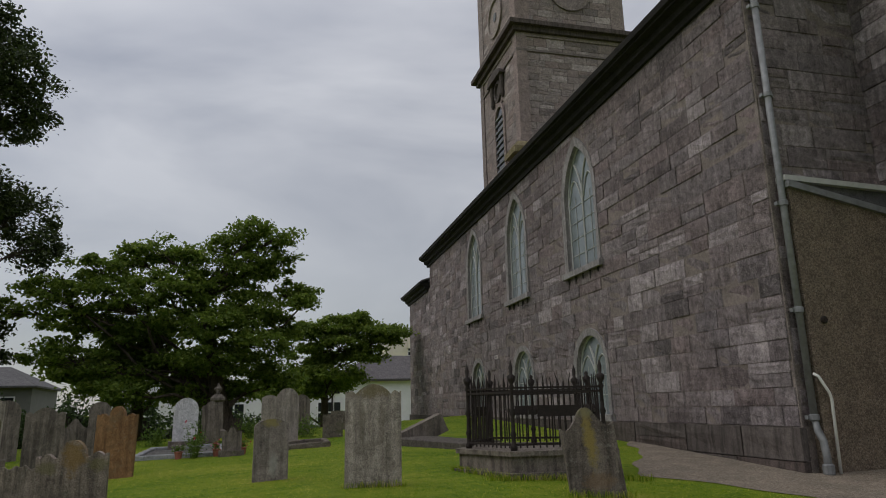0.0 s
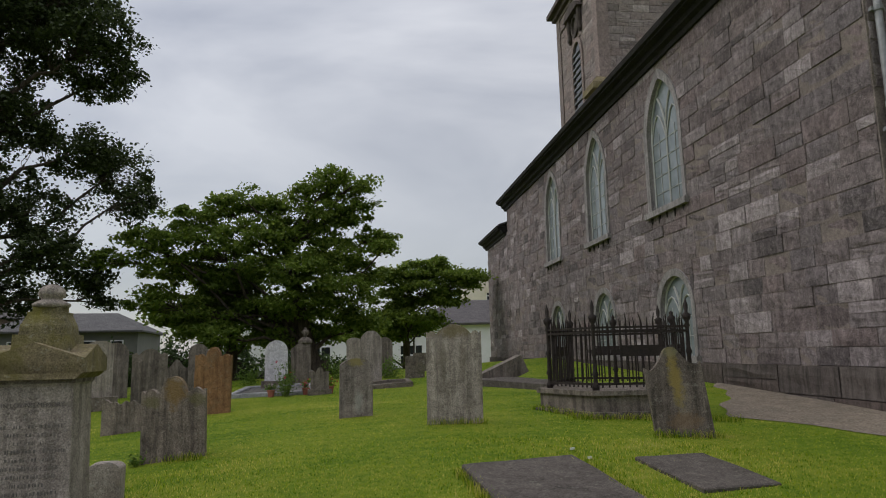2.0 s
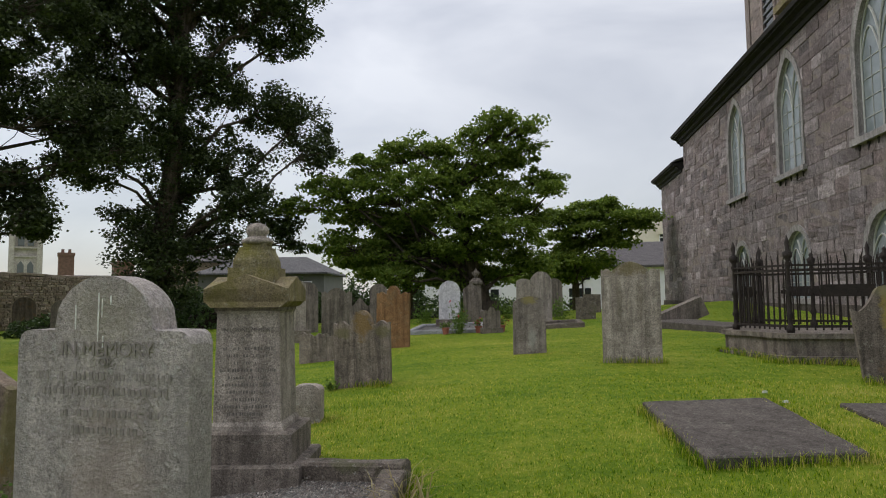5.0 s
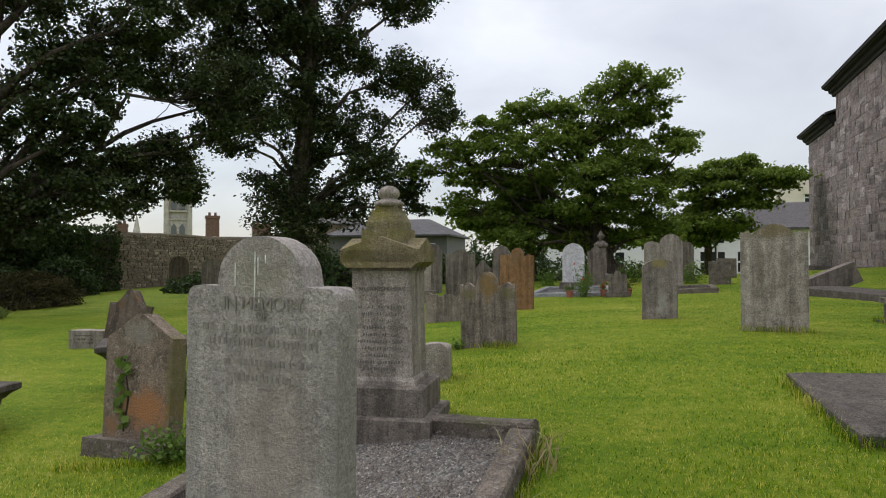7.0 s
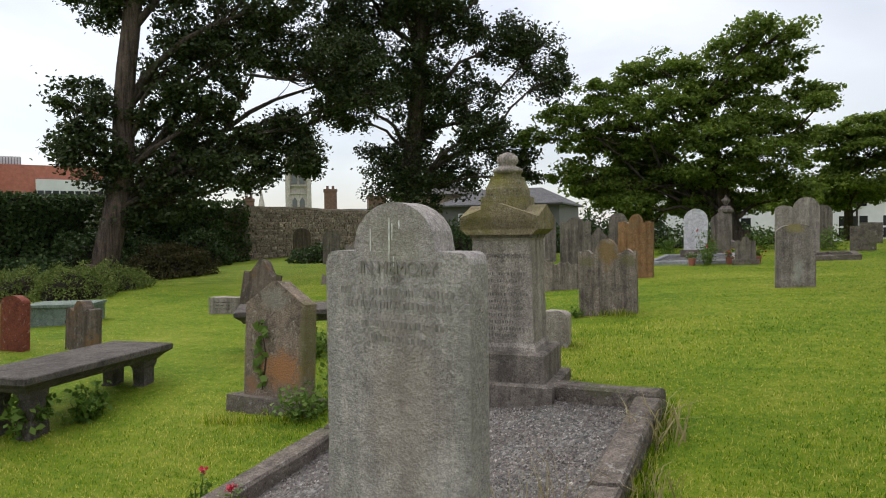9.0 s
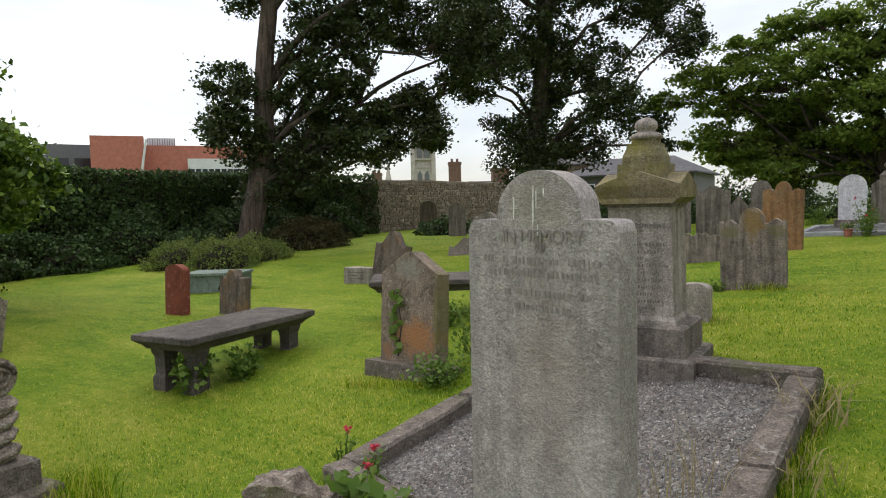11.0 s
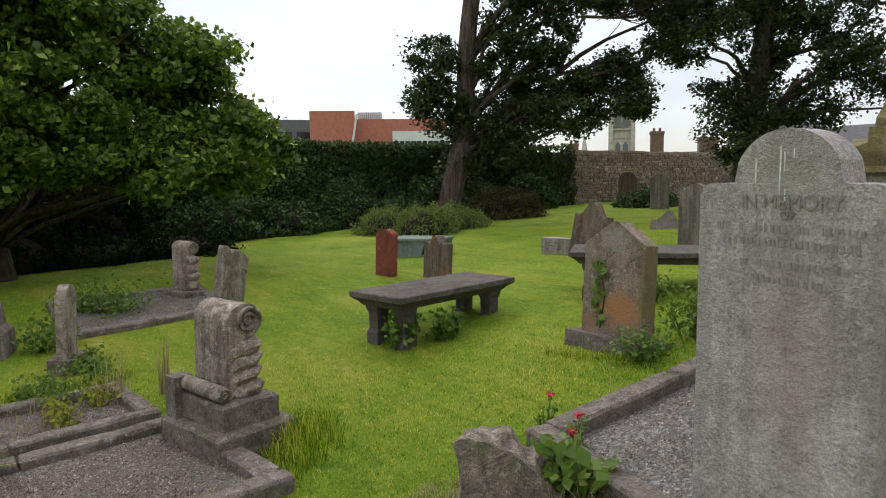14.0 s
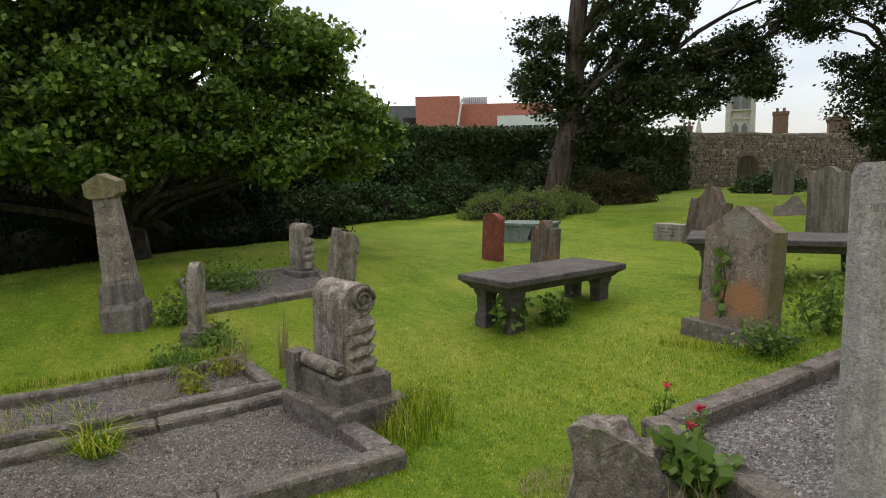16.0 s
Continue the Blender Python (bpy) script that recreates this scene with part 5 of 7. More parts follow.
def scroll_stone(x, y, rz, s, label, z=None, low=False):
    """A desk-shaped stone rolled over like a parchment, carved leaves down its edge, on a stepped base."""
    ob = thing("scroll_memorial", label, "gravestone", x, y, z, rz, group="scroll-shaped gravestones")
    steps = ((0.30, 0.20, -0.2, 0.14, "lower_base"),) if low else ((0.36, 0.29, -0.2, 0.17, "lower_base"), (0.28, 0.21, 0.17, 0.34, "upper_base"))
    for w, d, z0, z1, nm in steps:
        bm = bmesh.new()
        frustum(bm, [(w * s, d * s, z0 * s), (w * s, d * s, (z1 - 0.02) * s), ((w - 0.02) * s, (d - 0.02) * s, z1 * s)])
        soften_edges(bm, 0.012)
        bmesh.ops.subdivide_edges(bm, edges=[e for e in bm.edges if e.calc_length() > 0.1], cuts=3, use_grid_fill=True)
        worn(bm, 0.012, 5, x)
        worn(bm, 0.005, 21, y)
        part(nm, bm, M["kerb"], ob)
    foot = steps[-1][3]
    if not low:
        # squared stub at the far end of the step, which carries the foot roll
        bm = bmesh.new()
        box(bm, -0.33 * s, -0.20 * s, -0.26 * s, -0.13 * s, 0.15 * s, 0.45 * s)
        soften_edges(bm, 0.012)
        part("roll_stub", bm, M["kerb"], ob)
    # side outline in (depth, z): front leaning back a little, rolled top
    n, out = 20, [(-0.115, foot), (-0.10, 0.80)]
    for k in range(n + 1):
        a = math.pi * (1 - k / n * 1.45)
        out.append((0.03 + 0.13 * math.cos(a), 0.83 + 0.115 * math.sin(a)))
    out += [(0.10, 0.70), (0.125, 0.58), (0.10, 0.46), (0.13, foot)]
    bm = bmesh.new()
    prism(bm, [(a * s, b * s) for a, b in out], -0.205 * s, 0.205 * s)
    bmesh.ops.transform(bm, matrix=pose(0, 0, 0, 0, 0, 90), verts=bm.verts)
    soften_edges(bm, 0.008, 2, 0.9)
    worn(bm, 0.006, 9, x)
    body = part("scroll_body", bm, M["scroll"], ob, "stone carved as a rolled parchment")
    bars(body, [(0.0, 0.72 - 0.06 * k, 0.27 - 0.03 * (k % 3)) for k in range(4)], -0.118 * s, M["letterfaint"], 5, 0.02)
    for side in (-1, 1):
        bm = bmesh.new()
        c = [(side * 0.212 * s, p * s, q * s) for p, q in spiral(0.05, 0.835, 0.088, 1.9, 0.02)]
        tube(bm, c, [0.017 * s * (1 - 0.5 * k / len(c)) for k in range(len(c))], 6)
        part("volute", bm, M["scroll"], ob, smooth=True)
        rise = (0.70 - foot) / 4
        for k in range(4):
            bm = bmesh.new()
            bmesh.ops.create_icosphere(bm, subdivisions=3, radius=1.0)
            bmesh.ops.transform(bm, matrix=pose(side * 0.19 * s, 0.035 * s, (foot + rise * (k + 0.55)) * s, 12, 0, 0) @ Matrix.Diagonal((0.062 * s, 0.125 * s, rise * 0.56 * s, 1)), verts=bm.verts)
            worn(bm, 0.022 * s, 11, k + x)
            worn(bm, 0.008 * s, 34, k)
            part("carved_leaf", bm, M["scroll"], ob)
    if low:
        return ob
    # small roll at the foot of the parchment
    bm = bmesh.new()
    tube(bm, [(-0.24 * s, -0.17 * s, 0.40 * s), (0.24 * s, -0.17 * s, 0.40 * s)], [0.052 * s, 0.052 * s], 16)
    part("foot_roll", bm, M["scroll"], ob, smooth=True)
    for side in (-1, 1):
        bm = bmesh.new()
        c = [(side * 0.243 * s, (-0.17 + p) * s, (0.40 + q) * s) for p, q in spiral(0.0, 0.0, 0.04, 1.5, 0.01, 24)]
        tube(bm, c, [0.009 * s] * len(c), 5)
        part("volute", bm, M["scroll"], ob, smooth=True)
    return ob


scroll_stone(-5.22, 1.50, 14, 1.12, "grey gravestone carved as a rolled scroll on a kerbed plot", z=-0.50)
scroll_stone(-10.35, 2.55, 14, 0.88, "weathered scroll-shaped gravestone on a far kerbed plot", low=True)


def foreground_rock():
    ob = thing("broken_stone", "jagged broken stump of a brown lichened stone", "broken stone", -2.88, 2.28, None, 40)
    bm = bmesh.new()
    prism(bm, [(-0.30, -0.2), (-0.28, 0.36), (-0.20, 0.41), (-0.06, 0.38), (0.02, 0.30), (0.10, 0.31), (0.18, 0.20), (0.30, 0.05), (0.36, -0.2)], -0.12, 0.12)
    bmesh.ops.subdivide_edges(bm, edges=list(bm.edges), cuts=7, use_grid_fill=True)
    bmesh.ops.triangulate(bm, faces=bm.faces)
    worn(bm, 0.05, 5.5, 3)
    worn(bm, 0.022, 14, 8)
    worn(bm, 0.008, 40, 5)
    part("stump", bm, M["leanrock"], ob)


foreground_rock()

# ---- kerbed plots ----
def kerb_run(parent, a, b, w, h, z_extra=0.0, seed=0, material="kerb"):
    """A run of kerb stones from a to b, each its own part, following the lawn."""
    r = random.Random(seed)
    a, b = Vector(a), Vector(b)
    L = (b - a).length
    n = max(1, round(L / 1.05))
    turn = math.degrees(math.atan2(b.y - a.y, b.x - a.x))
    for k in range(n):
        p, q = a + (b - a) * k / n, a + (b - a) * (k + 1) / n
        zp, zq = gz(p.x, p.y) + z_extra, gz(q.x, q.y) + z_extra
        l = (q - p).length
        bm = bmesh.new()
        frustum(bm, [(l / 2 - 0.004, w / 2, -0.2), (l / 2 - 0.004, w / 2, h - 0.02), (l / 2 - 0.014, w / 2 - 0.016, h)])
        bmesh.ops.subdivide_edges(bm, edges=list(bm.edges), cuts=4, use_grid_fill=True)
        worn(bm, 0.016, 6, seed + k * 3.3)
        worn(bm, 0.006, 23, seed + k)
        m = (p + q) / 2
        bmesh.ops.transform(bm, matrix=Matrix.Translation((m.x, m.y, (zp + zq) / 2)) @ pose(0, 0, 0, 0, 0, turn + r.uniform(-0.5, 0.5)) @ pose(0, 0, 0, 0, -math.degrees(math.atan2(zq - zp, l))), verts=bm.verts)
        part("kerb_stone", bm, M[material], parent)


def bed(parent, pts, material, lift, name="bed"):
    """The filling of a plot: a sheet that follows the lawn inside four corners."""
    n = 14
    a, b, c, d = [np.array(p) for p in pts]
    v = []
    for i in range(n + 1):
        for j in range(n + 1):
            p = (a * (1 - i / n) + b * i / n) * (1 - j / n) + (d * (1 - i / n) + c * i / n) * j / n
            v.append((p[0], p[1], gz(*p) + lift + 0.012 * noise.noise(Vector((p[0] * 5, p[1] * 5, 0)))))
    q = (np.arange(n)[:, None] * (n + 1) + np.arange(n)).ravel()[:, None]
    return mesh_arrays(name, np.array(v), q + np.array([0, n + 1, n + 2, 1]), material, parent)


def chip_scatter(parent, pts, count, material, size, lift, seed):
    """Loose chippings on a bed, each a small faceted stone."""
    r = np.random.default_rng(seed)
    a, b, c, d = [np.array(p, float) for p in pts]
    s, t = r.random(count)[:, None], r.random(count)[:, None]
    p = (a * (1 - s) + b * s) * (1 - t) + (d * (1 - s) + c * s) * t
    z = ground(p[:, 0], p[:, 1]) + lift
    base = np.array([(1, 0, 0), (-0.5, 0.87, 0), (-0.5, -0.87, 0), (0, 0, 0.8)])
    v = base[None] * (size * r.uniform(0.5, 1.3, (count, 1, 1))) * r.uniform(0.6, 1.3, (count, 4, 3))
    ang = r.uniform(0, 6.28, count)
    ca, sa = np.cos(ang)[:, None], np.sin(ang)[:, None]
    v = np.stack([v[..., 0] * ca - v[..., 1] * sa, v[..., 0] * sa + v[..., 1] * ca, v[..., 2]], -1)
    v += np.stack([p[:, 0], p[:, 1], z], 1)[:, None]
    i = np.arange(count)[:, None] * 4
    f = np.concatenate([i + [0, 1, 3], i + [1, 2, 3], i + [2, 0, 3]])
    ob = mesh_arrays("chipping_bed", v.reshape(-1, 3), f, material, parent)
    tagged(ob, kind="stuff")


def plot(label, corners, w, h, fill=None, lift=0.06, seed=0, sides=(0, 1, 2, 3), chips=0, material="kerb"):
    ob = tagged(new("kerbed_plot"), label, "grave plot", "kerbed grave plots")
    for k in sides:
        a, b = Vector(corners[k]), Vector(corners[(k + 1) % 4])
        d = (b - a).normalized() * (w / 2)
        kerb_run(ob, a - d if k % 2 == 0 else a + d, b + d if k % 2 == 0 else b - d, w, h, seed=seed + k, material=material)
    if fill:
        bed(ob, corners, M[fill], lift)
        if chips:
            chip_scatter(ob, corners, chips, M[fill + "stone"], 0.013, lift - 0.002, seed)
    return ob


M["chipsstone"] = stone("loose_grey_chipping", (0.065, 0.062, 0.059), (0.22, 0.212, 0.20), vary=0.7, scale=6)
M["chipsbrownstone"] = stone("loose_brown_chipping", (0.058, 0.051, 0.046), (0.185, 0.166, 0.148), vary=0.7, scale=6)
plot("large plot of grey chippings within worn stone kerbs", [(-3.25, 2.85), (-0.98, 2.15), (-0.98, 4.72), (-3.0, 5.2)], 0.17, 0.16, "chips", 0.05, 3, chips=24000)
plot("plot of brown-grey chippings within worn kerbs below a scroll stone", [(-4.18, 1.47), (-4.18, -1.8), (-5.5, -1.95), (-5.72, 1.2)], 0.16, 0.12, "chipsbrown", 0.05, 21, chips=26000)
plot("narrow overgrown plot with stone kerbs", [(-6.0, 1.12), (-5.85, -1.9), (-6.75, -2.1), (-6.85, 0.98)], 0.13, 0.12, "chipsbrown", 0.04, 31, chips=6000)
plot("overgrown far plot with low kerbs and weeds", [(-9.1, 2.75), (-8.95, 0.9), (-10.9, 0.9), (-10.9, 2.85)], 0.15, 0.08, "chipsbrown", 0.04, 41, chips=4000)
plot("white marble kerbed plot with planted flowers", [(-3.15, 17.0), (-1.2, 16.6), (-1.35, 19.2), (-3.1, 19.5)], 0.14, 0.10, "chips", 0.03, 51, material="palekerb")
plot("low dark kerbed plot before a tall grey stone", [(0.0, 16.7), (1.2, 16.6), (1.2, 17.9), (0.0, 18.0)], 0.14, 0.12, "soil", 0.03, 61)


def box_tomb():
    ob = thing("box_tomb", "low green-stained slate box tomb with a broken side", "box tomb", -11.8, 7.7, None, 35)
    bm = bmesh.new()
    frustum(bm, [(0.54, 0.36, -0.1), (0.54, 0.36, 0.31), (0.57, 0.40, 0.32), (0.57, 0.40, 0.37)])
    soften_edges(bm, 0.012)
    part("chest", bm, M["greenslab"], ob)
    # Dark plate on the face paints the shade inside a broken opening.
    bm = bmesh.new()
    prism(bm, [(0.12, 0.05), (0.32, 0.04), (0.42, 0.17), (0.34, 0.28), (0.2, 0.26)], -0.37, -0.355)
    part("broken_hole", bm, M["soil"], ob, "dark plate standing in for the shade of a broken opening")


box_tomb()


def urn_pillar():
    ob = thing("urn_monument", "grey stone pillar monument topped by an urn", "monument", -1.86, 23.2, None, 5)
    bm = bmesh.new()
    frustum(bm, [(0.30, 0.30, -0.1), (0.30, 0.30, 0.22), (0.19, 0.19, 0.28), (0.17, 0.17, 1.12), (0.23, 0.23, 1.17), (0.23, 0.23, 1.25), (0.11, 0.11, 1.36)])
    part("pillar", bm, M["greydark"], ob)
    bm = bmesh.new()
    lathe(bm, [(0.07, 1.35), (0.05, 1.40), (0.12, 1.50), (0.13, 1.56), (0.06, 1.61), (0.04, 1.66), (0.01, 1.71)], 12)
    part("urn", bm, M["greydark"], ob, smooth=True)


urn_pillar()

# ---- boundary wall ----
def boundary_wall():
    """Rubble wall along the far side, bare to the north and clothed in ivy to the south."""
    X, ya, yb = -21.8, 22.6, 37.0
    w = tagged(new("wall_boundary"), "old rubble stone boundary wall, bare in part", "boundary wall", kind="structure")
    bm = bmesh.new()
    box(bm, X - 0.5, X - 0.03, -25, yb, -2.0, 2.62)
    part("wall_core", bm, M["rubblemortar"], w)
    # Brown stub, darker than the wall because shade is put into its colour.
    bm = bmesh.new()
    box(bm, X - 0.03, X + 0.32, 20.3, 22.6, -1.0, 2.55)
    bmesh.ops.subdivide_edges(bm, edges=list(bm.edges), cuts=12, use_grid_fill=True)
    worn(bm, 0.06, 2.2, 4)
    part("buttress", bm, M["brownmix"], w, "brown crumbling wall buttress, darkened for the shade it stands in")
    bm = bmesh.new()
    box(bm, X - 0.55, X + 0.06, ya, yb, 2.62, 2.74)
    bmesh.ops.subdivide_edges(bm, edges=list(bm.edges), cuts=30, use_grid_fill=True)
    worn(bm, 0.05, 2.5, 1)
    part("coping", bm, M["rubble"], w)
    us = unit_stones("rubble_stone", M["rubble"], 4)
    lay_stones(stone_rects(ya, yb, -0.2, 2.62, [], 71, (0.08, 0.17), (0.10, 0.38)), w, us, lambda u, z, out: pose(X + 0.02 + out * 2, u, z, 0, 0, 180), depth=0.10, gap=0.018, seed=9, rough=1.8)


boundary_wall()


def ivy_cover():
    ob = tagged(new("ivy_hedge"), "thick dark ivy covering the boundary wall", "ivy", kind="stuff")
    n = 60000
    y = np.where(rng.random(n) < 0.96, rng.uniform(-8, 21.0, n), rng.uniform(20.5, 22.5, n))
    z = rng.uniform(-0.4, 3.0, n)
    lump = np.array([noise.noise(Vector((a * 0.5, b * 0.8, 3.0))) + 0.5 * noise.noise(Vector((a * 1.7, b * 1.9, 9.0))) for a, b in zip(y, z)])
    top = 2.78 + 0.16 * np.array([noise.noise(Vector((a * 0.7, 5.0, 1.0))) for a in y]) + 0.08 * np.array([noise.noise(Vector((a * 3.1, 2.0, 1.0))) for a in y])
    keep = z < top
    x = -21.6 + 0.16 + 0.28 * lump + rng.uniform(0, 0.12, n)
    over = rng.random(n) < 0.08
    x[over] = rng.uniform(-22.4, -21.4, over.sum())
    z[over] = top[over] + rng.uniform(-0.05, 0.10, over.sum())
    keep |= over
    p = np.stack([x, y, z], 1)[keep]
    leaf_mesh("leaves", p, 0.13, M["ivy"], ob, flat=0.15, aspect=0.8)
    # Plain dark box behind the leaves paints the shade between them.
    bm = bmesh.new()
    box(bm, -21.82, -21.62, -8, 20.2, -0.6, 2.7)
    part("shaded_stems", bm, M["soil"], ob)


def undergrowth(name, label, lobes, count, size, material, seed, core=True):
    """Bushes as heaps of small leaves over a near-black core painted for inner shade."""
    ob = tagged(new(name), label, "undergrowth", kind="stuff")
    r = np.random.default_rng(seed)
    P = []
    tot = sum(rx * ry for _, _, rx, ry, _ in lobes)
    for x, y, rx, ry, h in lobes:
        n = int(count * rx * ry / tot)
        d = r.normal(size=(n, 3))
        d[:, 2] = np.abs(d[:, 2])
        d /= np.linalg.norm(d, axis=1, keepdims=True)
        wob = 1 + np.array([0.38 * noise.noise(Vector(v * 2.2) + Vector((x, y, 0))) + 0.2 * noise.noise(Vector(v * 5.5) + Vector((y, x, 0))) for v in d])
        rad = (wob * r.uniform(0.8, 1.03, n))[:, None]
        q = d * rad * np.array([rx, ry, h]) + np.array([x, y, 0])
        q[:, 2] += ground(q[:, 0], q[:, 1])
        P.append(q)
    leaf_mesh("leaves", np.concatenate(P), size, material, ob, flat=0.35, aspect=0.6)
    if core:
        # Solid dark ellipsoids stand in for the shade within the leaves.
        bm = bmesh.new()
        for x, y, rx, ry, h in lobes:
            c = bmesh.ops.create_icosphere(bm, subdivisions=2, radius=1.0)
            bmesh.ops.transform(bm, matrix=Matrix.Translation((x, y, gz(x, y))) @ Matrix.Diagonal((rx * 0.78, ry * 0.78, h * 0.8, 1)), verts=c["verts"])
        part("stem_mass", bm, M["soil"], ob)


ivy_cover()
undergrowth("bramble_bank", "tangled bank of brambles and ivy at the foot of the wall",
            [(-20.9, 6.3, 1.1, 1.9, 1.35), (-20.8, 8.6, 1.2, 1.6, 1.0), (-20.9, 10.6, 1.0, 1.5, 1.45), (-20.3, 12.0, 1.1, 1.3, 0.8), (-20.7, 14.0, 1.2, 1.4, 1.5), (-20.6, 16.6, 1.2, 1.7, 1.1), (-20.9, 19.0, 1.0, 1.6, 1.4)], 40000, 0.13, M["ivy"], 5)


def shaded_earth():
    """Soil sheet along the bank's foot; its near-black colour paints the evergreen's shade."""
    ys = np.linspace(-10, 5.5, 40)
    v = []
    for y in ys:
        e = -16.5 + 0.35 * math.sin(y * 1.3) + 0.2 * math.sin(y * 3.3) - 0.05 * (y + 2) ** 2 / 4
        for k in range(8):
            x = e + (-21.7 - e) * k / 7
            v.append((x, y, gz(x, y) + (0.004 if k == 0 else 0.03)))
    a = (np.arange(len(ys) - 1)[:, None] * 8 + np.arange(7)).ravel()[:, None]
    tagged(mesh_arrays("soil", np.array(v), a + np.array([0, 1, 9, 8]), M["soil"]), "earth under the evergreen tree, coloured near black for its shade", "soil", kind="structure")


shaded_earth()
undergrowth("bramble_mound", "rounded mounds of pale green bramble before the ivy", [(-15.9, 10.6, 1.0, 0.9, 0.85), (-16.6, 11.9, 1.0, 1.1, 0.7), (-17.4, 10.2, 0.9, 0.9, 0.75), (-17.6, 13.2, 0.8, 0.9, 0.45)], 15000, 0.075, M["bramble"], 6)
undergrowth("dry_mound", "low brown heap of dry grass cuttings", [(-18.3, 15.6, 1.3, 1.4, 1.0)], 9000, 0.10, M["dryheap"], 7)

# ---- trees ----
def limb(bm, a, b, r0, r1, seed, sag=0.0, n=6, bend=0.12):
    a, b = Vector(a), Vector(b)
    L = (b - a).length
    pts, rad = [], []
    for k in range(n + 1):
        t = k / n
        p = a.lerp(b, t) + noise.noise_vector(Vector((seed * 3.1, t * 2.2, seed))) * L * bend * math.sin(math.pi * t) + Vector((0, 0, sag * L * math.sin(math.pi * t)))
        pts.append(p)
        rad.append(r0 + (r1 - r0) * t ** 0.8)
    tube(bm, pts, rad, 7)
    return pts


def tree(name, label, x, y, trunk, lobes, leaf, count, size, seed, bark="bark", spray=(0.55, 0.2), twigs=5, flat=0.55, density=None, z=None, lean_top=(0, 0)):
    """Tapered trunk, limbs to each lobe of the crown, twigs within it, and leaves in sprays round the twigs' ends.
    lobes: (x, y, z, rx, ry, rz) from the foot of the trunk."""
    ob = thing(name, label, "tree", x, y, z)
    r = np.random.default_rng(seed)
    bm = bmesh.new()
    h, r0, r1 = trunk
    stem = limb(bm, (0, 0, -0.3), (lean_top[0], lean_top[1], h), r0, r1, seed, n=9, bend=0.05)
    lathe(bm, [(r0 * 1.7, -0.3), (r0 * 1.25, 0.15), (r0 * 0.98, 0.6)], 9)
    part("trunk", bm, M[bark], ob, smooth=True)
    centres = []
    for k, (lx, ly, lz, rx, ry, rz) in enumerate(lobes):
        c = Vector((lx, ly, lz))
        bl, bt = bmesh.new(), bmesh.new()
        t0 = min(max((lz - 0.6 * math.hypot(lx, ly)) / h, 0.30), 0.98)
        foot = stem[int(t0 * (len(stem) - 1))]
        pts = limb(bl, foot, c, r1 * min(0.9, 0.28 + 0.22 * rx), 0.025, seed + k * 1.7, sag=0.05, bend=0.2)
        vol = (rx * ry * rz) ** (2 / 3)
        m = max(10, int(twigs * vol * 2.4))
        for j in range(m):
            d = r.normal(size=3)
            d /= np.linalg.norm(d)
            q = Vector((lx + d[0] * rx * r.uniform(0.35, 1.08), ly + d[1] * ry * r.uniform(0.35, 1.08), lz + d[2] * rz * r.uniform(0.35, 1.05)))
            near = min(range(2, len(pts)), key=lambda i: (pts[i] - q).length)
            limb(bt, pts[max(2, near - 1)], q, 0.016, 0.005, seed + j + k * 31, n=4, bend=0.22)
            centres.append(q)
        part("limb", bl, M["bark"], ob, smooth=True)
        tagged(part("twig_mass", bt, M["bark"], ob, smooth=True), kind="stuff")
    C = np.array([tuple(c) for c in centres])
    pick = r.integers(0, len(C), count)
    off = r.normal(size=(count, 3))
    off *= (r.random(count) ** 0.6 / np.linalg.norm(off, axis=1))[:, None]
    wide = r.uniform(0.45, 1.35, len(C))[pick][:, None] * np.where(r.random(count) < 0.05, 1.6, 1.0)[:, None]
    P = C[pick] + off * wide * np.array([spray[0], spray[0], spray[1]]) * 1.75
    P[:, 2] += 0.05 * r.normal(size=count)
    P[:, 2] -= 0.10 * (off[:, 0] ** 2 + off[:, 1] ** 2) * spray[0]
    leaf_mesh("crown", P, size, M[leaf], ob, flat=flat, aspect=0.7)
    return ob


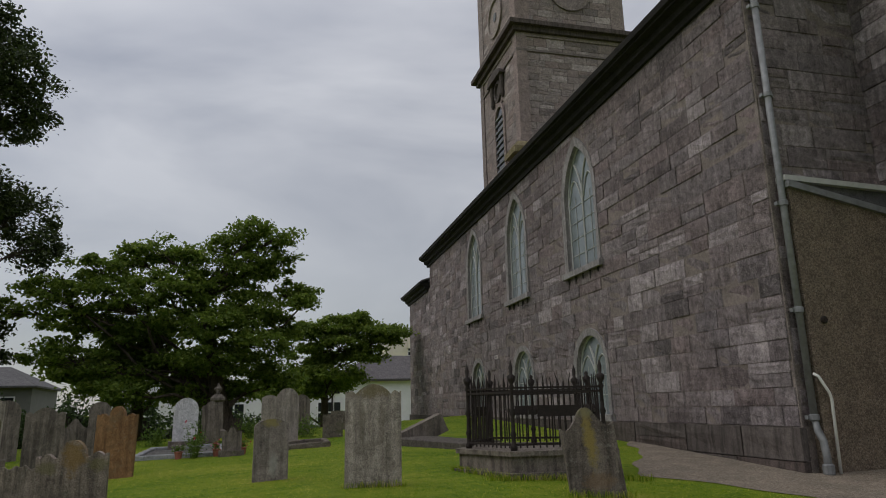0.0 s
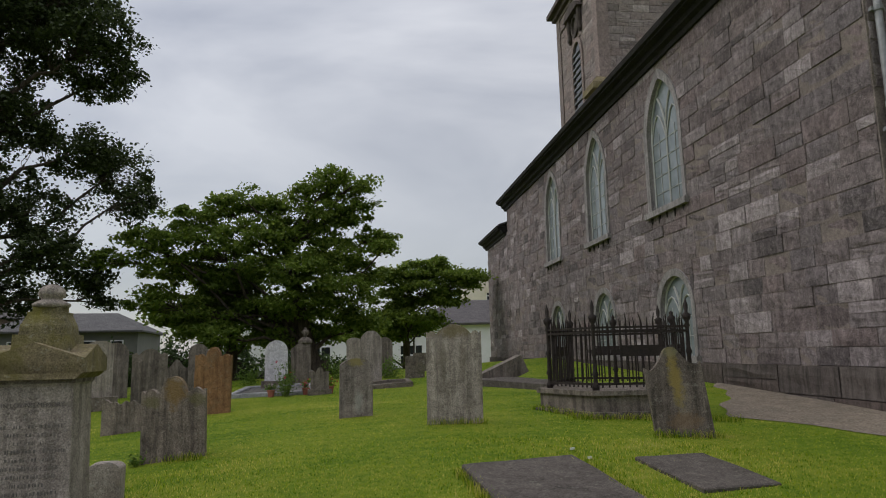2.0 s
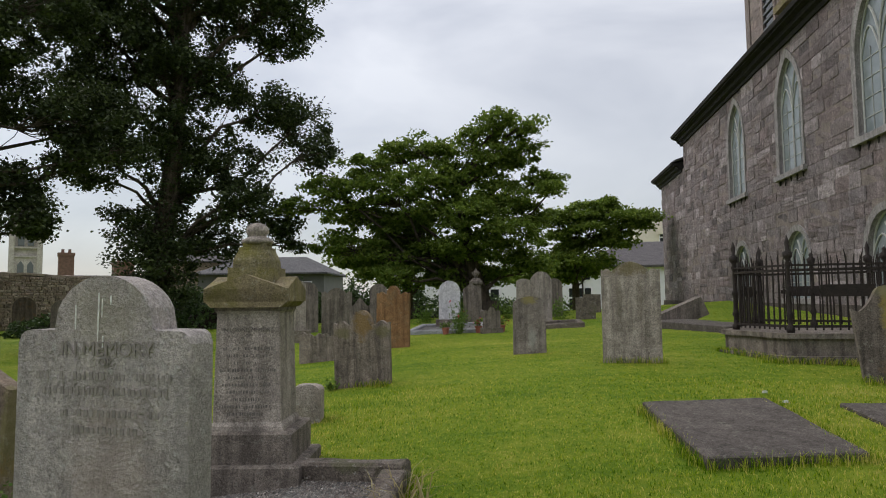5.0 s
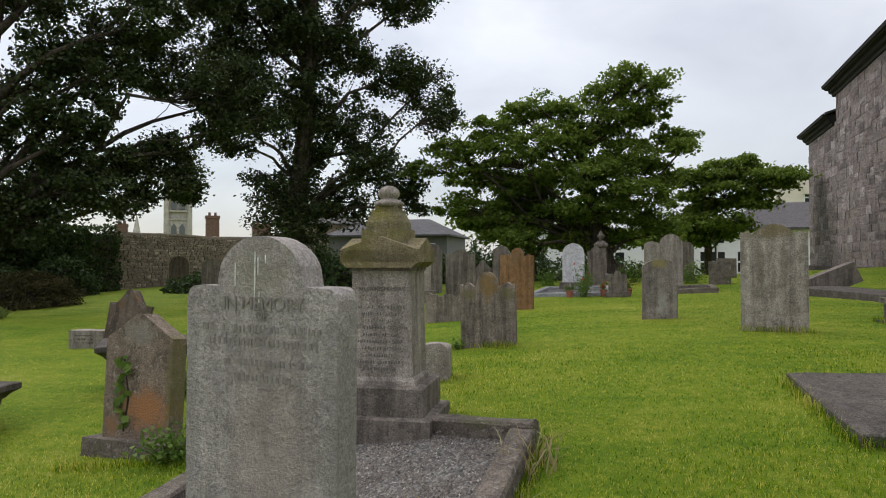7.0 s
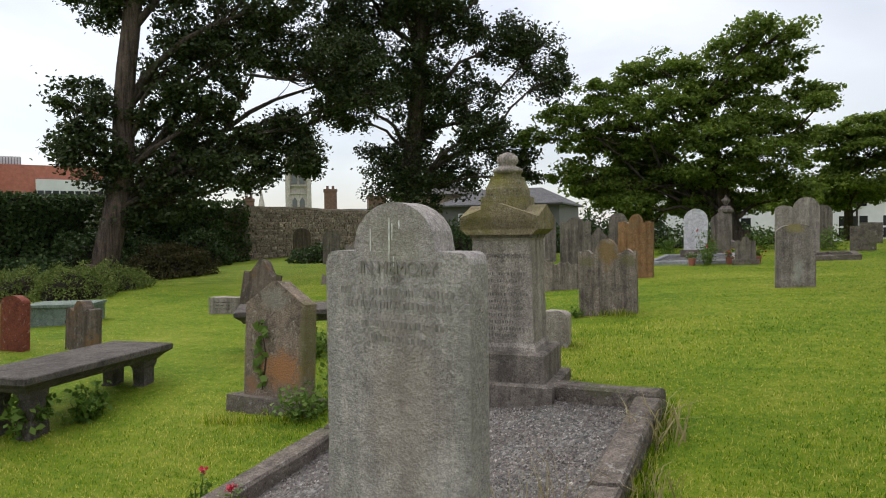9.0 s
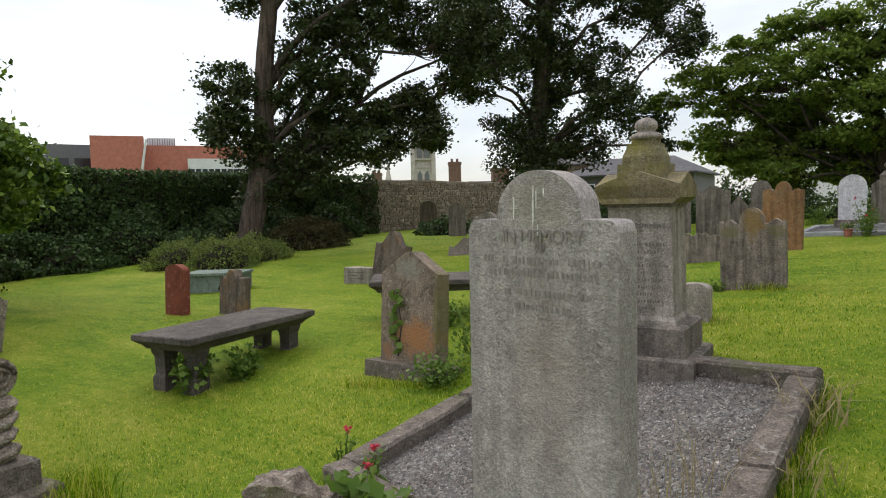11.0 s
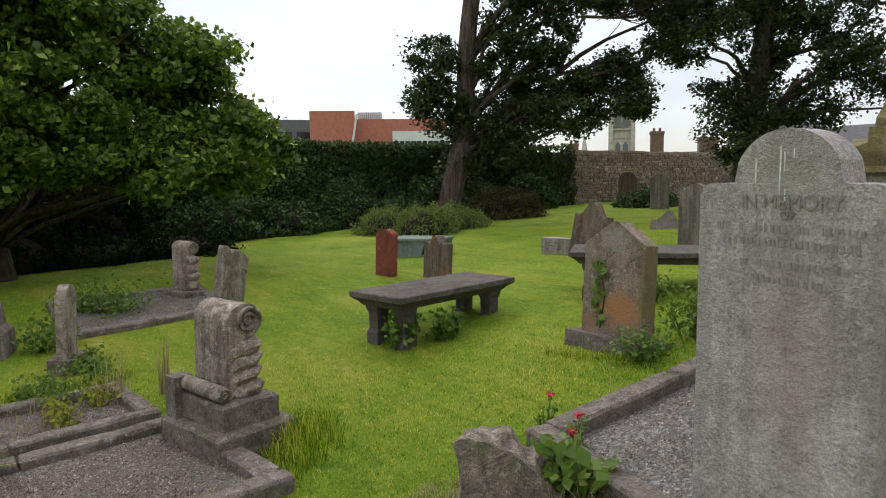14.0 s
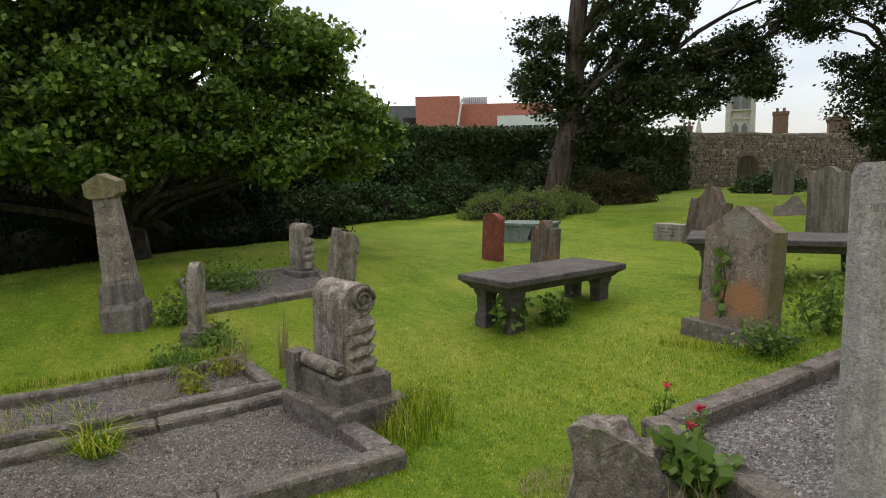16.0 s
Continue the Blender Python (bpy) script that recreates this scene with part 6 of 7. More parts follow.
# the layered tree in the middle of the churchyard, and its neighbours
tree("sycamore", "spreading green tree with layered open crown among the graves", -1.6, 26.2, (5.4, 0.36, 0.17),
     [(-7.4, -0.9, 4.4, 0.9, 0.9, 0.4), (-6.3, -0.6, 5.1, 1.1, 1.1, 0.6), (-4.9, -0.0, 6.0, 1.1, 1.1, 0.6), (-3.8, 0.4, 6.6, 1.0, 1.0, 0.5), (-2.7, -0.5, 6.7, 1.0, 1.0, 0.5), (-1.6, -0.1, 6.2, 1.0, 1.0, 0.6), (-0.5, 0.3, 7.1, 0.9, 0.9, 0.6),
      (0.5, -0.6, 7.5, 1.0, 1.0, 0.5), (1.3, -0.1, 7.4, 0.9, 0.9, 0.4), (1.4, 0.3, 6.5, 0.9, 0.9, 0.6), (2.1, 0.6, 5.4, 0.8, 0.8, 0.5), (2.5, -0.1, 4.9, 0.6, 0.6, 0.3), (0.4, 0.0, 6.2, 1.2, 1.2, 0.7), (-0.6, 0.5, 5.4, 1.4, 1.4, 0.7),
      (-2.3, -1.1, 5.2, 1.6, 1.6, 0.7), (-4.2, -0.5, 4.9, 1.6, 1.6, 0.7), (-5.6, -0.0, 4.1, 1.4, 1.4, 0.6), (-3.5, 0.9, 3.7, 1.8, 1.8, 0.7), (-1.1, -0.8, 4.0, 1.8, 1.8, 0.8), (0.8, 0.0, 4.7, 1.4, 1.4, 0.7), (1.7, 0.4, 4.0, 0.9, 0.9, 0.5),
      (0.8, -0.8, 3.3, 1.4, 1.4, 0.7), (-5.8, -0.5, 2.9, 1.1, 1.1, 0.6), (-4.5, 0.0, 2.5, 1.4, 1.4, 0.7), (-2.4, 0.9, 2.5, 1.8, 1.8, 0.7), (-0.5, -0.7, 2.7, 1.6, 1.6, 0.7), (0.8, 0.0, 2.2, 1.1, 1.1, 0.6), (-1.4, 0.5, 1.4, 1.3, 1.3, 0.5),
      (-3.6, -1.0, 1.5, 1.3, 1.3, 0.5), (1.9, 0.2, 1.9, 1.0, 1.0, 0.5), (-0.4, 0.8, 1.6, 1.3, 1.3, 0.5)],
     "leafC", 80000, 0.15, 3, spray=(0.28, 0.10), twigs=11, lean_top=(-1.4, 0))
tree("young_sycamore", "smaller spreading tree behind the churchyard", 2.2, 33.5, (4.4, 0.26, 0.10),
     [(-0.7, -0.5, 5.3, 1.0, 1.0, 0.5), (0.4, -0.3, 5.5, 1.3, 1.3, 0.6), (1.9, 0.1, 5.7, 1.3, 1.3, 0.6), (2.7, 0.4, 5.1, 1.0, 1.0, 0.5), (0.8, -0.6, 4.5, 1.4, 1.4, 0.7), (-0.5, 0.0, 4.1, 1.3, 1.3, 0.7), (2.1, 0.4, 4.3, 1.3, 1.3, 0.5),
      (0.3, -0.8, 3.3, 1.3, 1.3, 0.6), (-1.2, -0.1, 3.3, 1.1, 1.1, 0.6), (3.3, -0.0, 5.3, 1.1, 1.1, 0.4),
      (-0.6, 0.0, 2.7, 1.4, 1.4, 0.6), (-2.3, -0.3, 2.6, 1.3, 1.3, 0.5), (0.9, 0.2, 2.9, 1.3, 1.3, 0.5)], "leafC", 32000, 0.175, 8, spray=(0.38, 0.11), twigs=8)
tree("dark_lime", "tall dark tree with ivy-clad trunk near the boundary wall end", -13.9, 23.4, (13.0, 0.50, 0.20),
     [(3.9, 1.0, 12.5, 2.0, 2.0, 1.4), (4.1, 2.2, 11.7, 1.3, 1.3, 1.1), (1.7, 1.5, 13.1, 2.3, 2.3, 1.4), (4.4, 3.6, 8.0, 1.3, 1.3, 1.4), (5.5, 2.9, 7.1, 0.8, 0.8, 0.8), (3.3, 2.0, 8.9, 1.7, 1.7, 1.1), (2.2, 2.0, 6.5, 1.5, 1.5, 1.0),
      (3.1, 0.8, 4.8, 1.5, 1.5, 1.1), (4.0, 2.1, 4.3, 1.0, 1.0, 0.8), (4.4, 2.8, 3.6, 0.8, 0.8, 0.6), (1.7, 1.7, 3.2, 1.0, 1.0, 0.9), (-0.2, -0.8, 3.0, 0.9, 0.9, 1.4), (-1.0, -0.6, 4.0, 0.6, 0.6, 0.7), (0.4, 1.0, 3.8, 1.7, 1.7, 1.6),
      (0.8, -0.5, 2.2, 1.4, 1.4, 1.4), (-0.6, -0.9, 10.1, 2.2, 2.2, 1.7), (-2.1, -0.9, 8.7, 1.8, 1.8, 1.6), (-2.2, -0.3, 6.7, 1.4, 1.4, 0.9), (-1.5, -1.3, 5.6, 0.9, 0.9, 0.6), (0.7, 0.4, 7.6, 2.0, 2.0, 1.4), (0.3, 1.2, 10.8, 2.2, 2.2, 1.6),
      (-0.2, -1.7, 12.4, 2.3, 2.3, 1.4), (-2.1, -1.7, 11.3, 1.8, 1.8, 1.8), (1.2, 1.4, 15.1, 2.8, 2.8, 1.6), (-1.7, 1.1, 14.9, 3.0, 3.0, 1.6), (3.2, 0.9, 14.2, 2.1, 2.1, 1.4), (0.3, 0.2, 17.4, 3.0, 3.0, 1.8), (-3.7, -1.1, 13.1, 2.3, 2.3, 1.8),
      (-1.0, -2.0, 18.1, 2.1, 2.1, 1.6), (0.8, 0.1, 5.9, 1.4, 1.4, 1.6), (1.5, 1.2, 9.7, 1.4, 1.4, 1.0)],
     "leafA", 165000, 0.15, 12, spray=(0.33, 0.22), twigs=8, lean_top=(0.9, 0.4))
tree("old_lime", "old dark tree leaning over the boundary wall with long low limbs", -18.55, 13.2, (10.0, 0.42, 0.24),
     [(0.3, -0.8, 5.1, 0.7, 0.7, 1.1), (0.0, -0.2, 4.0, 0.9, 0.9, 0.9), (0.0, 0.3, 5.7, 0.7, 0.7, 0.8), (-0.7, -0.4, 4.2, 0.5, 0.5, 0.5), (1.4, 1.5, 6.4, 0.9, 0.9, 1.1), (1.2, 1.8, 5.1, 1.1, 1.1, 1.0), (0.8, 1.9, 3.9, 1.1, 1.1, 1.0),
      (2.5, 2.4, 3.7, 1.1, 1.1, 0.9), (2.6, 3.5, 3.4, 1.1, 1.1, 0.6), (2.0, 3.1, 4.6, 1.1, 1.1, 0.8), (2.4, 4.6, 4.4, 1.1, 1.1, 0.8), (3.8, 4.8, 4.1, 1.0, 1.0, 0.5), (3.8, 5.4, 3.7, 0.5, 0.5, 0.3), (3.1, 5.4, 5.2, 1.1, 1.1, 0.7),
      (2.5, 2.4, 5.8, 1.1, 1.1, 0.8), (2.5, 3.0, 7.2, 1.3, 1.3, 0.9), (1.4, 2.6, 7.9, 1.3, 1.3, 0.9), (2.5, 5.2, 7.8, 1.5, 1.5, 0.8), (4.5, 5.8, 7.1, 1.3, 1.3, 0.8), (4.2, 6.1, 6.0, 1.1, 1.1, 0.8), (4.2, 7.2, 7.7, 1.5, 1.5, 1.0),
      (5.5, 7.2, 6.4, 0.8, 0.8, 0.6), (1.4, 1.6, 2.6, 1.1, 1.1, 0.7), (0.3, 1.0, 3.1, 1.0, 1.0, 0.8), (-0.0, 0.8, 2.0, 0.8, 0.8, 0.7), (3.4, 3.6, 8.9, 1.7, 1.7, 1.0), (1.4, 2.1, 9.5, 1.7, 1.7, 1.1), (-0.2, 0.7, 8.9, 1.3, 1.3, 1.1),
      (4.3, 4.5, 10.3, 1.7, 1.7, 1.1)],
     "leafA", 92000, 0.14, 17, bark="barkpale", spray=(0.30, 0.18), twigs=10, lean_top=(0.75, 1.1))
# Crown lobes at x below -3 are added behind to darken the ground beneath.
tree("laurel_tree", "dense broad-leaved evergreen tree overhanging the lawn", -15.0, 0.4, (3.6, 0.25, 0.14),
     [(0, 0, 4.6, 2.0, 2.4, 1.5), (1.4, 2.9, 3.9, 1.5, 1.5, 1.2), (1.6, 0.2, 3.2, 1.6, 1.8, 1.1), (1.8, -2.4, 3.6, 1.8, 2.0, 1.5), (1.8, 3.9, 2.3, 1.4, 1.2, 0.8), (2.0, 2.2, 2.2, 1.3, 1.4, 0.7), (2.2, -0.6, 2.1, 1.3, 1.6, 0.6), (2.3, -3.2, 2.2, 1.5, 1.7, 0.8), (0.6, -0.5, 6.0, 1.8, 2.2, 1.2), (0.8, 1.6, 5.4, 1.3, 1.3, 0.9), (0.5, -4, 4.8, 2.0, 2.2, 1.6), (-3.2, 0, 3.6, 2.2, 3.0, 1.8), (-3.2, -4.5, 3.6, 2.2, 2.6, 1.8), (-3.4, 3.2, 3.2, 1.8, 1.8, 1.3), (-1.0, -2.2, 6.4, 2.4, 2.6, 1.4), (2.3, -5.0, 2.6, 1.6, 1.8, 1.2),
      (2.3, 2.1, 4.3, 1.0, 1.0, 0.7), (1.7, 0.8, 4.6, 1.1, 1.1, 0.7), (1.3, 3.0, 3.7, 0.9, 0.9, 0.6), (0.9, 3.4, 4.4, 0.7, 0.7, 0.5), (2.2, 3.8, 2.7, 0.7, 0.7, 0.5), (1.3, -0.1, 4.0, 1.3, 1.3, 0.8), (0.7, -1.1, 3.0, 1.3, 1.3, 0.8), (2.2, 1.2, 3.1, 1.1, 1.1, 0.7), (1.8, 2.3, 2.2, 0.9, 0.9, 0.4), (0.9, -1.3, 4.3, 1.4, 1.4, 0.9), (0.9, 4.3, 2.0, 0.4, 0.4, 0.3), (1.9, 1.0, 2.1, 1.0, 1.0, 0.4), (1.3, -0.6, 2.0, 1.0, 1.0, 0.4), (0.9, 0.9, 5.4, 1.3, 1.3, 0.7), (2.1, -0.7, 5.2, 1.4, 1.4, 0.7)],
     "leafD", 230000, 0.145, 23, spray=(0.28, 0.14), flat=0.45, twigs=7)
# Added near-black shrubs fill the unlit void beneath the evergreen.
undergrowth("shaded_shrubs", "near-black stand-in shrubs for the dark void beneath the evergreen tree", [(-20.3, -2.5, 1.2, 3.0, 2.7), (-20.4, 1.8, 1.1, 2.6, 2.5), (-20.2, -6.0, 1.2, 2.8, 2.8), (-18.6, -3.5, 1.2, 2.6, 1.9), (-18.8, 0.6, 1.1, 2.2, 1.7)], 34000, 0.13, M["shadeleaf"], 9)
undergrowth("shaded_shrubs", "low near-black stand-in shrubs for the shade at the lawn's edge", [(-17.0 + 0.4 * math.sin(k * 2.1) - 0.5 * max(0, k - 5), -9.0 + 1.9 * k, 1.35, 1.5, 0.85 + 0.35 * math.sin(k * 1.7)) for k in range(8)], 22000, 0.12, M["shadeleaf"], 19)
undergrowth("boundary_hedge", "dark hedge behind the far graves", [(-14.0, 33.5, 1.5, 1.2, 2.4), (-11.5, 33.8, 1.6, 1.2, 2.6), (-9.0, 34.0, 1.6, 1.2, 2.9), (-6.5, 34.0, 1.6, 1.2, 2.7), (-4.0, 34.2, 1.5, 1.2, 2.1), (-2.2, 34.4, 1.3, 1.1, 2.0), (-0.9, 34.6, 1.0, 1.0, 1.5), (-16.5, 34.5, 1.6, 1.3, 2.1), (-19.0, 35.5, 1.6, 1.3, 1.9)], 26000, 0.17, M["ivy"], 15)
undergrowth("yard_shrubs", "dark shrubs beyond the gravestones by the wall end", [(-12.0, 24.5, 1.4, 1.6, 1.1), (-13.8, 26.0, 1.6, 1.6, 1.2), (-10.0, 27.5, 1.6, 1.5, 0.9), (-6.6, 28.5, 1.2, 1.2, 1.0), (-16.8, 21.8, 1.2, 1.2, 0.7)], 14000, 0.15, M["ivy"], 10)
tree("sycamore", "dark second trunk under the spreading crown", -5.2, 28.0, (4.0, 0.3, 0.14), [(0, 0, 4.0, 1.6, 1.5, 1.0), (-1.6, 0, 2.8, 1.6, 1.4, 0.9), (1.5, 0, 2.6, 1.5, 1.4, 0.9)], "leafC", 12000, 0.22, 29, spray=(0.45, 0.2))

# ---- buildings beyond ----
def place_house(name, label, category, x, y, rz, z=None):
    return thing(name, label, category, x, y, 0.4 if z is None else z, rz)


def windowed(parent, x, z, w, h, y, panes=(2, 2), dark="darkglass"):
    bm = bmesh.new()
    box(bm, x - w / 2, x + w / 2, y - 0.03, y + 0.05, z, z + h)
    wd = part("window", bm, M["white"], parent)
    nx, nz = panes
    for i in range(nx):
        for j in range(nz):
            bm = bmesh.new()
            box(bm, x - w / 2 + w * i / nx + 0.06, x - w / 2 + w * (i + 1) / nx - 0.06, y - 0.045, y - 0.032, z + h * j / nz + 0.06, z + h * (j + 1) / nz - 0.06)
            part("pane", bm, M[dark], wd)


def white_hall():
    h = place_house("hall", "white rendered hall with a hipped slate roof and dark windows", "building", 6.0, 50.0, -5)
    bm = bmesh.new()
    box(bm, -17, 9, 0, 10, -1, 3.1)
    part("wall", bm, M["white"], h)
    bm = bmesh.new()
    frustum(bm, [(6.4, 5.4, 3.1), (6.4, 5.4, 3.25), (3.4, 0.3, 5.3)], 4.2, 5)
    part("roof", bm, M["slate"], h, "hipped slate roof")
    bm = bmesh.new()
    box(bm, -17.2, -2.2, -0.15, 10, 3.1, 3.4)
    part("parapet", bm, M["white"], h)
    windowed(h, -2.3, 0.2, 1.7, 1.5, 0, (3, 2))
    windowed(h, -0.2, 0.2, 1.1, 1.5, 0, (2, 2))
    windowed(h, -2.0, 2.2, 1.0, 0.5, 0, (1, 1))
    for wx in (-6.0, -9.0, -12.0, -15.0):
        windowed(h, wx, 0.2, 1.5, 1.5, 0, (2, 2))
    windowed(h, 1.4, 0.6, 1.0, 1.2, 0, (2, 2))
    bm = bmesh.new()
    tube(bm, [(-2.1, -0.1, -0.5), (-2.1, -0.1, 3.1)], [0.06, 0.06], 6)
    part("downpipe", bm, M["iron"], h)
    bm = bmesh.new()
    box(bm, -17.02, 9.02, -0.06, 0.02, -1, 0.05)
    part("plinth", bm, M["greyrender"], h)


def cream_block():
    b = place_house("apartment_block", "tall cream rendered block beyond the hall roof", "building", 13.2, 72.0, -5)
    bm = bmesh.new()
    box(bm, -2.0, 6, 0, 10, -1, 9.2)
    box(bm, 0.4, 6, -0.5, 0, 7.4, 8.2)
    part("wall", bm, M["cream"], b)
    bm = bmesh.new()
    box(bm, -2.15, 6.1, -0.12, 10, 9.2, 9.45)
    part("parapet", bm, M["paleclad"], b)
    windowed(b, 0.9, 6.6, 0.9, 1.0, 0, (1, 2))
    windowed(b, -0.9, 3.6, 0.9, 1.2, 0, (1, 2))


def grey_house():
    h = place_house("house", "grey rendered house with a hipped slate roof beyond the trees", "house", -15.8, 40.5, 6, 0.6)
    bm = bmesh.new()
    box(bm, -5.0, 3.0, 0, 7, -1, 2.45)
    part("wall", bm, M["greyrender"], h)
    bm = bmesh.new()
    frustum(bm, [(4.3, 3.9, 2.45), (4.3, 3.9, 2.55), (2.1, 0.2, 3.75)], -1.0, 3.5)
    part("roof", bm, M["slate"], h, "hipped slate roof")
    for x in (-3.4, -1.4, 0.4, 1.9):
        windowed(h, x, 0.5, 0.7, 1.5, 0, (1, 2))


def far_house():
    h = place_house("house", "stone house with a grey hipped roof and chimney beyond the wall", "house", -22.5, 42.0, 24)
    bm = bmesh.new()
    box(bm, -2.5, 3.0, 0, 6, -1, 3.6)
    part("wall", bm, M["rubble"], h)
    bm = bmesh.new()
    frustum(bm, [(3.1, 3.3, 3.6), (3.1, 3.3, 3.68), (1.2, 0.2, 4.5)], 0.25, 3)
    part("roof", bm, M["slate"], h, "hipped slate roof")
    bm = bmesh.new()
    box(bm, 0.6, 1.05, 2.3, 3.0, 3.0, 4.85)
    part("chimney", bm, M["greyrender"], h)


def polar(angle, dist):
    """A place at a bearing from the camera's place, degrees east of the church wall's line."""
    a = math.radians(angle)
    return -0.35 + dist * math.sin(a), dist * math.cos(a)


def brick_building():
    x, y = polar(-60.0, 110)
    b = place_house("offices", "red brick flat-roofed building with a white window band", "building", x, y, 60, 0.0)
    bm = bmesh.new()
    box(bm, -10, 12, 0, 14, -2, 11.6)
    part("wall", bm, M["brick"], b)
    bm = bmesh.new()
    box(bm, -10, -3.0, -2.5, 0, -2, 12.7)
    part("wing", bm, M["brick"], b)
    bm = bmesh.new()
    box(bm, 3.0, 12.5, -0.6, 0, 7.6, 9.6)
    band = part("window_band", bm, M["paleclad"], b, "white band over a row of windows")
    for k in range(10):
        bm = bmesh.new()
        box(bm, 3.2 + k * 0.93, 3.95 + k * 0.93, -0.66, -0.6, 7.0, 8.0)
        part("pane", bm, M["darkglass"], band)
    bm = bmesh.new()
    box(bm, -2.6, 1.4, 3, 8, 11.6, 13.0)
    part("roof_plant", bm, M["paleclad"], b, "roof plant room behind railings")
    for k in range(12):
        bm = bmesh.new()
        box(bm, -2.6 + k * 0.35, -2.52 + k * 0.35, 2.5, 2.58, 11.6, 12.8)
        part("railing_post", bm, M["darkclad"], b)
    bm = bmesh.new()
    tube(bm, [(-3.4, -2.9, 7.5), (-2.6, -2.9, 12.2)], [0.18, 0.18], 6)
    part("pipe", bm, M["paleclad"], b)
    x, y = polar(-69.5, 118)
    d = place_house("warehouse", "long dark grey clad building on the skyline", "building", x, y, 70, 0.0)
    bm = bmesh.new()
    box(bm, -16, 11, 0, 20, -2, 12.3)
    part("wall", bm, M["darkclad"], d)
    for k in range(7):
        bm = bmesh.new()
        box(bm, -14 + k * 3.4, -11.4 + k * 3.4, -0.1, 0, 7.5, 10.2)
        part("window_strip", bm, M["paleclad"] if k % 3 == 1 else M["darkglass"], d)


def cathedral_tower():
    x, y = polar(-39.3, 230)
    t = place_house("cathedral_tower", "distant pale gothic cathedral tower with pinnacles", "cathedral tower", x, y, 39, 0)
    bm = bmesh.new()
    box(bm, -3.6, 3.6, -3.6, 3.6, -2, 14.6)
    part("lower_stage", bm, M["spire"], t)
    bm = bmesh.new()
    box(bm, -3.1, 3.1, -3.1, 3.1, 14.6, 30)
    part("belfry_stage", bm, M["spire"], t)
    for z in (14.4, 17.0, 24.5):
        bm = bmesh.new()
        box(bm, -3.9, 3.9, -3.9, 3.9, z, z + 0.5)
        part("string_course", bm, M["spire"], t)
    for sx in (-1, 1):
        for sy in (-1, 1):
            bm = bmesh.new()
            frustum(bm, [(0.75, 0.75, -2), (0.7, 0.7, 20), (0.5, 0.5, 26), (0.45, 0.45, 30), (0.02, 0.02, 33)], sx * 3.5, sy * 3.5)
            part("pinnacle", bm, M["spire"], t)
    for sx in (-1.2, 1.2):
        for z0, z1 in ((17.8, 23.5), (25.4, 29), (9.8, 13.4)):
            bm = bmesh.new()
            prism(bm, [(sx - 0.8, z0), (sx + 0.8, z0), (sx + 0.8, z1 - 1.2), (sx, z1), (sx - 0.8, z1 - 1.2)], -3.75, -3.0)
            part("lancet", bm, M["darkclad"], t)
    x, y = polar(-42.3, 200)
    s = place_house("small_spire", "thin distant church spire", "spire", x, y, 0, 0)
    bm = bmesh.new()
    lathe(bm, [(1.4, 0), (1.2, 8), (0.03, 14.5)], 8)
    part("spire", bm, M["spire"], s)


def chimneys():
    for ang, d, w, h, lab in ((-36.55, 70, 0.62, 5.75, "lone red brick chimney stack beyond the wall"), (-32.7, 70, 0.85, 5.0, "broad brick chimney stack beyond the wall"), (-43.2, 70, 0.5, 4.8, "low brick chimney stack beyond the wall")):
        x, y = polar(ang, d)
        c = thing("chimney_stack", lab, "chimney", x, y, 0.2, 40, group="chimneys on the skyline")
        bm = bmesh.new()
        frustum(bm, [(w, w, -1), (w, w, h - 0.3), (w * 1.1, w * 1.1, h - 0.28), (w * 1.1, w * 1.1, h)])
        part("chimney_shaft", bm, M["brickdark"], c)
        for k in (-1, 1):
            bm = bmesh.new()
            lathe(bm, [(0.14, h), (0.12, h + 0.3), (0.15, h + 0.34)], 8, k * w * 0.45, 0)
            part("chimney_pot", bm, M["brickdark"], c)
    x, y = polar(-31, 72)
    r = thing("row_houses", "low slate roofs of a row of houses beyond the wall", "house", x, y, 0.2, 38)
    bm = bmesh.new()
    box(bm, -8, 8, 0, 8, -1, 2.6)
    part("wall", bm, M["cream"], r)
    bm = bmesh.new()
    prism(bm, [(-0.2, 2.6), (4, 3.9), (8.2, 2.6)], -8.2, 8.2)
    bmesh.ops.transform(bm, matrix=pose(0, 0, 0, 0, 0, 90) @ pose(0, 0, 0), verts=bm.verts)
    bmesh.ops.transform(bm, matrix=Matrix.Diagonal((-1, 1, 1, 1)), verts=bm.verts)
    part("roof", bm, M["slate"], r)


white_hall()
cream_block()
grey_house()
far_house()
brick_building()
cathedral_tower()
chimneys()

# ---- small plants and grass ----
def tuft(name, label, x, y, n, h, w, material, spread=0.12, lean=0.8, rz=0):
    ob = tagged(thing(name, label, "plant", x, y, None, rz), kind="stuff")
    a, r = rng.uniform(0, 2 * math.pi, n), spread * np.sqrt(rng.random(n))
    bx, by = r * np.cos(a), r * np.sin(a)
    bz = ground(x + bx, y + by) - gz(x, y)
    blades("blade", bx, by, bz, h, w, M[material], ob, lean)
    return ob


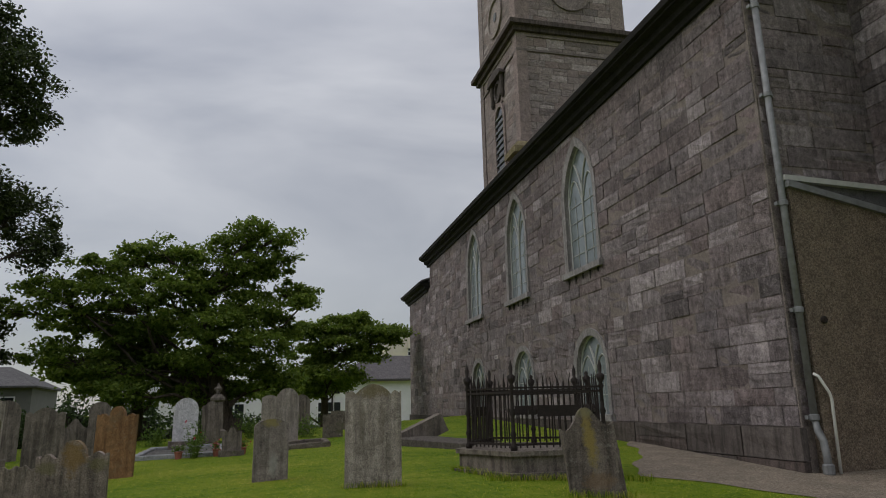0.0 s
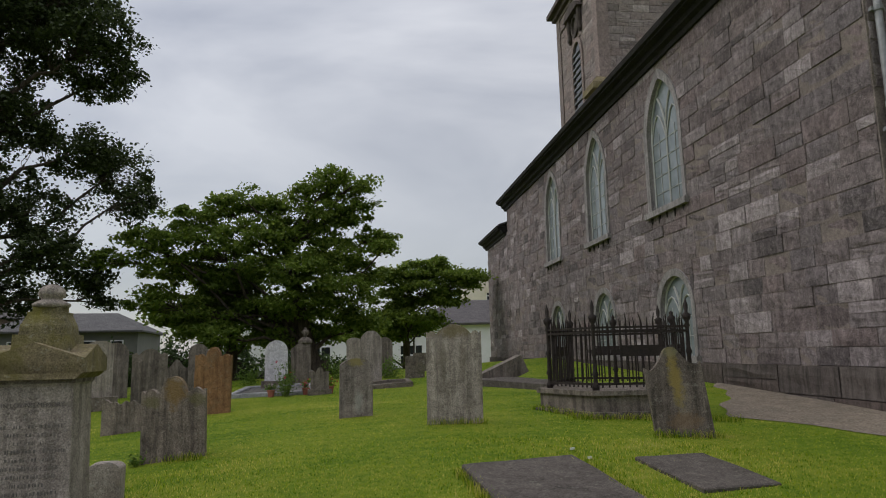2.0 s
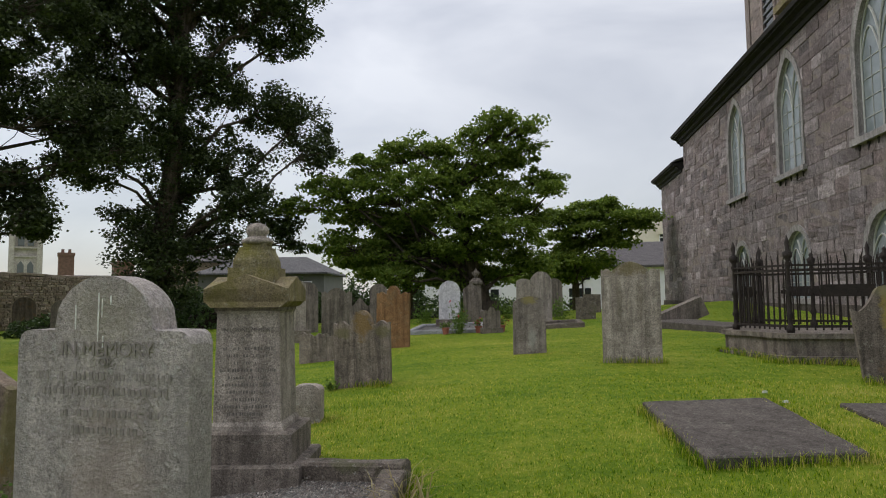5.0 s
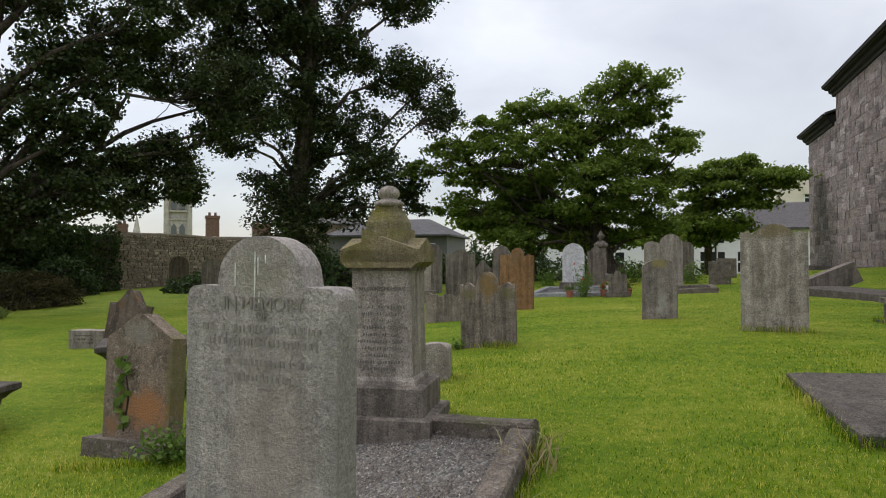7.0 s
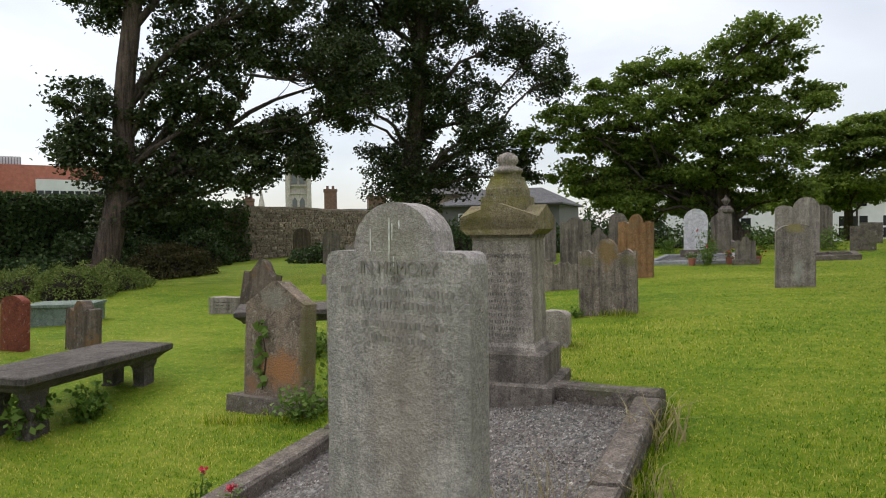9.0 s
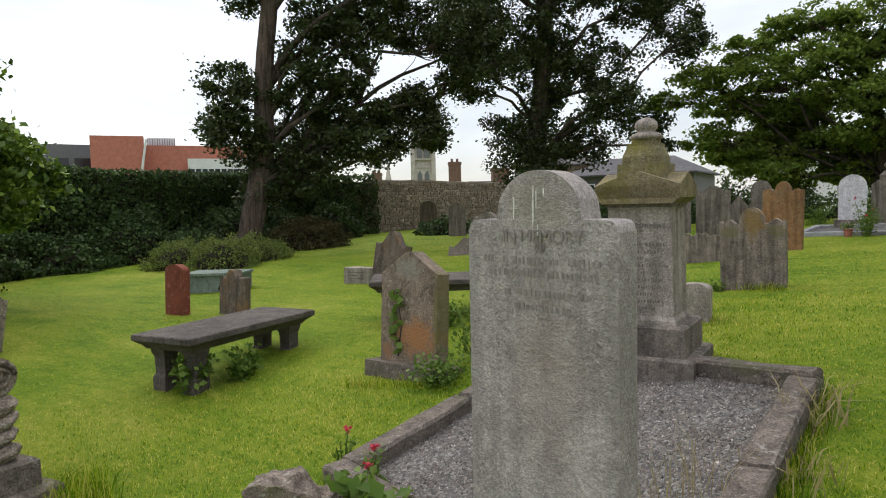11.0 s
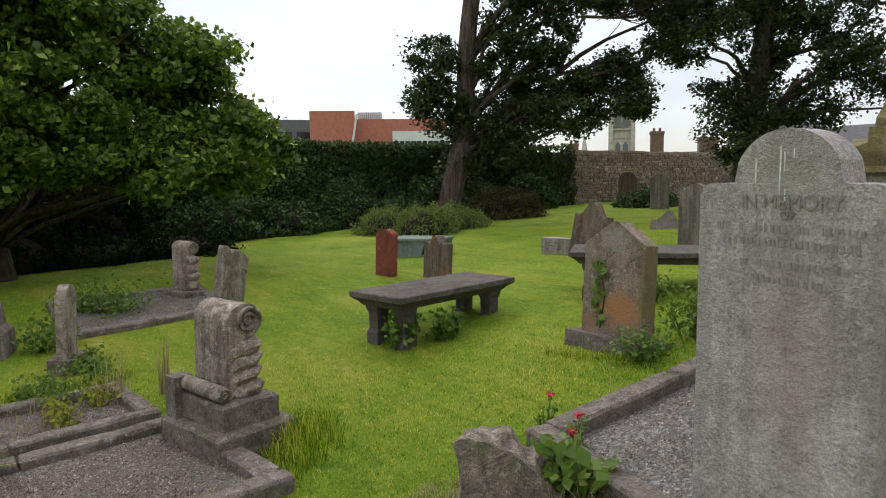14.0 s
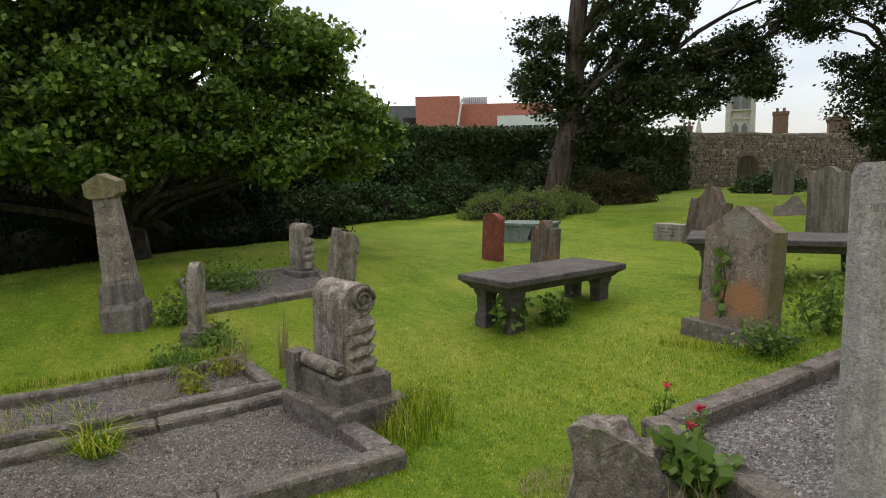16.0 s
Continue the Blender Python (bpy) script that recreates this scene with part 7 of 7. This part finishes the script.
def leafy_plant(name, label, x, y, n, h, spread, size, material="weed", flowers=0, z=None):
    ob = tagged(thing(name, label, "plant", x, y, z), kind="stuff")
    bm = bmesh.new()
    tips = []
    for k in range(max(5, n // 22)):
        a, r = rng.uniform(0, 2 * math.pi), spread * math.sqrt(rng.random())
        tip = Vector((r * math.cos(a), r * math.sin(a), h * rng.uniform(0.5, 1.05)))
        tube(bm, [(tip.x * 0.3, tip.y * 0.3, -0.03), (tip.x * 0.7, tip.y * 0.7, tip.z * 0.6), tuple(tip)], [0.007, 0.005, 0.003], 4)
        tips.append(tip)
    part("stems", bm, M["weed"], ob)
    T = np.array([tuple(t) for t in tips])
    p = T[rng.integers(0, len(T), n)] * rng.uniform(0.25, 1.0, (n, 1)) + rng.normal(size=(n, 3)) * spread * 0.22
    p[:, 2] = np.abs(p[:, 2])
    p = np.concatenate([p, p + rng.normal(size=p.shape) * spread * 0.15])
    p[:, 2] = np.abs(p[:, 2])
    leaf_mesh("leaves", p, size * 0.62, M[material], ob, flat=0.45, aspect=0.7)
    if flowers:
        for t in tips[:flowers]:
            q = np.array(tuple(t)) + rng.normal(size=(50, 3)) * 0.013 + np.array([0, 0, 0.04])
            leaf_mesh("flower_head", q, 0.02, M["flower"], ob, "deep red flower head", flat=0.2, aspect=0.8)
    return ob


leafy_plant("red_valerian", "red-flowered valerian by the kerb corner", -3.02, 2.86, 70, 0.26, 0.12, 0.06, flowers=2)
leafy_plant("red_valerian", "small red-flowered valerian in the grass", -3.5, 3.1, 40, 0.24, 0.10, 0.05, flowers=1)
leafy_plant("broad_weed", "broad-leaved green weed growing beside a broken stone", -2.66, 2.52, 130, 0.24, 0.2, 0.17)
leafy_plant("broad_weed", "broad-leaved weed by the kerb", -2.9, 2.66, 110, 0.22, 0.18, 0.13)
leafy_plant("elder_weed", "leafy weed growing under a table tomb", -6.12, 3.62, 260, 0.42, 0.20, 0.12)
leafy_plant("elder_weed", "leafy weed beside a table tomb leg", -6.02, 4.08, 170, 0.36, 0.18, 0.11)
tuft("dry_stems", "flattened dry grass beside the broken stone", -3.28, 2.1, 240, 0.07, 0.006, "strawblade", 0.22, 1.8)
leafy_plant("nettles", "green weeds at the foot of a leaning gravestone", -3.75, 4.55, 200, 0.20, 0.3, 0.08)
leafy_plant("nettles", "weeds behind a leaning gravestone", -3.75, 5.15, 240, 0.5, 0.28, 0.09)
leafy_plant("nettles", "weeds beneath the second table tomb", -5.0, 6.2, 180, 0.3, 0.3, 0.08)
leafy_plant("ragwort", "straggling yellowing weed in the narrow plot", -6.75, 0.55, 200, 0.34, 0.28, 0.06)
leafy_plant("ragwort", "pale weed on the narrow plot by the kerb", -7.15, 0.85, 120, 0.32, 0.22, 0.07)
leafy_plant("ragwort", "bright yellow-green weed leaning over the plot kerb", -6.42, 0.55, 110, 0.17, 0.2, 0.09, material="yellowweed")
leafy_plant("ragwort", "yellowing weed at the end of the narrow plot", -6.6, 0.82, 90, 0.24, 0.18, 0.07, material="yellowweed")
leafy_plant("bindweed", "ivy and weeds at the foot of a small gravestone", -7.7, 0.86, 110, 0.26, 0.16, 0.09)
leafy_plant("bindweed", "low weeds on the inner kerb of the narrow plot", -7.2, 0.42, 120, 0.16, 0.22, 0.09)
tuft("dry_stems", "pale weedy stems at the end of the narrow plot", -6.1, -0.95, 120, 0.26, 0.008, "strawblade", 0.3, 0.9)
tuft("dry_stems", "brown seeding dock stems by the plot end", -6.62, 1.38, 34, 0.5, 0.012, "strawblade", 0.06, 0.2)
tuft("grass_clump", "rank grass behind the scroll stone's foot", -4.85, 1.95, 260, 0.26, 0.007, "blade", 0.22, 0.9)
tuft("dry_stems", "yellowed grass in the narrow plot", -6.45, 0.35, 160, 0.22, 0.006, "strawblade", 0.35, 1.0)
tuft("grass_clump", "green grass in the narrow plot", -6.35, -0.6, 200, 0.14, 0.008, "blade", 0.4, 1.2)
tuft("grass_clump", "weedy grass on the brown chippings", -4.9, -0.4, 160, 0.06, 0.006, "blade", 0.5, 1.2)
leafy_plant("bindweed", "green weeds filling the far plot", -9.9, 1.5, 340, 0.28, 0.5, 0.10)
leafy_plant("bindweed", "green weeds at the foot of a pillar", -8.6, 0.62, 220, 0.32, 0.3, 0.10)
leafy_plant("bindweed", "weeds on the far plot beside a scroll stone", -10.2, 1.1, 220, 0.28, 0.4, 0.10)
leafy_plant("garden_flowers", "flowering shrub planted on a marble plot", -1.75, 16.4, 380, 0.75, 0.3, 0.08, flowers=3)
leafy_plant("garden_flowers", "bushy planting beside gravestones", 0.9, 20.3, 300, 0.55, 0.5, 0.10)
leafy_plant("garden_flowers", "bushy planting near the trees", -0.6, 21.6, 260, 0.6, 0.5, 0.10)
leafy_plant("garden_flowers", "bushy planting by dark stones", -3.4, 21.5, 260, 0.6, 0.5, 0.10)
def flower_pot(x, y, label, petals):
    """A small tub with a posy, set on a grave."""
    ob = thing("flower_pot", label, "flower pot", x, y, None, group="flower pots on a grave")
    bm = bmesh.new()
    lathe(bm, [(0.06, -0.02), (0.085, 0.13), (0.095, 0.14), (0.095, 0.165), (0.07, 0.165)], 12)
    part("pot", bm, M["brick"], ob)
    posy = rng.normal(size=(90, 3)) * np.array([0.06, 0.06, 0.045]) + np.array([0, 0, 0.23])
    leaf_mesh("leaves", posy, 0.07, M["weed"], ob)
    leaf_mesh("flowers", posy[:40] + np.array([0, 0, 0.04]), 0.05, M[petals], ob)


flower_pot(-1.28, 16.42, "small clay pot of red flowers on a grave", "flower")
flower_pot(-2.1, 16.5, "clay pot of pale flowers on a grave", "flowerpale")
flower_pot(-0.72, 16.35, "small clay pot of red flowers by dark stones", "flower")
leafy_plant("dock_weed", "green weed at the foot of a brown gravestone", -2.36, 7.7, 60, 0.12, 0.12, 0.06)
tuft("grass_clump", "long green grass clump in the chippings", -5.42, -0.22, 230, 0.30, 0.013, "blade", 0.10, 1.8)
tuft("grass_clump", "long grass beside the scroll stone", -4.6, 1.85, 260, 0.2, 0.006, "blade", 0.26, 0.8)
tuft("grass_clump", "long grass at the foot of the scroll stone", -4.95, 2.0, 200, 0.17, 0.006, "blade", 0.2, 0.8)
tuft("dry_stems", "dry seeding grass stems in the chippings", -1.25, 3.2, 46, 0.42, 0.005, "strawblade", 0.22, 0.7)
tuft("dry_stems", "bleached grass hanging over the kerb", -0.86, 4.3, 60, 0.26, 0.010, "strawblade", 0.18, 1.3)
tuft("dry_stems", "dry grass along the kerb", -0.86, 3.6, 46, 0.2, 0.010, "strawblade", 0.22, 1.3)
tuft("dry_stems", "tall dry dock stems in the grass", -6.6, 1.75, 30, 0.42, 0.010, "strawblade", 0.08, 0.25)
tuft("dry_stems", "tall dry stems in the narrow plot", -6.6, 0.95, 50, 0.45, 0.008, "strawblade", 0.14, 0.3)
tuft("dry_stems", "dry stems by the broken stone", -2.45, 2.3, 60, 0.24, 0.006, "strawblade", 0.16, 0.8)


def lawn_blades():
    """Mown grass blades near the camera's way, none on the plots and slabs."""
    n = 700000
    # density falls off with distance
    d = 0.15 + 25.3 * rng.random(n) ** 1.45
    a = np.where(rng.random(n) < 0.84, rng.uniform(radians(-118), radians(50), n), rng.uniform(-math.pi, math.pi, n))
    x, y = -0.15 + d * np.sin(a), 0.05 + d * np.cos(a)
    keep = np.ones(n, bool)

    def quad(pts, grow=0.06):
        nonlocal keep
        c = np.mean(pts, 0)
        p = [np.array(q) + (np.array(q) - c) / np.linalg.norm(np.array(q) - c) * grow for q in pts]
        ins = np.ones(n, bool)
        s = np.sign((p[1][0] - p[0][0]) * (p[2][1] - p[1][1]) - (p[1][1] - p[0][1]) * (p[2][0] - p[1][0]))
        for k in range(4):
            q, r = p[k], p[(k + 1) % 4]
            ins &= ((r[0] - q[0]) * (y - q[1]) - (r[1] - q[1]) * (x - q[0])) * s > 0
        keep &= ~ins

    quad([(-3.25, 2.85), (-0.98, 2.15), (-0.98, 4.72), (-3.0, 5.2)], 0.1)
    quad([(-4.18, 1.47), (-4.18, -1.8), (-5.5, -1.95), (-5.72, 1.2)], 0.1)
    quad([(-6.0, 1.12), (-5.85, -1.9), (-6.75, -2.1), (-6.85, 0.98)], 0.05)
    quad([(1.07, 4.75), (2.12, 4.88), (1.93, 6.23), (0.88, 6.08)], -0.02)
    keep &= ~((x > np.where(y < 8.3, 4.75 + (8.3 - y) * 0.62, 4.75 + (y - 8.3) * 0.52)) | ((x > 2.5) & (y > 8.2) & (y < 10.6)) | (x > 6.8))
    keep &= ~((abs(x - 2.92) < 0.28) & (abs(y - 5.75) < 0.42) & (rng.random(n) < 0.7))
    x, y = x[keep], y[keep]
    near = np.hypot(x, y) < 7.5
    fx, fy = x[~near], y[~near]
    ob = blades("grass", fx, fy, ground(fx, fy) - 0.004, 0.021, 0.005 + 0.0008 * np.hypot(fx, fy), M["blade"], None, 1.5, simple=True)
    tagged(ob, "short mown grass of the farther lawn", "grass", kind="stuff")
    x, y = x[near], y[near]
    far = np.hypot(x, y)
    h = 0.023 + 0.008 * np.sin(x * 1.3 + 2 * np.sin(y * 0.7)) + 0.001 * far
    ob = blades("grass", x, y, ground(x, y) - 0.004, np.maximum(h, 0.014), 0.0036 + 0.0005 * far, M["blade"], None, 1.2)
    tagged(ob, "short mown grass blades of the lawn", "grass", kind="stuff")
    # longer fringe along kerbs and stones
    runs = [((-3.35, 2.8), (-0.9, 2.02)), ((-0.86, 2.1), (-0.86, 4.8)), ((-3.35, 2.9), (-3.1, 5.2)), ((-4.3, 1.7), (-4.3, -0.5)), ((-4.4, 1.75), (-6.2, 1.35)), ((1.05, 4.73), (0.86, 6.1)), ((1.05, 4.72), (2.14, 4.86)), ((2.14, 4.86), (1.95, 6.25)), ((-7.3, -1.5), (-7.3, 1.2)), ((0.8, 8.36), (1.5, 8.25)), ((3.1, 7.05), (3.8, 6.95)), ((-2.3, 7.85), (-1.65, 7.68)), ((-4.75, 4.3), (-3.75, 4.5)), ((2.55, 8.3), (4.6, 7.95)), ((2.4, 9.4), (2.85, 8.2))]
    xs, ys = [], []
    for p, q in runs:
        p, q = np.array(p), np.array(q)
        m = int(420 * np.linalg.norm(q - p))
        t = rng.random((m, 1))
        c = p + (q - p) * t + rng.normal(size=(m, 2)) * 0.035
        xs.append(c[:, 0])
        ys.append(c[:, 1])
    x, y = np.concatenate(xs), np.concatenate(ys)
    ob = blades("long_grass", x, y, ground(x, y) - 0.005, 0.09, 0.006, M["blade"], None, 0.7)
    tagged(ob, "longer unmown grass along kerbs and stones", "grass", kind="stuff")


lawn_blades()

# ---- small things lying about ----
for px, py, lab in ((2.05, 6.6, "scrap of white litter on the grass"), (2.1, 6.25, "small white scrap in the grass")):
    ob = thing("litter", lab, "litter", px, py, None, 30)
    bm = bmesh.new()
    box(bm, -0.02, 0.02, -0.012, 0.012, 0.01, 0.03)
    worn(bm, 0.008, 30, px)
    part("scrap", bm, M["whitepipe"], ob)

# ---- single stones of the walls ----
for me, m, parent in PIECES:
    ob = new(me.name.split(".")[0], me)
    ob.parent = parent
    ob.matrix_basis = m
